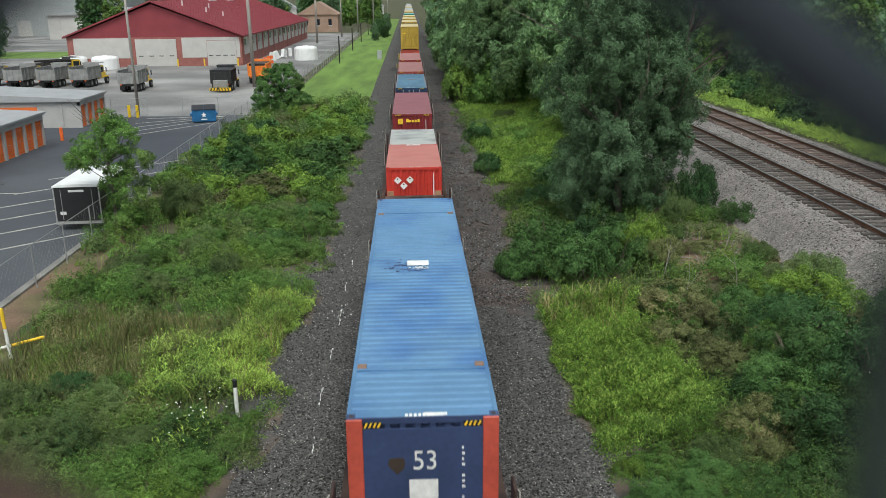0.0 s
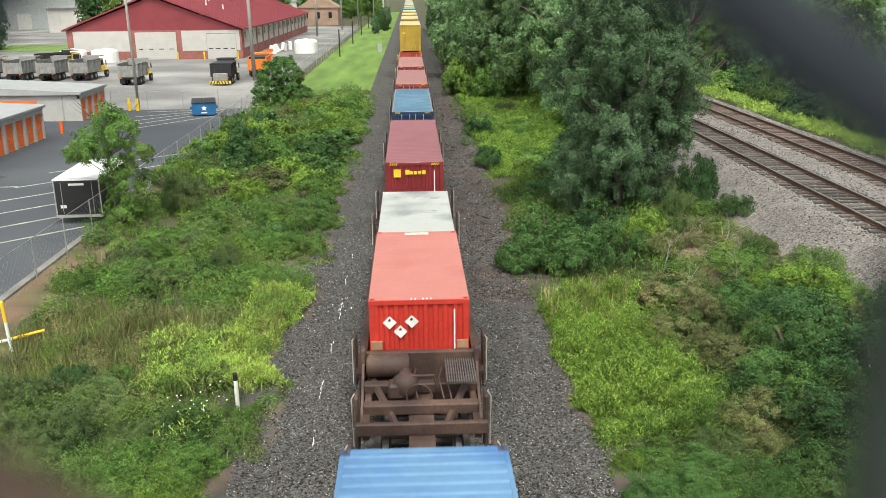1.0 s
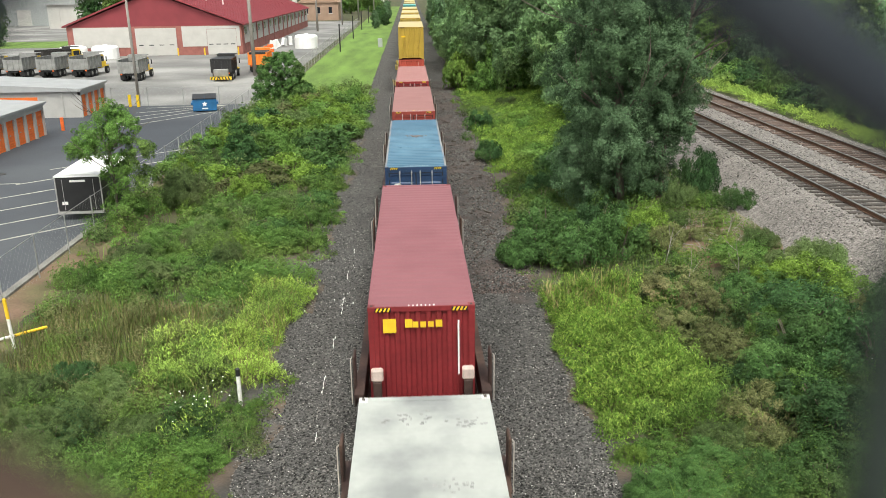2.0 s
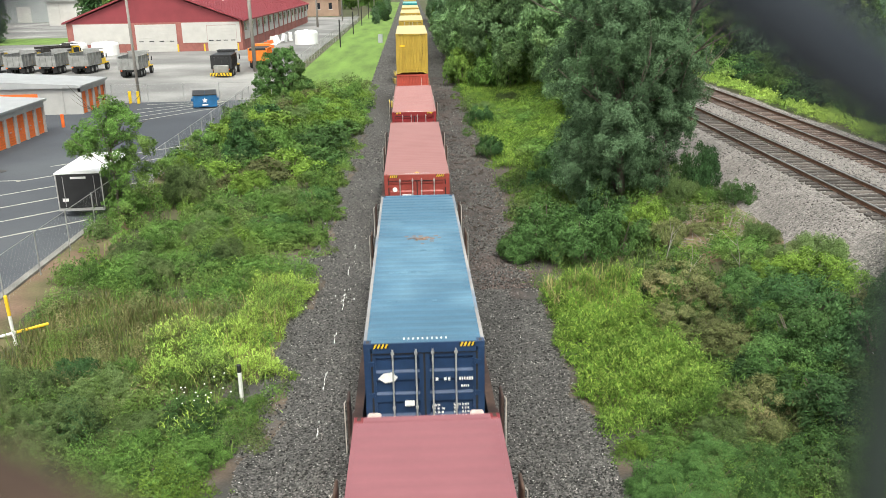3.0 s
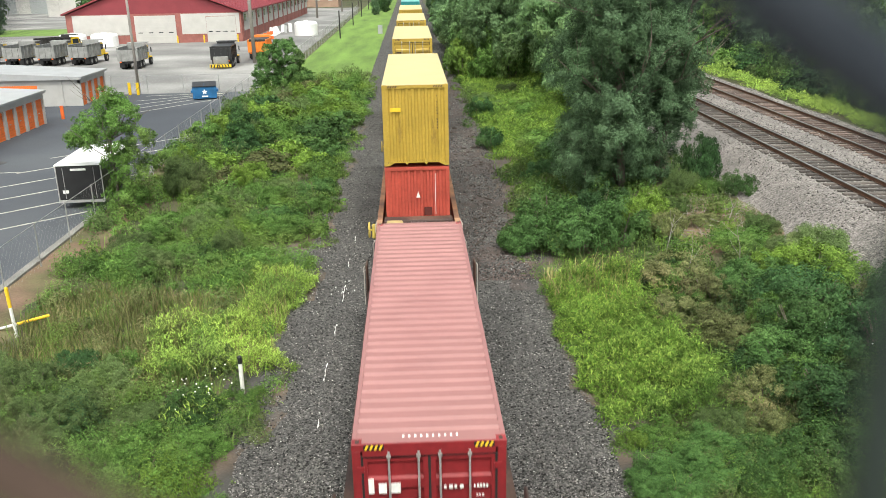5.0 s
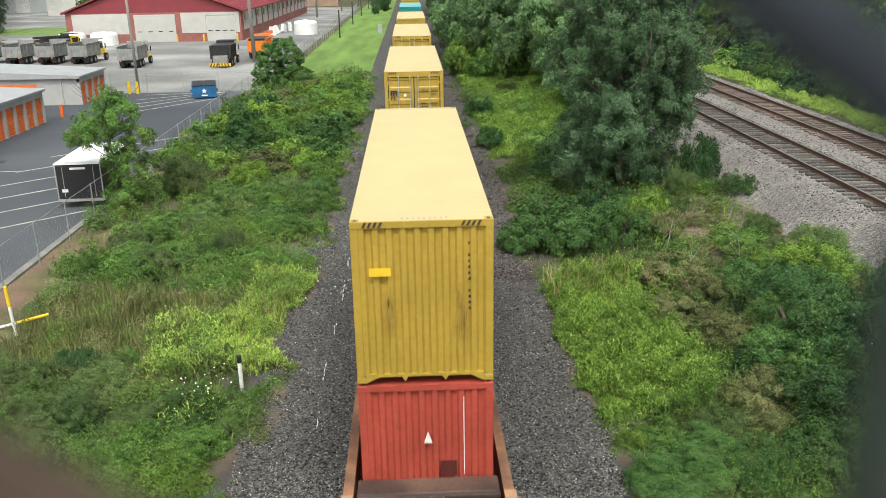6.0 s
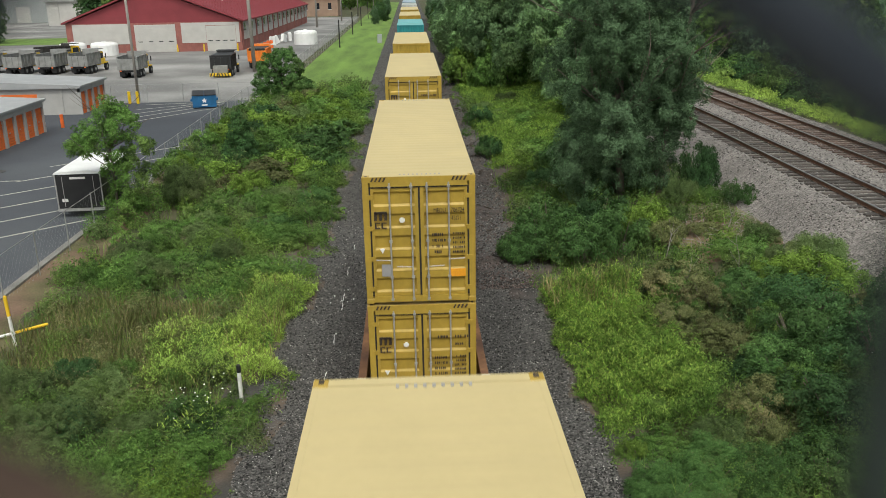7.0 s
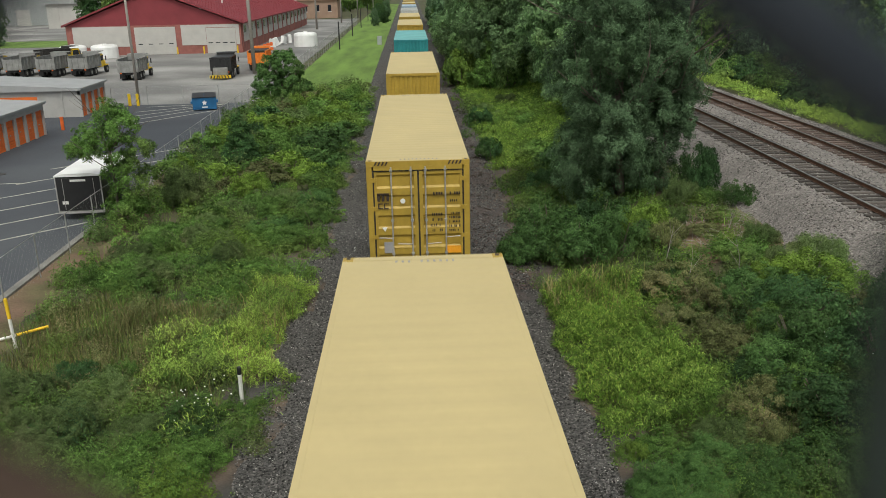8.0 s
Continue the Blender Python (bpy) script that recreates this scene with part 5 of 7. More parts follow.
def dump_truck(m, bed_mat, cab_mat, name, load=None, board=False):
    t = thing("dump_truck", name, "truck", m @ Matrix.Scale(0.92, 4), group="trucks in the yard")
    part("chassis", boxed(-0.45, 0.45, 0.2, 6.9, 0.75, 1.0), M["black"], t)
    k = bmesh.new()
    # open bed: floor, sides, tailgate, headboard with sloping side ribs
    box(k, -1.2, 1.2, 0, 4.3, 1.05, 1.2)
    for sx in (-1, 1):
        box(k, min(sx * 1.2, sx * 1.12), max(sx * 1.2, sx * 1.12), 0, 4.3, 1.2, 2.6)
        for y in (0.0, 0.85, 1.7, 2.55, 3.4, 4.18):
            box(k, min(sx * 1.2, sx * 1.29), max(sx * 1.2, sx * 1.29), y, y + 0.12, 1.05, 2.6)
        box(k, min(sx * 1.1, sx * 1.3), max(sx * 1.1, sx * 1.3), 0, 4.3, 2.6, 2.7)
    box(k, -1.12, 1.12, 0.0, 0.08, 1.2, 2.45)
    box(k, -1.12, 1.12, 4.2, 4.3, 1.2, 3.0)
    box(k, -1.2, 1.2, 4.3, 5.75, 2.92, 3.0)
    tagged(part("dump_bed", k, bed_mat, t), kind="stuff")
    for x in (-0.8, 0.0, 0.8):
        part("tailgate_rib", boxed(x - 0.06, x + 0.06, -0.07, -0.002, 1.2, 2.45), bed_mat, t)
    part("load_cover", boxed(-1.1, 1.1, 0.1, 4.18, 2.0, 2.22 if not load else 2.75, bevel=0.05), M["black"], t, "black load cover")
    cab = part("cab", boxed(-1.05, 1.05, 4.6, 5.9, 0.85, 2.6, bevel=0.12), cab_mat, t)
    part("windscreen", boxed(-0.95, 0.95, 5.86, 5.92, 1.75, 2.45), M["glass_dark"], cab)
    part("rear_window", boxed(-0.6, 0.6, 4.58, 4.63, 1.9, 2.4), M["glass_dark"], cab)
    for sx in (-1, 1):
        part("side_window", boxed(sx * 1.05 - 0.012, sx * 1.05 + 0.012, 4.75, 5.7, 1.7, 2.4), M["glass_dark"], cab)
        part("mirror", boxed(sx * 1.38 - 0.06, sx * 1.38 + 0.06, 5.7, 5.8, 1.7, 2.3), M["black"], cab)
        part("front_fender", boxed(sx * 0.98 - 0.2, sx * 0.98 + 0.2, 6.0, 6.95, 0.95, 1.12, bevel=0.05), cab_mat, t)
    part("hood", boxed(-0.75, 0.75, 5.9, 7.1, 0.9, 1.7, bevel=0.15), cab_mat, t)
    for y, xs in ((1.3, (-1.05, -0.72, 0.72, 1.05)), (2.6, (-1.05, -0.72, 0.72, 1.05)), (6.45, (-1.02, 1.02))):
        for x in xs:
            k = bmesh.new()
            tube(k, [(x - 0.14, y, 0.52), (x + 0.14, y, 0.52)], 0.52, 16)
            wh = part("wheel", k, M["rubber"], t)
            k = bmesh.new()
            tube(k, [(x - 0.15, y, 0.52), (x + 0.15, y, 0.52)], 0.24, 12)
            part("rim", k, M["dump_grey"], wh)
    for sx in (-1, 1):
        part("tail_light", boxed(sx * 0.9 - 0.1, sx * 0.9 + 0.1, -0.04, 0.0, 0.88, 1.02), M["cone"], t, "red tail light")
        part("mud_flap", boxed(sx * 0.9 - 0.3, sx * 0.9 + 0.3, 0.4, 0.43, 0.25, 1.0), M["black"], t)
    if board:
        part("spreader", boxed(-0.9, 0.9, -0.5, -0.08, 0.6, 1.5, bevel=0.05), M["dump_grey"], t, "grey salt spreader")
        part("warning_board", boxed(-1.3, 1.3, -0.9, -0.7, 0.25, 0.62), M["cab_yellow"], t, "yellow board with black chevrons")
        for i in range(7):
            k = bmesh.new()
            x = -1.25 + i * 0.37
            s = 0.14 if i < 3 else -0.14
            prism(k, [(x, 0.25), (x + 0.16, 0.25), (x + 0.16 + s, 0.62), (x + s, 0.62)], -0.91, -0.902)
            part("chevron", k, M["black"], t)
    return t


ZY = ZL + 0.04
dump_truck(pose(-32.55, 100.8, ZY, 0, 0, 1), M["dump_grey"], M["cab_yellow"], "grey steel dump truck with a yellow cab")
for i, x in enumerate((-40.3, -44.3, -48.3, -52.5)):
    dump_truck(pose(x, 106.6 + 0.2 * i, ZY, 0, 0, -4), M["dump_grey"], M["cab_yellow"], "grey dump truck with a yellow cab parked in a row")
dump_truck(pose(-21.75, 99.9, ZY, 0, 0, 2), M["black"], M["cab_yellow"], "black-bodied truck with a chevron board and yellow cab", True, True)
dump_truck(pose(-19.1, 108.8, ZY, 0, 0, 0), M["cab_orange"], M["cab_orange"], "orange works truck parked by the pole", True)
for i, x in enumerate((-50.0,)):
    dump_truck(pose(x, 119.0, ZY, 0, 0, -40), M["steel_dark"], M["cab_yellow"], "dark dump truck standing behind the row")


def tank(x, y, r, h, name):
    t = thing("storage_tank", name, "tank", pose(x, y, ZY), group="white tanks")
    k = bmesh.new()
    tube(k, [(0, 0, 0), (0, 0, h * 0.8), (0, 0, h * 0.93), (0, 0, h)], [r, r, r * 0.93, r * 0.72], 18)
    part("shell", k, M["tank_white"], t)
    k = bmesh.new()
    tube(k, [(0, 0, h), (0, 0, h + 0.15)], r * 0.18, 12)
    part("hatch", k, M["tank_white"], t)


tank(-51.8, 136.0, 2.0, 1.95, "white plastic tank standing before the brick wall")
tank(-47.0, 136.0, 2.0, 1.95, "white plastic tank standing before the brick wall")
tank(-17.9, 151.0, 2.0, 2.3, "large white tank beside the fence")


def pole(x, y, h, r, name, lean=0.0, arms=False):
    t = thing("utility_pole", name, "pole", pose(x, y, ZL, 0, lean, 0), group="poles")
    k = bmesh.new()
    tube(k, [(0, 0, -0.2), (0, 0, h * 0.5), (0, 0, h)], [r, r * 0.88, r * 0.7], 12)
    part("shaft", k, M["pole_wood"], t, "", True)
    if arms:
        part("crossarm", boxed(-1.2, 1.2, -0.06, 0.06, h - 0.9, h - 0.76), M["pole_wood"], t)
        for x in (-1.1, -0.6, 0.6, 1.1):
            k = bmesh.new()
            tube(k, [(x, 0, h - 0.76), (x, 0, h - 0.6)], 0.05, 6)
            part("insulator", k, M["galv"], t)


pole(-25.4, 80.6, 12.5, 0.14, "weathered grey lighting pole at the lot edge", -0.6)
pole(-18.9, 105.3, 14.0, 0.24, "thick weathered wooden utility pole", -0.8, True)
pole(-21.5, 205.0, 13.0, 0.25, "weathered wooden utility pole", 0, True)
for x, y, h in ((-18.0, 235.0, 13.0), (-15.5, 268.0, 13.0), (-12.0, 300.0, 13.0), (-8.0, 340.0, 13.0)):
    pole(x, y, h, 0.2, "distant weathered wooden utility pole", 0, True)
for y in (141.5, 175.5, 208.0, 245.0):
    k = bmesh.new()
    tube(k, [(-11.4, y, ZL), (-11.4, y, ZL + 4.4)], 0.10, 8)
    solid("line_post", k, M["black"], "dark slim post standing on the lawn", "post", "posts on the lawn")
k = thing("utility_cabinet", "small pale green utility cabinet on the lawn", "cabinet", pose(-5.25, 151.0, -0.35))
part("body", boxed(-0.4, 0.4, -0.3, 0.3, 0, 1.5, bevel=0.06), M["far_grey"], k)
part("door", boxed(-0.32, 0.32, -0.33, -0.302, 0.1, 1.3), M["far_grey"], k)
for i, (x, y) in enumerate(((-25.8, 79.2), (-25.0, 79.0))):
    k = bmesh.new()
    tube(k, [(x, y, ZY - 0.05), (x, y, ZY + 1.1)], 0.14, 10)
    solid("bollard", k, M["cab_yellow"], "yellow steel guard bollard beside the pole", "bollard", "bollards")
for i, (x, y) in enumerate(((-23.6, 150), (-23.2, 153), (-22.6, 157), (-22.0, 161))):
    r = thing("barrier", "white plastic road barrier stacked by the wall", "barrier", pose(x, y, ZY + 0.05, 0, (8, -20, 14, -9)[i], 35 * i) @ Matrix.Scale(0.8, 4), group="barriers by the wall")
    k = bmesh.new()
    prism(k, [(-0.9, 0), (0.9, 0), (0.7, 0.5), (0.6, 1.7), (-0.6, 1.7), (-0.7, 0.5)], -0.35, 0.35)
    part("body", k, M["tank_white"], r)
for i in range(5):
    x, y = -23.4 + 0.35 * (i % 3), 141.5 + 1.1 * i
    c = thing("traffic_cone", "orange and white traffic barrel by the wall", "traffic barrel", pose(x, y, ZY), group="traffic barrels")
    k = bmesh.new()
    tube(k, [(0, 0, 0), (0, 0, 1.1)], [0.32, 0.25], 12)
    part("barrel", k, M["cone"], c)
    k = bmesh.new()
    tube(k, [(0, 0, 0.5), (0, 0, 0.75)], [0.302, 0.288], 12)
    part("band", k, M["sign_white"], c)
for i in range(4):
    j = thing("pallet_stack", "stack of grey wooden pallets and scrap in the yard", "pallet stack", pose(-20.5 + 1.3 * (i % 2), 128 + 2.2 * i, ZY, 0, 0, 17 * i), group="yard scrap")
    for q in range(3 + i % 2):
        part("pallet", boxed(-0.6, 0.6, -0.5, 0.5, q * 0.2, q * 0.2 + 0.14), M["pole_wood"], j)


def wire_fence(name, pts, h, gap, wires, mat):
    """Chain-link fence: posts, top rail and thin upright wires along a line."""
    t = thing("chain_link_fence", name, "fence", kind="structure")
    for (xa, ya), (xb, yb) in zip(pts, pts[1:]):
        ln = math.hypot(xb - xa, yb - ya)
        n = max(1, round(ln / gap))
        for i in range(n):
            f = i / n
            x, y = xa + (xb - xa) * f, ya + (yb - ya) * f
            k = bmesh.new()
            tube(k, [(x, y, ZL - 0.2), (x, y, ZL + h + 0.05)], 0.028, 6)
            part("fence_post", k, mat, t)
        k = bmesh.new()
        tube(k, [(xa, ya, ZL + h), (xb, yb, ZL + h)], 0.016, 5)
        part("top_rail", k, mat, t)
        k = bmesh.new()
        m = int(ln / wires)
        ux, uy = (xb - xa) / ln, (yb - ya) / ln
        for i in range(m):
            for sgn in (-1, 1):
                a, e = i * wires, i * wires + sgn * h
                if 0 <= e <= ln:
                    tube(k, [(xa + ux * a, ya + uy * a, ZL + 0.02), (xa + ux * e, ya + uy * e, ZL + h)], 0.0014, 3, False)
        tagged(part("mesh_wire", k, mat, t), kind="stuff")


wire_fence("galvanised chain-link fence along the lot kerb", [(-14.35, 22), (-14.45, 79.3)], 1.7, 3.0, 0.35, M["galv"])
wire_fence("galvanised chain-link fence between lot and yard", [(-27.5, 79.5), (-14.5, 79.5)], 1.7, 3.2, 0.35, M["galv"])
wire_fence("galvanised chain-link fence along the lawn", [(-13.4, 82), (-13.4, 230)], 2.0, 3.5, 0.4, M["galv"])


# distant buildings and houses
def big_shed(x0, x1, y0, y1, h, wall, roof, name):
    t = thing("warehouse", name, "warehouse")
    part("wall", boxed(x0, x1, y0, y1, ZL, h), wall, t)
    k = bmesh.new()
    prism(k, [(x0 - 0.6, h), (x1 + 0.6, h), (x1 + 0.6, h + 0.25), ((x0 + x1) / 2, h + 1.8), (x0 - 0.6, h + 0.25)], y0 - 0.6, y1 + 0.6)
    part("roof", k, roof, t)
    for i in range(6):
        x = x0 + (i + 0.5) * (x1 - x0) / 6
        part("wall_rib", boxed(x - 0.12, x + 0.12, y0 - 0.15, y0 - 0.003, ZL, h), wall, t)
    for i in range(3):
        x = x0 + (i + 0.5) * (x1 - x0) / 3
        part("bay_door", boxed(x - 2, x + 2, y0 - 0.1, y0 - 0.004, ZL, ZL + 4.5), M["panel_white"], t)


big_shed(-190, -97, 262, 330, 15, M["far_grey"], M["metal_roof"], "tall grey clad warehouse beyond the yard")
big_shed(-96, -60, 238, 300, 6, M["panel_white"], M["metal_roof"], "low pale shed with a white metal roof")


def house(x, y, w, d, h, wall, roof, name):
    t = thing("house", name, "house", pose(x, y, ZL))
    part("wall", boxed(-w / 2, w / 2, 0, d, 0, h), wall, t)
    k = bmesh.new()
    prism(k, [(-w / 2 - 0.4, h), (w / 2 + 0.4, h), (0, h + w * 0.32)], -0.4, d + 0.4)
    part("roof", k, roof, t)
    for q in (-0.3, 0.0, 0.3):
        wd = part("window", boxed(q * w - 0.5, q * w + 0.5, -0.06, -0.004, h * 0.4, h * 0.75), M["glass_dark"], t)
        part("window_sill", boxed(q * w - 0.6, q * w + 0.6, -0.12, -0.062, h * 0.35, h * 0.39), M["panel_white"], wd)


house(-27.5, 268, 12, 12, 5.2, M["far_tan"], M["far_tan"], "tan brick workshop with a flat brown roof")
house(-17, 420, 10, 10, 6, M["panel_white"], M["far_grey"], "white distant house beside the line")
house(-34, 440, 11, 10, 6, M["panel_white"], M["far_grey"], "white distant house among trees")
house(-60, 420, 14, 10, 5, M["panel_white"], M["metal_roof"], "pale distant building among trees")


# markers beside the track
def marker(x, y, z, h, name, low, top, share, tilt=(0, 0), r=0.055):
    t = thing("marker_post", name, "marker post", pose(x, y, z, *tilt))
    k = bmesh.new()
    tube(k, [(0, 0, -0.3), (0, 0, h * (1 - share))], r, 10)
    part("shaft", k, low, t)
    k = bmesh.new()
    tube(k, [(0, 0, h * (1 - share) + 0.001), (0, 0, h - 0.03), (0, 0, h)], [r + 0.004, r + 0.004, r * 0.5], 10)
    part("cap", k, top, t)


marker(-4.81, 20.4, -0.42, 1.12, "white marker post with a black cap among weeds", M["sign_white"], M["black"], 0.2)
marker(-12.47, 24.5, -0.35, 1.66, "white and yellow pipeline marker post", M["sign_white"], M["mark_yellow"], 0.4, (0, -2), 0.05)
marker(-13.6, 24.9, -0.32, 2.1, "white and yellow marker post leaning almost flat", M["sign_white"], M["mark_yellow"], 0.5, (0, 76), 0.045)


# ---- plants ----
def leaf_tips(p, out, size, rng, lift=0.25, aspect=0.55, loose=0.5):
    """Pointed leaves at the points p, facing roughly outwards."""
    n = len(p)
    nrm = out + rng.normal(0, loose, (n, 3)) + np.array([0, 0, lift])
    nrm /= np.linalg.norm(nrm, axis=1)[:, None] + 1e-9
    a = np.cross(nrm, rng.normal(0, 1, (n, 3)))
    a /= np.linalg.norm(a, axis=1)[:, None] + 1e-9
    c = np.cross(nrm, a)
    s = size[:, None]
    v = np.stack([p - a * s * 0.4 - c * s * aspect * 0.5, p - a * s * 0.4 + c * s * aspect * 0.5, p + a * s * 0.75 - nrm * s * 0.1], 1)
    return v.reshape(-1, 3), np.arange(n * 3).reshape(n, 3)


def leaf_mass(name, seed, blobs, leaf, mat, clump=0.3, cover=0.8, droop=0.9, under=-0.25, rough=0.16, aspect=0.55):
    """Leaves in many small clumps over the skin of lumpy rounded masses (x, y, z, rx, ry, rz)."""
    rng = np.random.default_rng(seed)
    pts, outs = [], []
    for cx, cy, cz, rx, ry, rz in blobs:
        area = 4 * math.pi * (((rx * ry) ** 1.6 + (rx * rz) ** 1.6 + (ry * rz) ** 1.6) / 3) ** 0.625
        n = int(area * 1.15 / (math.pi * clump * clump)) + 3
        d = rng.normal(0, 1, (n, 3))
        d /= np.linalg.norm(d, axis=1)[:, None]
        d = d[d[:, 2] > under]
        n = len(d)
        lump = 1 + rough * np.sin(4.1 * d[:, 0] + seed) * np.cos(3.3 * d[:, 1] + 2 * seed) + rough * 0.8 * np.sin(6.7 * d[:, 2] + 5 * d[:, 0] + seed)
        k = lump * rng.uniform(0.70, 1.05, n)
        c = np.array([cx, cy, cz]) + d * np.array([rx, ry, rz]) * k[:, None]
        r = clump * rng.uniform(0.6, 1.35, n)
        per = np.maximum((cover * 2 * math.pi * r * r / (leaf * leaf * aspect * 0.575)).astype(int), 4)
        i = np.repeat(np.arange(n), per)
        u = rng.normal(0, 1, (len(i), 3)) + 0.75 * d[i] + np.array([0, 0, 0.3])
        u /= np.linalg.norm(u, axis=1)[:, None]
        rr = r[i] * rng.uniform(0.25, 1.1, len(i)) ** 0.6
        pts.append(c[i] + u * rr[:, None] * np.array([1, 1, droop]))
        outs.append(u * 0.7 + d[i] * 0.5)
    p, o = np.concatenate(pts), np.concatenate(outs)
    keep = p[:, 2] > 0.02
    p, o = p[keep], o[keep]
    v, f = leaf_tips(p, o, leaf * rng.uniform(0.6, 1.4, len(p)), rng, 0.25, aspect)
    return from_arrays(name, v, f, mat)


def mound(seed, n=4, spread=0.55):
    """Blobs of a shrub about one metre in radius and one metre tall."""
    r = random.Random(seed)
    out = [(0, 0, 0.36, 0.72, 0.72, 0.52)]
    for i in range(n):
        a = 6.283 * (i + r.uniform(-0.3, 0.3)) / n
        q = r.uniform(0.8, 1.15) * spread
        s = r.uniform(0.34, 0.52)
        out.append((q * math.cos(a), q * math.sin(a), r.uniform(0.2, 0.46), s, s, s * r.uniform(0.8, 1.05)))
    return out


def stems(seed, h, spread, n, r):
    rng = random.Random(seed)
    k = bmesh.new()
    for i in range(n):
        a = rng.uniform(0, 6.28)
        x, y = math.cos(a) * spread, math.sin(a) * spread
        tube(k, [(x * 0.15, y * 0.15, -0.15), (x * 0.5, y * 0.5, h * 0.45), (x, y, h)], [r, r * 0.7, r * 0.3], 5)
    return mesh_of("stem", k, M["bark"])


STEM = stems(5, 0.75, 0.5, 7, 0.025)
LEAF_KINDS = {"weed": "leaf_weed", "deep": "leaf_deep", "bright": "leaf_bright", "grey": "leaf_grey", "dry": "leaf_dry", "fern": "leaf_fern", "shrub": "leaf_shrub"}
WORDS = {"weed": "mid-green leafy shrub growing among weeds", "deep": "dense dark green leafy shrub", "bright": "bright yellow-green leafy shrub",
         "grey": "grey-green feathery shrub among weeds", "dry": "brownish half-dry brush among green weeds", "fern": "soft blue-green feathery shrub beside the ballast",
         "shrub": "thick green shrub with small leaves", "cone": "dark green pointed young tree"}
SHRUBS = {}


def shrub_mesh(key, y, j):
    """Shared crowns, with finer leaves where the camera is nearer."""
    band = 0 if y < 26 else 1 if y < 44 else 2
    if (key, band, j) not in SHRUBS:
        leaf, clump, cover = ((0.044, 0.14, 0.44), (0.054, 0.16, 0.44), (0.110, 0.22, 0.48))[band]
        if key in ("grey", "fern"):
            SHRUBS[key, band, j] = leaf_mass("crown", 500 + 10 * j + band, mound(60 + j, 6, 0.5), leaf * 0.95, M[LEAF_KINDS[key]], clump * 0.8, cover, 1.3, aspect=0.30)
        else:
            SHRUBS[key, band, j] = leaf_mass("crown", 520 + 10 * j + band, mound(40 + j), leaf, M[LEAF_KINDS[key]], clump, cover, 0.9)
    return SHRUBS[key, band, j]


CONE = [leaf_mass("crown", 77 + j, [(0.05 * math.cos(2.4 * q), 0.05 * math.sin(2.4 * q), 0.22 + 0.19 * q, 0.80 - 0.075 * q, 0.80 - 0.075 * q, 0.30) for q in range(9)], 0.06, M["leaf_deep"], 0.15, 0.5, 0.8) for j in range(2)]


def bush(x, y, r, h, key, rng, sink=0.08):
    z = float(level(x, y)) - sink
    j = rng.randrange(3)
    t = thing("bush" if key != "cone" else "young_tree", WORDS[key], "bush" if key != "cone" else "tree",
              Matrix.Translation((x, y, z)) @ Matrix.Rotation(rng.uniform(0, 6.28), 4, "Z") @ Matrix.Diagonal((r, r * rng.uniform(0.85, 1.15), h if key != "cone" else h / 2, 1)),
              group=WORDS[key] + " group")
    part("crown", CONE[j % 2] if key == "cone" else shrub_mesh(key, y, j), None, t)
    part("stem", STEM, None, t)


rb = random.Random(21)
# west strip: single shrubs that stand out
for x, y, r, h, key in ((-10.4, 50.8, 1.5, 3.3, "cone"), (-6.0, 55.0, 2.0, 1.7, "shrub"), (-5.4, 49.0, 1.6, 1.4, "shrub"), (-8.3, 46.5, 1.7, 1.2, "dry"), (-7.2, 49.5, 1.4, 1.1, "dry"),
                        (-11.3, 41.5, 1.5, 2.2, "grey"), (-5.0, 40.7, 1.3, 1.2, "shrub"), (-6.3, 36.0, 1.4, 1.1, "shrub"), (-5.0, 34.4, 1.3, 1.0, "weed"), (-4.7, 38.0, 1.1, 1.0, "weed"),
                        (-9.5, 60.5, 2.1, 1.8, "bright"), (-6.2, 64.5, 1.8, 1.5, "weed"), (-8.0, 71.0, 2.0, 1.5, "weed"), (-11.6, 66.0, 1.8, 1.6, "deep"),
                        (-12.5, 58.0, 1.6, 1.7, "bright"), (-13.6, 55.0, 1.4, 1.5, "weed"), (-13.0, 47.0, 1.3, 1.6, "weed"), 
                        (-9.0, 76.0, 1.8, 1.4, "dry"), (-6.6, 76.4, 1.7, 1.2, "weed"), (-5.0, 79.0, 1.2, 1.0, "bright"), (-7.8, 73.4, 1.9, 1.6, "bright"), (-5.2, 70.0, 1.5, 1.3, "weed"), (-10.4, 70.6, 1.9, 1.3, "dry"), (-9.8, 66.0, 1.6, 1.2, "dry"),
                        (-9.6, 44.0, 1.3, 1.0, "dry"), (-5.0, 44.6, 1.3, 1.2, "weed"), (-5.3, 59.6, 1.5, 1.3, "shrub"), (-10.6, 17.9, 1.3, 1.1, "weed"), (-9.0, 18.6, 1.2, 1.1, "grey"), (-10.4, 20.4, 1.2, 1.2, "grey"), (-8.4, 20.3, 1.1, 1.0, "grey"), (-12.0, 20.6, 1.3, 1.2, "grey"), (-5.7, 19.0, 0.9, 0.95, "shrub"), (-4.6, 18.6, 0.6, 0.6, "weed"), (-5.0, 19.9, 0.5, 0.42, "weed"), (-4.5, 20.1, 0.45, 0.36, "weed"), (-4.5, 19.4, 0.4, 0.4, "shrub"), (-5.3, 17.3, 0.9, 0.8, "weed"), (-6.4, 16.3, 1.0, 0.8, "weed")):
    bush(x, y, r, h, key, rb)
for i in range(40):
    y = rb.uniform(42, 80)
    bush(rb.uniform(-13.3, -4.9), y, rb.uniform(0.8, 1.5), rb.uniform(0.9, 1.7), rb.choice(("weed", "weed", "grey", "bright", "bright", "deep")), rb)
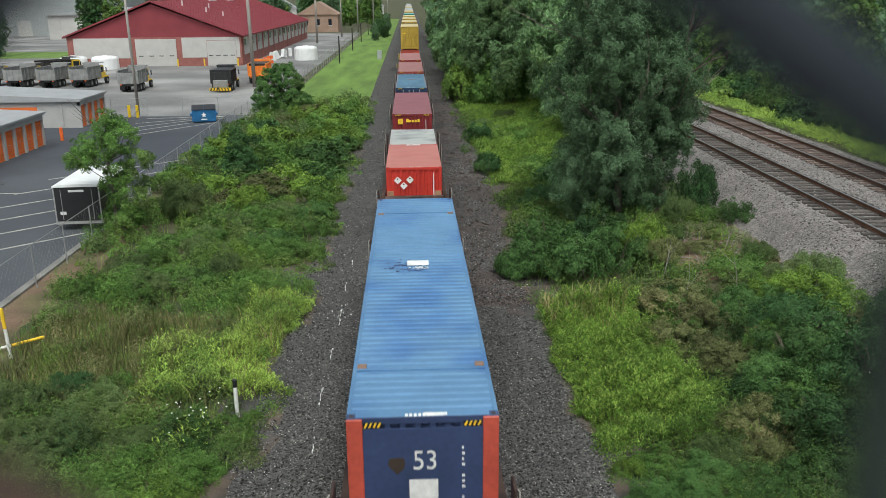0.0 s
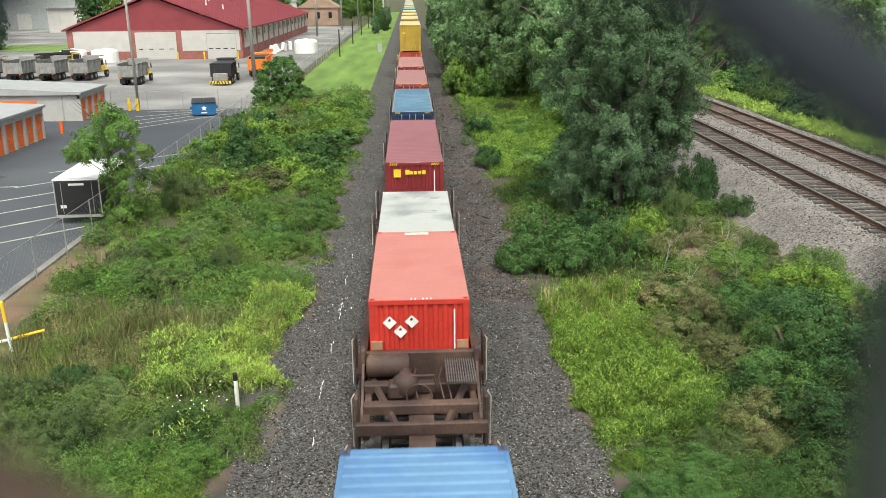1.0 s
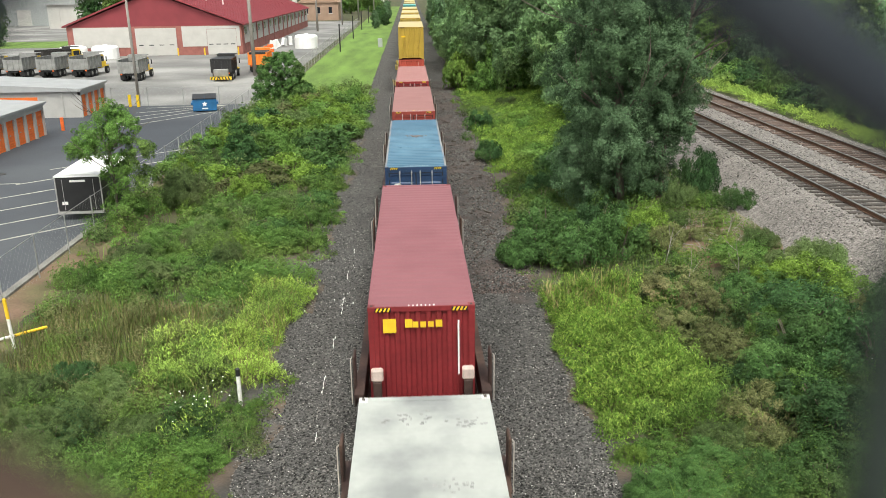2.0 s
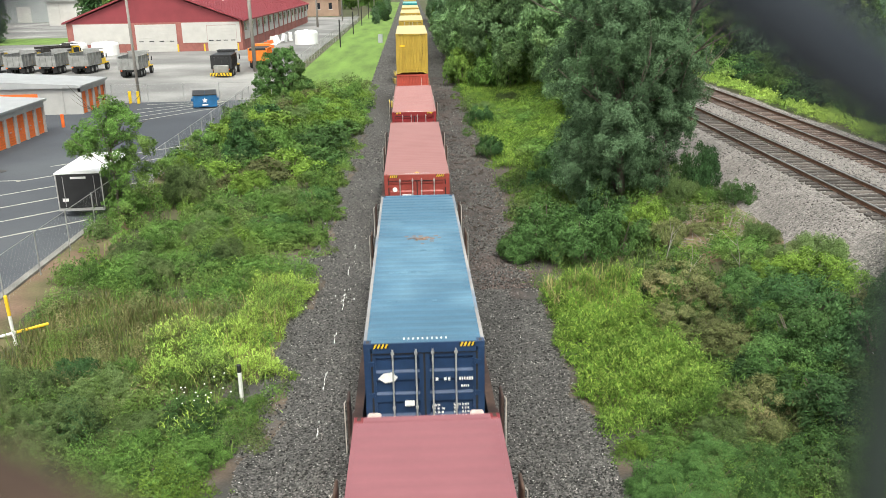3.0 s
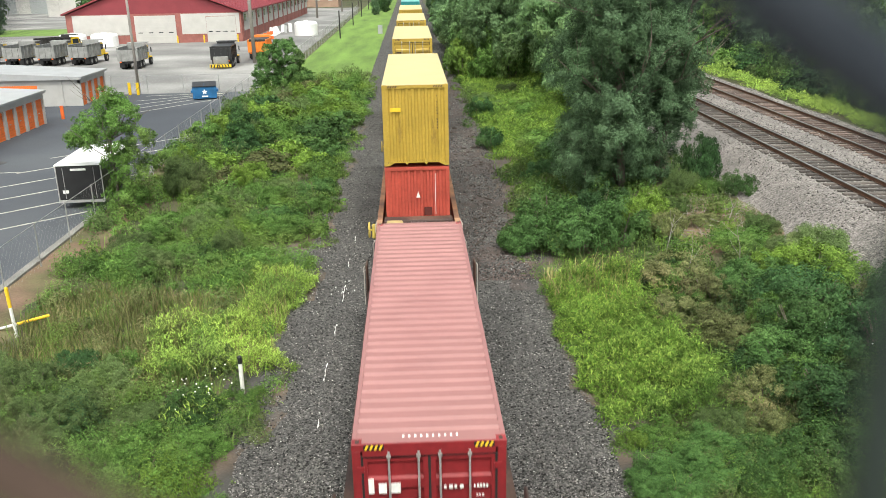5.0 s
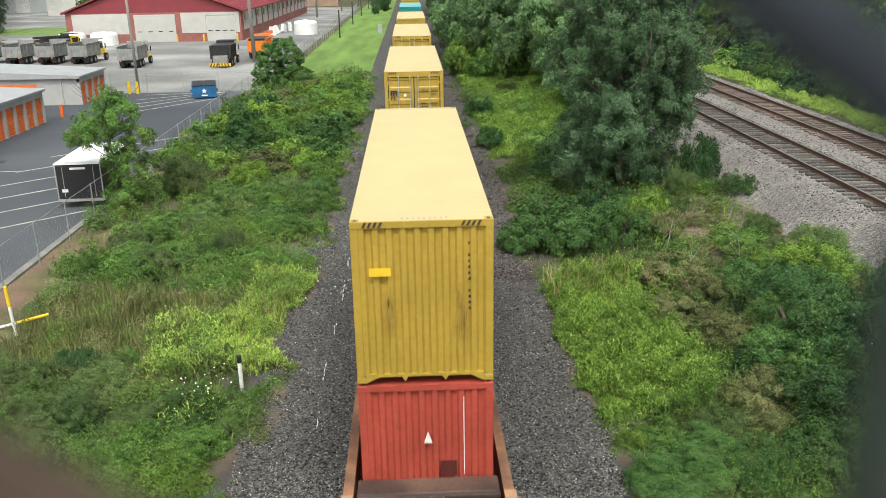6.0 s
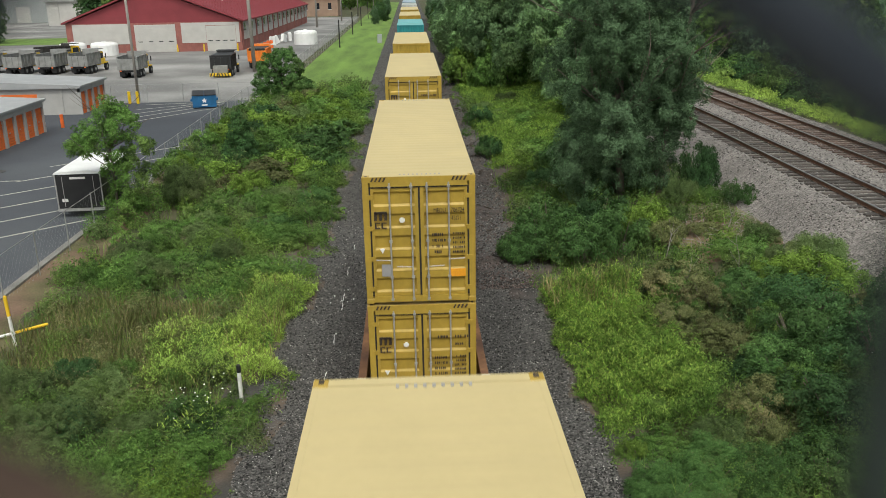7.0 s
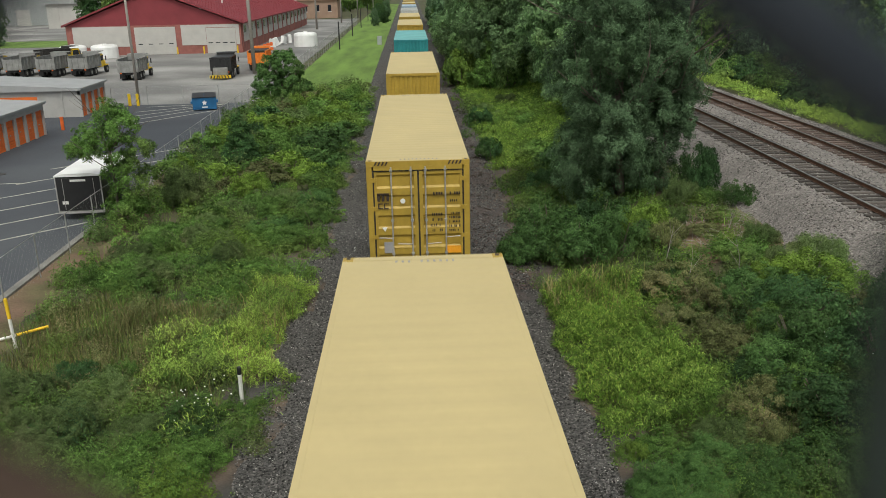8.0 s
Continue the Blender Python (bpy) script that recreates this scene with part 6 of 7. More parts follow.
for i in range(30):
    y = rb.uniform(28, 42)
    bush(rb.uniform(-12.5, -5.2), y, rb.uniform(0.7, 1.2), rb.uniform(0.7, 1.15), rb.choice(("weed", "weed", "weed", "grey", "grey")), rb)
for i in range(16):
    y = rb.uniform(16, 22)
    bush(rb.uniform(-11.4, -5.4), y, rb.uniform(0.4, 0.8), rb.uniform(0.6, 1.0), rb.choice(("weed", "weed", "deep", "grey")), rb)
# east strip
for x, y, r, h, key in ((4.6, 31.8, 1.5, 1.9, "shrub"), (6.2, 31.3, 1.6, 2.0, "shrub"), (7.9, 31.6, 1.6, 2.1, "shrub"), (9.0, 32.2, 1.1, 1.9, "bright"), (9.6, 31.2, 0.9, 1.3, "dry"), (5.4, 33.4, 1.7, 2.2, "shrub"), (7.4, 33.6, 1.7, 2.3, "deep"), (3.9, 31.2, 0.9, 1.1, "shrub"),
                        (12.6, 36.8, 1.15, 2.5, "deep"), (12.5, 36.4, 0.8, 1.9, "deep"), (13.5, 34.2, 0.9, 1.2, "shrub"), (12.4, 35.0, 0.7, 0.9, "weed"), (11.6, 35.6, 0.9, 1.3, "grey"),
                        (9.3, 19.6, 1.4, 1.3, "shrub"), (11.0, 22.4, 1.7, 1.6, "deep"), (10.2, 20.6, 1.5, 1.5, "shrub"), (11.8, 19.6, 1.8, 1.7, "deep"), (9.6, 17.4, 1.5, 1.3, "deep"), (12.6, 17.6, 1.7, 1.8, "deep"),
                        (12.2, 24.4, 1.5, 1.5, "bright"), (11.4, 25.4, 1.0, 1.1, "bright"), (10.4, 24.6, 1.4, 1.3, "shrub"), (13.2, 26.4, 1.1, 1.2, "grey"), (8.6, 26.6, 1.5, 1.3, "dry"), (9.2, 24.6, 1.2, 1.1, "dry"), (7.9, 24.2, 1.1, 0.9, "dry"), (8.7, 21.6, 1.0, 1.0, "dry"), (8.3, 18.4, 1.0, 1.0, "dry"), (7.9, 17.0, 0.7, 0.8, "dry"),
                        (6.2, 15.9, 1.1, 0.95, "fern"), (5.0, 15.2, 1.0, 0.8, "fern"), (7.2, 15.6, 1.1, 1.0, "fern"), (6.9, 17.3, 0.9, 0.8, "grey"), (4.75, 17.0, 0.5, 0.6, "bright"), (5.5, 17.3, 0.7, 0.6, "weed"), (8.6, 15.6, 1.3, 1.1, "shrub"), (10.6, 15.8, 1.5, 1.4, "deep"), (11.4, 28.0, 1.1, 0.9, "weed"), (12.6, 29.4, 0.8, 0.8, "grey"), (11.2, 31.4, 0.8, 0.6, "dry"), (12.3, 32.6, 0.7, 0.5, "dry"), (10.6, 33.6, 0.7, 0.8, "grey"),
                        (4.6, 51.0, 0.9, 1.5, "deep"), (4.9, 63.0, 1.2, 1.6, "deep"), (5.0, 88.0, 2.2, 3.6, "bright"), (6.6, 92.0, 2.4, 4.4, "weed"), (5.6, 97.0, 2.2, 4.0, "shrub"), (7.4, 84.0, 2.2, 3.0, "weed"), (9.4, 82.0, 2.4, 3.4, "shrub"), (11.4, 80.0, 2.3, 3.4, "weed"), (8.4, 88.0, 2.4, 4.4, "weed"), (10.4, 87.0, 2.4, 4.6, "shrub"), (12.8, 84.0, 2.4, 4.6, "weed"),
                        (13.2, 20.6, 1.6, 2.3, "deep"), (13.6, 17.4, 1.7, 2.5, "deep"), (8.0, 45.0, 1.6, 1.8, "deep"), (6.8, 42.6, 1.3, 1.4, "deep"), (6.0, 39.6, 1.2, 1.3, "weed"), (7.5, 50.0, 1.5, 1.2, "weed")):
    bush(x, y, r, h, key, rb)
for i in range(24):
    y = rb.uniform(15.5, 28)
    x = rb.uniform(7.8, 13.4)
    bush(x, y, rb.uniform(0.5, 1.0), rb.uniform(0.7, 1.2), rb.choice(("weed", "weed", "deep", "grey", "dry")), rb)
for i in range(16):
    y = rb.uniform(36, 84)
    bush(rb.uniform(5.2, 13.0), y, rb.uniform(0.7, 1.4), rb.uniform(0.5, 1.0), rb.choice(("weed", "weed", "bright", "bright", "grey")), rb)
for i in range(44):
    y = 34 + 116 * rb.random() ** 1.6
    bush(rb.uniform(27.6, 32.0), y, rb.uniform(1.2, 2.4), rb.uniform(1.5, 3.0), rb.choice(("weed", "grey", "deep")), rb)


def limb(k, rng, p, d, length, r, depth):
    pts, rad = [Vector(p)], [r]
    for i in range(3):
        d = (d + Vector((rng.uniform(-0.25, 0.25), rng.uniform(-0.25, 0.25), rng.uniform(-0.05, 0.2)))).normalized()
        pts.append(pts[-1] + d * length / 3)
        rad.append(r * (1 - 0.26 * (i + 1)))
    tube(k, pts, rad, 6)
    if depth:
        for i in range(3):
            q = pts[rng.randrange(1, 4)]
            s = (d + Vector((rng.uniform(-1, 1), rng.uniform(-1, 1), rng.uniform(-0.2, 0.5)))).normalized()
            limb(k, rng, q, s, length * 0.6, r * 0.45, depth - 1)


def skeleton_mesh(seed, h, r, n, trunks=1):
    """Tapered trunks with limbs, height h."""
    rng = random.Random(seed)
    k = bmesh.new()
    for j in range(trunks):
        pts = [Vector((0.22 * j * math.cos(2.4 * j), 0.22 * j * math.sin(2.4 * j), -0.3))]
        drift = Vector((rng.uniform(-0.5, 0.5), rng.uniform(-0.5, 0.5), 0)) * (0.15 * h / 6 if j else 0)
        for i in range(6):
            pts.append(Vector((pts[-1].x + drift.x + rng.uniform(-0.12, 0.12) * h * 0.08, pts[-1].y + drift.y + rng.uniform(-0.12, 0.12) * h * 0.08, h * (i + 1) / 6)))
        tube(k, pts, [r * (1.15 - 0.16 * i) for i in range(7)], 9)
        for i in range(n // trunks):
            q = pts[rng.randrange(2, 6)]
            a = rng.uniform(0, 6.28)
            limb(k, rng, q, Vector((math.cos(a), math.sin(a), rng.uniform(0.3, 0.9))).normalized(), h * 0.32, r * 0.4, 1)
    return mesh_of("trunk", k, M["bark"], True)


def tree(x, y, label, crown_me, trunk_me, scale=(1, 1, 1), turn=0.0, group="", lean=0.0):
    t = thing("tree", label, "tree", Matrix.Translation((x, y, float(level(x, y)) - 0.1)) @ Matrix.Rotation(turn, 4, "Z") @ Matrix.Rotation(lean, 4, "Y") @ Matrix.Diagonal((*scale, 1)), group=group)
    part("trunk", trunk_me, None, t)
    part("crown", crown_me, None, t)


def crown_blobs(seed, n, rx, z0, z1, size, top=0.7):
    """Leafy masses scattered through a tall crown from z0 to z1, narrowing to the top."""
    r = random.Random(seed)
    out = []
    for i in range(n):
        f = (i + 0.5) / n
        a = 2.4 * i + r.uniform(-0.4, 0.4)
        w = rx * (1 - (1 - top) * f) * (0.72 if f < 0.12 else 1.0)
        q = w * r.uniform(0.35, 0.85)
        s = size * r.uniform(0.75, 1.25)
        out.append((q * math.cos(a), q * math.sin(a), z0 + (z1 - z0) * f, s, s, s * r.uniform(1.0, 1.5)))
    return out


# the tall tree by the bank and its neighbour
tree(9.6, 38.9, "tall dark grey-green tree with drooping branches and several stems",
     leaf_mass("crown", 301, crown_blobs(3, 36, 2.9, 1.0, 12.5, 1.1, 1.05), 0.088, M["leaf_tree"], 0.26, 0.50, 1.25, -0.6, 0.22), skeleton_mesh(301, 11.5, 0.17, 18, 3))
tree(10.9, 38.2, "slender pale-stemmed tree leaning beside the tall one",
     leaf_mass("crown", 305, crown_blobs(5, 9, 0.9, 2.6, 6.6, 0.65, 0.8), 0.088, M["leaf_tree"], 0.22, 0.50, 1.2, -0.6, 0.2), skeleton_mesh(307, 12.5, 0.13, 9), lean=0.17)
SKIRT = leaf_mass("crown", 309, crown_blobs(7, 9, 1.2, 0.5, 3.2, 0.75, 0.6), 0.085, M["leaf_tree"], 0.22, 0.55, 1.1, -0.4)
SKT = skeleton_mesh(309, 3.4, 0.07, 6)
for x, y, sz, q in ((7.9, 38.6, 1.0, 0.0), (8.6, 41.0, 1.3, 4.0)):
    tree(x, y, "dense grey-green sapling under the tall tree", SKIRT, SKT, (sz, sz, sz), q, "saplings under the tall tree")
tree(-13.6, 38.2, "young sparse-crowned roadside tree by the fence",
     leaf_mass("crown", 311, [(-0.7, 0.1, 4.1, 1.05, 1.1, 0.75), (0.5, 0, 4.7, 0.85, 0.9, 0.8), (0.1, -0.2, 5.3, 0.55, 0.6, 0.5), (-1.3, 0, 3.5, 0.6, 0.7, 0.5), (1.2, 0.1, 3.6, 0.6, 0.6, 0.55),
                              (0.3, 0, 3.0, 0.75, 0.8, 0.8), (0.5, 0, 1.9, 0.8, 0.8, 0.8), (0.3, 0, 0.9, 0.85, 0.9, 0.8), (1.3, 0.3, 2.4, 0.4, 0.4, 0.4)], 0.085, M["leaf_weed"], 0.22, 0.55, 1.0, -0.6, 0.2), skeleton_mesh(311, 5.4, 0.08, 12))

tree(-11.7, 78.2, "rounded clump of small trees overgrown with vines",
     leaf_mass("crown", 317, [(-1.2, 0, 1.5, 1.4, 1.4, 1.6), (-1.0, 0, 2.9, 1.2, 1.3, 1.3), (0.8, 0, 1.4, 1.5, 1.5, 1.5), (0.7, 0.3, 3.0, 1.2, 1.2, 1.4), (0.1, 0.2, 3.9, 0.9, 0.9, 0.8), (1.8, 0.2, 1.1, 1.0, 1.0, 1.3), (0.6, 0.4, 4.5, 0.45, 0.5, 0.5)], 0.12, M["leaf_shrub"], 0.26, 0.9, 0.9, -0.4), skeleton_mesh(317, 4.2, 0.09, 8, 3))


def far_crown(seed, leaf, mat, clump, cover):
    return leaf_mass("crown", seed, crown_blobs(seed, 14, 3.0, 0.8, 8.0, 1.7, 0.55), leaf, M[mat], clump, cover, 0.85, -0.3)


TONES = ("leaf_tree", "leaf_deep", "leaf_weed")
NEAR = [far_crown(360 + j, 0.20, ("leaf_wood_hazy", "leaf_wood_hazy")[j], 0.45, 0.62) for j in range(2)]
FAR = [far_crown(320 + j, 0.30, TONES[j], 0.5, 0.55) for j in range(3)]
LOW = [far_crown(340 + j, 0.55, TONES[j], 0.7, 0.55) for j in range(3)]
FTR = [skeleton_mesh(330 + j, 8.5, 0.2, 3) for j in range(2)]
rt = random.Random(31)
spots = [(rt.uniform(9.0, 12.8), 91 + 6.0 * i + rt.uniform(-2, 2)) for i in range(26)]
spots += [(rt.uniform(6.4, 8.5), 100 + 8.5 * i + rt.uniform(-2, 2)) for i in range(16)]
spots += [(13 + rt.uniform(-1, 0.5), 52 + 9 * i) for i in range(4)]
spots += [(rt.uniform(32, 44), 44 + 5.0 * i + rt.uniform(-2, 2)) for i in range(40)]
spots += [(rt.uniform(40, 70), 60 + 9.0 * i) for i in range(10)]
spots += [(rt.uniform(-30, -4.5) - 6, 300 + 12 * i) for i in range(14)] + [(rt.uniform(-11, -6), 215 + 14 * i) for i in range(10)]
spots += [(-78 + rt.uniform(-3, 3), 168), (-84, 172), (-68, 205), (-74, 210), (-62, 240), (-100, 215), (-112, 220), (-128, 225)]
spots += [(rt.uniform(-150, -30), rt.uniform(330, 460)) for i in range(24)] + [(rt.uniform(8, 120), rt.uniform(330, 460)) for i in range(14)]
for x, y in spots:
    s = rt.uniform(0.75, 1.3)
    if -12 < x < 0 and y < 350:
        s *= 0.4
    if x > 0.53 * y:
        continue
    tree(x, y, "full green broadleaf tree along the railway", NEAR[rt.randrange(2)] if y < 128 and x < 14 else (FAR if y < 120 else LOW)[rt.randrange(3)], FTR[rt.randrange(2)], (s, s, s * rt.uniform(0.9, 1.25)), rt.uniform(0, 6.28), "trees along the railway")


# weeds: a canopy of small leaves over the rough ground
def inside(v, a, b, soft):
    return smooth_step(a - soft, a, v) * smooth_step(b + soft, b, v)


def grassy(x, y):
    """Share of bright tall grass, 0 to 1."""
    xw = x + 0.5 * wobble(x, y, 1.3, 6.0)
    g = inside(xw, -5.7, -3.7, 0.3) * inside(y + 0.5 * wobble(x, y, 0.8), 21.8, 28.6, 0.8)
    g = g + 0.4 * inside(xw, -7.8, -5.9, 0.5) * inside(y, 21.5, 24.6, 1.0)
    g = g + inside(xw, 4.3, 7.2, 0.35) * inside(y + 0.5 * wobble(x, y, 1.1), 18.4, 27.6, 0.8)
    g = g + inside(x, 4.9, 11.5, 0.8) * inside(y, 50, 84, 4)
    return np.clip(g + 0.2 * wobble(x, y, 1.3, 3.0), 0, 1)


def strawy(x, y):
    """Share of dry straw-coloured growth, 0 to 1."""
    return np.clip(inside(x + 0.7 * wobble(x, y, 1.6, 2.0), -12.0, -7.0, 0.8) * inside(y + 0.7 * wobble(x, y, 1.4, 5.0), 21.6, 27.0, 1.2)
                   + 0.5 * inside(x, -9.5, -6.0, 1.0) * inside(y, 43, 50, 2.0) + 0.25 * wobble(x, y, 1.5, 9.0), 0, 1)


def bare(x, y):
    """Bare brown ground near the bank, 0 to 1."""
    return inside(x + 0.5 * wobble(x, y, 1.4), 10.0, 13.4, 0.5) * inside(y + 0.6 * wobble(x, y, 1.7), 29.0, 35.5, 0.7)


sheet("dirt_patch", np.arange(9.4, 14.1, 0.3), np.arange(28, 37, 0.4), lambda x, y: level(x, y) + 0.05 - 0.25 * (1 - bare(x, y)) + 0.02 * wobble(x, y, 0.5), M["dirt"],
      "bare brown earth with dead twigs", "dirt")


def border(x, y):
    """How far out from the track the weeds begin."""
    west = 3.55 + 0.65 * inside(y, 22.6, 25.6, 1.2) + 0.75 * inside(y, 12, 16.8, 1.6) - 0.25 * smooth_step(38, 55, y)
    east = 3.95 + 0.3 * inside(y, 12, 18.5, 1.5) - 0.3 * inside(y, 29, 34, 1.5) - 0.35 * smooth_step(38, 50, y)
    return np.where(x < 0, west, east)


def earth_edge(x0, x1, name):
    def height(x, y):
        d = np.abs(x) - border(x, y) + 0.22 * wobble(x, y, 1.0, 8.0) + 0.12 * wobble(x, y, 0.35, 1.0)
        return -0.262 - 0.2 * smooth_step(0.12, -0.22, d + 0.3 * wobble(x, y, 2.3, 4.0)) - 0.13 * smooth_step(0.3, 0.9, d) + 0.008 * wobble(x, y, 0.3)
    sheet(name, np.arange(x0, x1, 0.15), list(np.arange(13, 60, 0.4)), height, M["verge"], "brown gritty earth at the ballast's edge", "earth")


sheet("meadow", np.arange(4.6, 12.2, 0.4), list(np.arange(47, 86, 0.8)), lambda x, y: level(x, y) + 0.08 - 0.3 * (1 - inside(x + 0.5 * wobble(x, y, 1.5), 5.2, 11.4, 0.5) * inside(y + wobble(x, y, 1.8), 50, 83, 2.0)) + 0.05 * wobble(x, y, 0.8), M["lawn"],
      "matted green grass of the clearing", "grass")
earth_edge(3.0, 5.4, "earth_edge_east")
earth_edge(-5.4, -3.0, "earth_edge_west")
sheet("brown_fines", np.arange(1.9, 4.6, 0.15), list(np.arange(26, 96, 0.5)), lambda x, y: -0.258 - 0.10 * smooth_step(0.25, -0.15, wobble(x, y, 1.3, 2.0) + 0.5 * wobble(x, y, 0.4, 6.0) + 0.25 * smooth_step(30, 45, y)) - 0.06 * smooth_step(3.9, 4.5, x) + 0.015 * wobble(x, y, 0.25, 3.0), M["fines"],
      "dark brown fines and cinders over the ballast", "ballast")
stones("brown_rubble", 5000, 1.9, 4.4, 28, 90, bed, 0.05, M["rubble"], "dark reddish-brown rubble on the ballast", 9)


def weeds(x0, x1, y0, y1, per, seed):
    """Many small leafy plants, each a lumpy dome of leaves."""
    rng = np.random.default_rng(seed)
    n = int((x1 - x0) * per)
    u = rng.random(n)
    e = 0.25
    y = (y0 ** -e + u * (y1 ** -e - y0 ** -e)) ** (-1 / e)
    x = rng.uniform(x0, x1, n)
    edge = np.abs(x) + 0.35 * wobble(x, y, 0.9) + 0.25 * wobble(x, y, 0.35, 2.0) - border(x, y)
    g, straw = grassy(x, y), strawy(x, y)
    keep = (edge > 0) & (rng.random(n) > 0.75 * g) & ((x > -12.0 - 0.18 * (y - 24) + 0.6 * wobble(x, y, 1.8)) | (y < 20)) & (x < 13.2 + 0.4 * wobble(x, y, 1.4)) & (rng.random(n) > 0.5 * bare(x, y))
    keep &= rng.random(n) > 0.3 * straw
    x, y, edge, g, straw = x[keep], y[keep], edge[keep], g[keep], straw[keep]
    near = smooth_step(-0.1, 1.0, edge) * (1 - 0.6 * smooth_step(11.8, 13.2, x)) * (1 - 0.45 * straw)
    r = (0.22 + 0.55 * rng.random(len(x)) ** 1.7) * (0.4 + 0.6 * near) * (1 + 0.25 * smooth_step(30, 80, y))
    h = (0.16 + r) * rng.uniform(0.9, 1.5, len(x)) * np.clip(1 + 0.3 * wobble(x, y, 2.2) + 0.5 * wobble(x, y, 0.9, 5.0), 0.3, 1.9) * (0.45 + 0.55 * near)
    kind = 0.7 * wobble(x, y, 2.4, 7.0) + 0.4 * wobble(x, y, 0.9, 1.0) + rng.normal(0, 0.34, len(x)) + 0.7 * g + 0.25
    kind = kind - 0.8 * inside(x, 8.6, 14, 0.8) * inside(y, 12, 25, 1.5) - 0.5 * inside(x, -13, -8.4, 0.8) * inside(y, 12, 20.5, 1.5)
    dry = straw + rng.normal(0, 0.25, len(x)) > 0.75
    groups = (("leaf_bright", (kind > 0.62) & ~dry, "bright yellow-green"), ("leaf_weed", (kind <= 0.62) & (kind > -0.1) & ~dry, "mid-green"),
              ("leaf_deep", (kind <= -0.55) & ~dry, "dark green"), ("leaf_grey", (kind <= -0.1) & (kind > -0.55) & ~dry, "grey-green"), ("leaf_dry", dry, "brownish dry"))
    for mat, sel, word in groups:
        xs, ys, rs, hs = x[sel], y[sel], r[sel], h[sel]
        size = 0.046 * (ys / 18) ** 0.8 * rng.uniform(0.8, 1.3, len(xs))
        count = np.clip((1.25 * rs * (rs + hs) / (size * size * 0.26)).astype(int), 16, 620)
        i = np.repeat(np.arange(len(xs)), count)
        d = rng.normal(0, 1, (len(i), 3))
        d[:, 2] = np.abs(d[:, 2]) * 0.9 + 0.05
        d /= np.linalg.norm(d, axis=1)[:, None]
        k = rng.uniform(0.4, 1.0, len(i)) ** 0.5 * (1 + 0.25 * np.sin(7 * d[:, 0] + i) * np.cos(6 * d[:, 1] + 2 * i))
        px, py = xs[i] + d[:, 0] * rs[i] * k, ys[i] + d[:, 1] * rs[i] * k
        pz = level(px, py) - 0.03 + d[:, 2] * hs[i] * k
        v, f = leaf_tips(np.stack([px, py, pz], -1), d, size[i] * rng.uniform(0.6, 1.5, len(i)), rng, 0.2, 0.42)
        tagged(new("weeds", from_arrays("weeds", v, f, M[mat])), word + " leafy weeds covering the rough ground", "weeds", kind="stuff")


weeds(-14.6, -3.2, 13.0, 92, 150, 51)
weeds(3.6, 13.6, 13.0, 105, 145, 52)


def strips(name, x, y, z, a, ahead, rise, w, mat, label, rng):
    """Bent two-piece blades: from (x, y, z) along the angle a, through a middle and a tip given as (out, up) pairs."""
    dx, dy = np.cos(a), np.sin(a)
    px, py = -np.sin(a + rng.normal(0, 0.5, len(x))), np.cos(a)

    def at(out, up, half):
        return [np.stack([x + dx * out + s * px * half, y + dy * out + s * py * half, z + up], -1) for s in (-1, 1)]

    b0, b1 = at(0 * w, 0 * w, w * 0.4)
    m0, m1 = at(ahead[0], rise[0], w * 0.5)
    t0 = at(ahead[1], rise[1], 0 * w)[0]
    v = np.stack([b0, b1, m1, m0, t0], 1).reshape(-1, 3)
    i = np.arange(len(x))[:, None] * 5
    f = np.concatenate([i + np.array([[0, 1, 2]]), i + np.array([[0, 2, 3]]), i + np.array([[3, 2, 4]])], 0)
    return tagged(new(name, from_arrays(name, v, f, mat)), label, "grass", kind="stuff")


def patch(x0, x1, y0, y1, n, seed, keep):
    rng = np.random.default_rng(seed)
    x, y = rng.uniform(x0, x1, n), rng.uniform(y0, y1, n)
    k = keep(x, y, rng)
    return x[k], y[k], rng


def in_grass(x, y, rng):
    return (rng.random(len(x)) < grassy(x, y)) & (np.abs(x) + 0.3 * wobble(x, y, 0.6) > border(x, y) + 0.1)


def tall(x0, x1, y0, y1, n, seed, hmax, wide, mat, label, keep=in_grass):
    """Upright stalks from the ground."""
    x, y, rng = patch(x0, x1, y0, y1, n, seed, keep)
    h = hmax * rng.uniform(0.45, 1.0, len(x)) * (0.8 + 0.35 * wobble(x, y, 1.1))
    lean = rng.uniform(0.1, 0.6, len(x)) * h
    strips("tall_grass", x, y, level(x, y), rng.uniform(0, 6.28, len(x)), (lean * 0.35, lean), (h * 0.62, h * 0.96), wide * rng.uniform(0.7, 1.4, len(x)), mat, label, rng)


def arching(x0, x1, y0, y1, n, seed, hmax, length, wide, mat, label, keep=in_grass):
    """Drooping grass leaves sprouting all over uneven tufts."""
    x, y, rng = patch(x0, x1, y0, y1, n, seed, keep)
    tuft = np.clip(0.8 + 0.6 * wobble(x, y, 0.42, 3.0) + 0.5 * wobble(x, y, 1.1), 0.2, 1.8)
    away = smooth_step(0.0, 0.9, np.abs(x) - border(x, y))
    z = level(x, y) + hmax * tuft * (0.35 + 0.65 * away) * rng.uniform(0.0, 1.0, len(x)) ** 0.45
    ln = length * rng.uniform(0.6, 1.3, len(x))
    strips("leafy_grass", x, y, z, rng.uniform(0, 6.28, len(x)), (ln * 0.4, ln * 0.9), (ln * rng.uniform(0.1, 0.5, len(x)), ln * rng.uniform(-0.25, 0.45, len(x))), wide * rng.uniform(0.7, 1.4, len(x)), mat, label, rng)


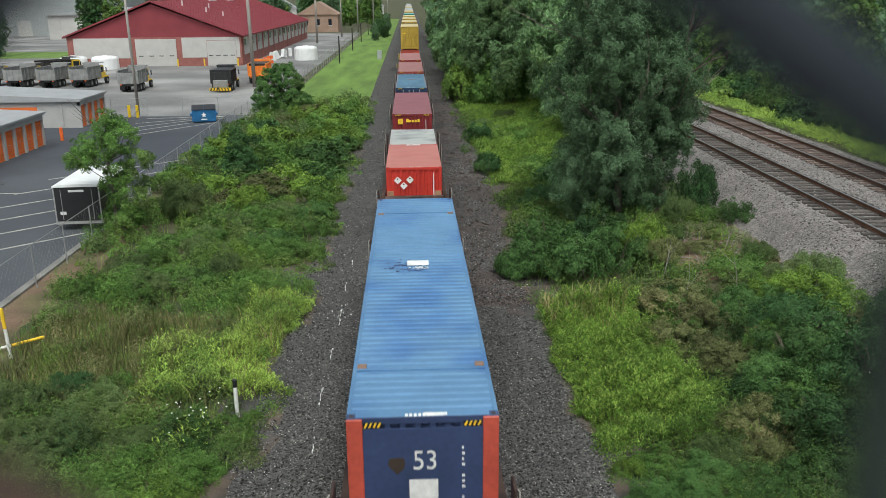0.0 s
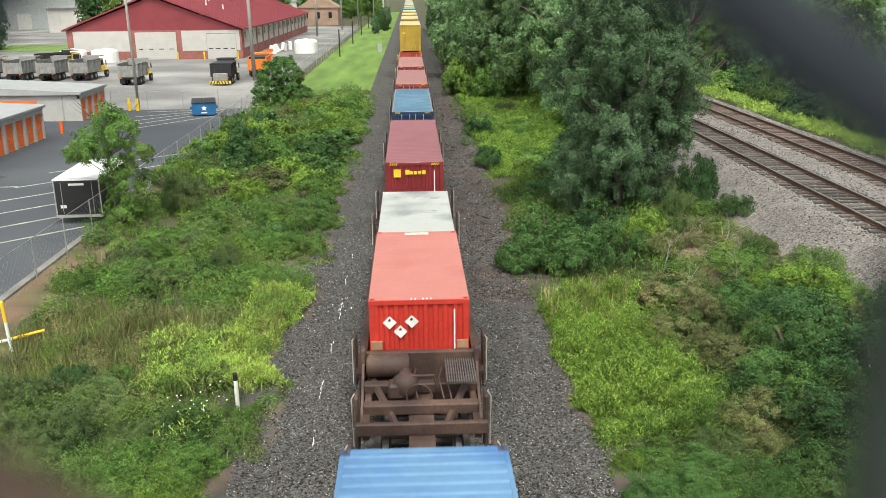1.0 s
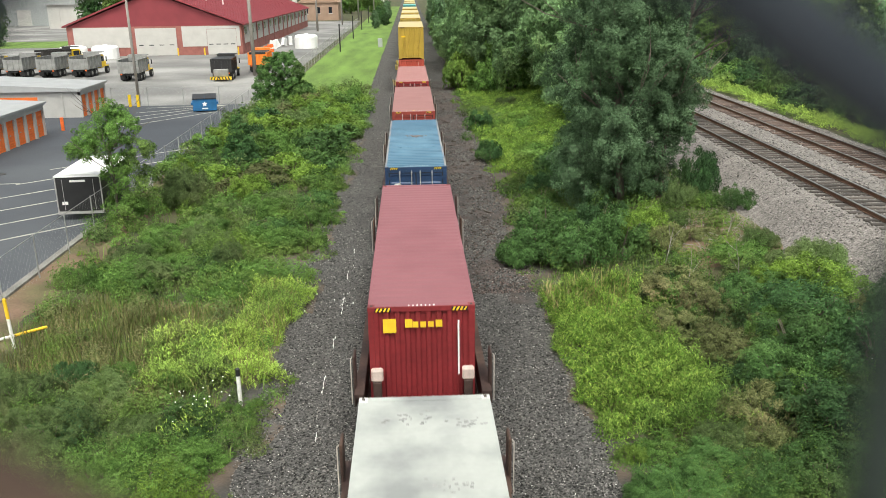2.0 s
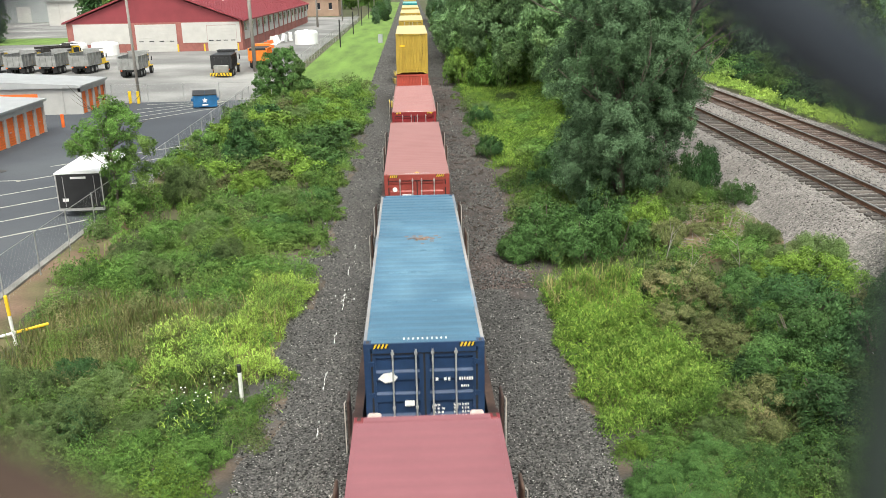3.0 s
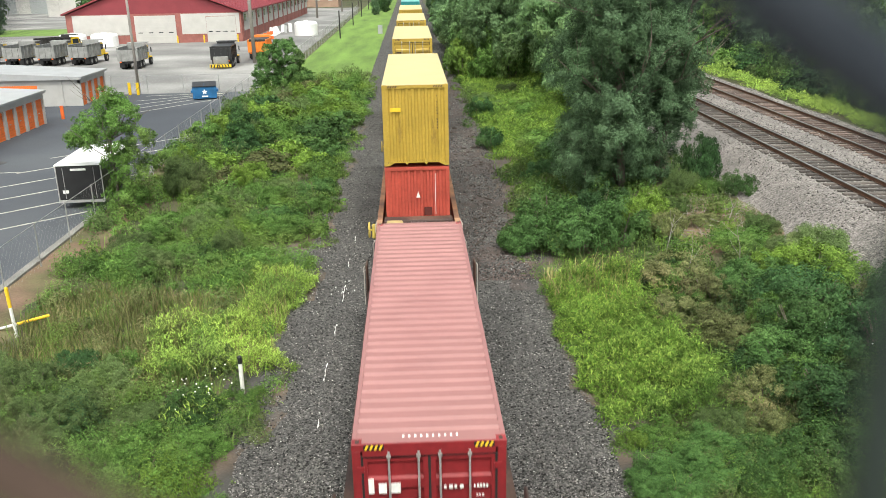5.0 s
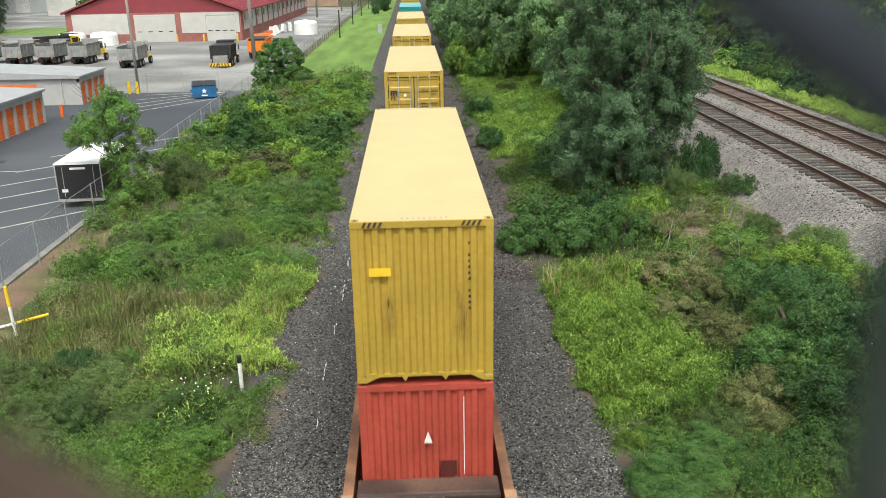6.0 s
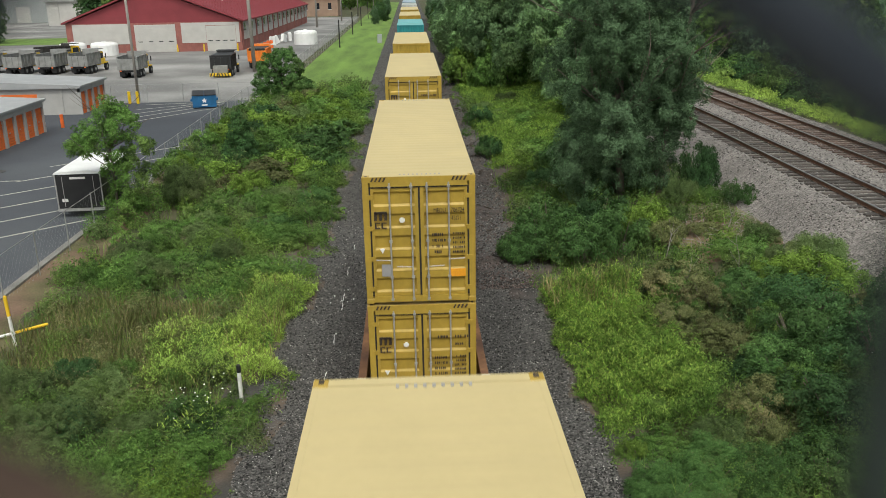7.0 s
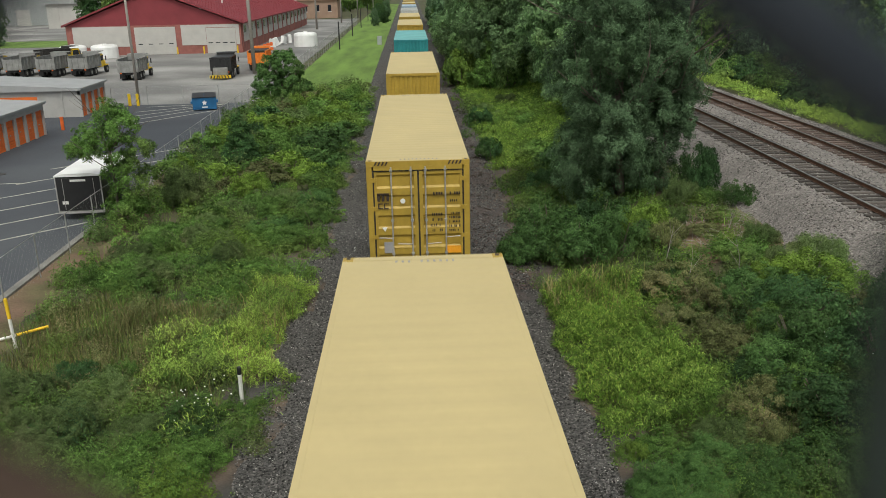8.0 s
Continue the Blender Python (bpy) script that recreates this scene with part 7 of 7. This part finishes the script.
arching(-8.2, -3.6, 18, 30, 60000, 161, 0.72, 0.16, 0.019, M["blade"], "bright yellow-green leafy grass beside the ballast")
arching(3.9, 8.0, 17, 29.5, 52000, 163, 0.80, 0.17, 0.019, M["blade_green"], "lush bright green leafy grass between shrubs")
arching(3.9, 8.0, 17, 29.5, 34000, 164, 0.86, 0.15, 0.018, M["blade"], "yellow-green grass leaves over the lush patch")
arching(4.6, 12.0, 48, 88, 46000, 166, 0.4, 0.26, 0.035, M["blade_green"], "lush grass in the clearing under the trees")
arching(4.6, 12.0, 48, 88, 46000, 165, 0.4, 0.26, 0.035, M["blade"], "bright grass clearing under the trees")
tall(4.3, 8.4, 25.4, 28.4, 900, 64, 1.45, 0.022, M["blade_dry"], "pale nodding seed heads over the grass")
tall(-6.2, -4.2, 20.5, 29, 900, 62, 1.15, 0.018, M["blade_dry"], "pale seed heads among the bright grass")
arching(23.6, 28.5, 30, 150, 60000, 67, 0.5, 0.30, 0.040, M["blade"], "yellow-green grass strip beyond the tracks", lambda x, y, rng: rng.random(len(x)) < inside(x + 0.5 * wobble(x, y, 2.0), 24.1, 27.3, 0.4))
tall(-12.6, -5.5, 18, 34, 22000, 69, 0.7, 0.012, M["blade_dry"], "dry straw-coloured grass among the weeds", lambda x, y, rng: rng.random(len(x)) < np.clip(0.05 + strawy(x, y), 0, 0.9))
tall(-12.6, -5.5, 18, 34, 16000, 70, 0.6, 0.014, M["blade_lawn"], "green grass among the straw", lambda x, y, rng: rng.random(len(x)) < np.clip(0.05 + strawy(x, y), 0, 0.9))
tall(-13.0, -3.9, 14, 60, 2500, 71, 0.8, 0.02, M["blade_lawn"], "green grass stalks among the weeds", lambda x, y, rng: np.abs(x) + 0.3 * wobble(x, y, 0.8) > border(x, y) + 0.3)
tall(4.2, 13.0, 14, 60, 2500, 73, 0.8, 0.02, M["blade_lawn"], "green grass stalks among the weeds", lambda x, y, rng: np.abs(x) + 0.3 * wobble(x, y, 0.8) > border(x, y) + 0.3)
k = bmesh.new()
rf = random.Random(41)
for cx, cy, n in ((-5.5, 19.2, 14), (-5.9, 19.9, 7), (10.5, 20.0, 5), (11.2, 18.4, 4)):
    for i in range(n):
        x, y = cx + rf.gauss(0, 0.4), cy + rf.gauss(0, 0.4)
        z = float(level(x, y)) + rf.uniform(0.8, 1.05)
        r = rf.uniform(0.012, 0.027)
        tube(k, [(x, y, z), (x, y, z + 0.015)], [r, r * 0.7], 6)
solid("wild_flowers", k, M["flower"], "small flat white wild flower heads", "flowers", kind="stuff")

# bare sticks and debris
for i, (x, y, h) in enumerate(((9.2, 33.0 - 3.2, 1.3), (11.9, 31.0, 0.9), (8.8, 26.5, 1.1), (10.9, 27.0, 1.0), (9.9, 39.9, 2.4), (10.8, 39.6, 2.0), (11.4, 39.8, 1.7))):
    k = bmesh.new()
    limb(k, rf, (x, y, float(level(x, y)) - 0.1), Vector((0.1, 0, 1)), h + 0.2, 0.022, 1)
    solid("dead_stem", k, M["pole_wood"], "pale dead stem standing in the brush", "dead stem", "dead stems")
for i in range(70):
    x, y = rf.uniform(2.2, 4.2), 30 + 50 * rf.random() ** 1.4
    k = bmesh.new()
    a = rf.uniform(0, 3.14)
    ln = rf.uniform(0.15, 0.5)
    tube(k, [(x, y, -0.22), (x + ln * math.cos(a), y + ln * math.sin(a), -0.19)], rf.uniform(0.02, 0.04), 5)
    solid("wood_scrap", k, M["mark_dark"], "dark scrap of wood lying on the ballast", "wood scrap", "scraps on the ballast")
twigs = bmesh.new()
for i in range(170):
    x, y = rf.uniform(10.0, 13.4), rf.uniform(29, 36)
    a, ln = rf.uniform(0, 3.14), rf.uniform(0.3, 1.1)
    z = float(level(x, y)) + 0.06
    tube(twigs, [(x, y, z), (x + ln * 0.5 * math.cos(a), y + ln * 0.5 * math.sin(a), z + rf.uniform(0, 0.15)), (x + ln * math.cos(a), y + ln * math.sin(a), z + rf.uniform(0, 0.2))], 0.009, 4)
solid("dead_twigs", twigs, M["pole_wood"], "dead grey twigs lying on bare earth", "twigs", kind="stuff")


# ---- overpass and its fence, right before the camera ----
solid("bridge_deck", boxed(-25, 25, -9.0, 0.02, 8.0, 8.55), M["bridge"], "concrete overpass deck over the railway", "bridge deck", kind="structure")
FY = 0.048       # the fence stands this far before the lens


def bridge_fence():
    t = thing("bridge_fence", "dark coated chain-link fence on the overpass edge", "fence", kind="structure")
    part("fence_curb", boxed(-6, 6, 0.03, 0.30, 8.0, 8.9), M["bridge"], t, "low concrete fence curb")
    step, cz, reach = 0.050, CAM[2], 1.15

    def wire(k, nx, nz, off, y, r=0.0023):
        """A straight strand whose distance from the eye's axis is off, clipped to the fence's height."""
        ux, uz = nz, -nx
        cx, c = CAM[0] + nx * off, cz + nz * off
        tube(k, [(cx - ux * reach, y, c - uz * reach), (cx + ux * reach, y, c + uz * reach)], r, 8, False)

    for nx, nz, first, y, gap in ((0.573, 0.819, 0.0101, FY, False), (0.573, -0.819, -0.0140, FY + 0.004, True)):
        for i in range(-14, 15):
            if not (gap and i == 1) and not (i == -1 and not gap):
                k = bmesh.new()
                wire(k, nx, nz, first + i * step, y, 0.0026 if i == 0 and not gap else 0.0023)
                part("fence_wire", k, M["wire"], t)
    k = bmesh.new()
    wire(k, 0.573, 0.819, 0.0093 - 0.0492, FY)
    part("rusty_wire", k, M["wire_rust"], t, "rusty brown strand of fence wire")
    k = bmesh.new()
    tube(k, [(CAM[0] + 0.0330, FY + 0.001, cz - 0.0135), (CAM[0] + 0.0304, FY + 0.001, cz - 0.0185), (CAM[0] + 0.0307, FY + 0.001, cz - 0.035), (CAM[0] + 0.0302, FY + 0.001, cz - 0.07)], 0.0018, 8)
    part("bent_wire", k, M["wire_grey"], t, "bent loose strand of fence wire")


bridge_fence()


# ---- what moves ----
def motions():
    for ob, s, z in ROLLING:
        walk(ob, [(t, pose(0, s - d, z)) for t, d in TRAVEL])


motions()
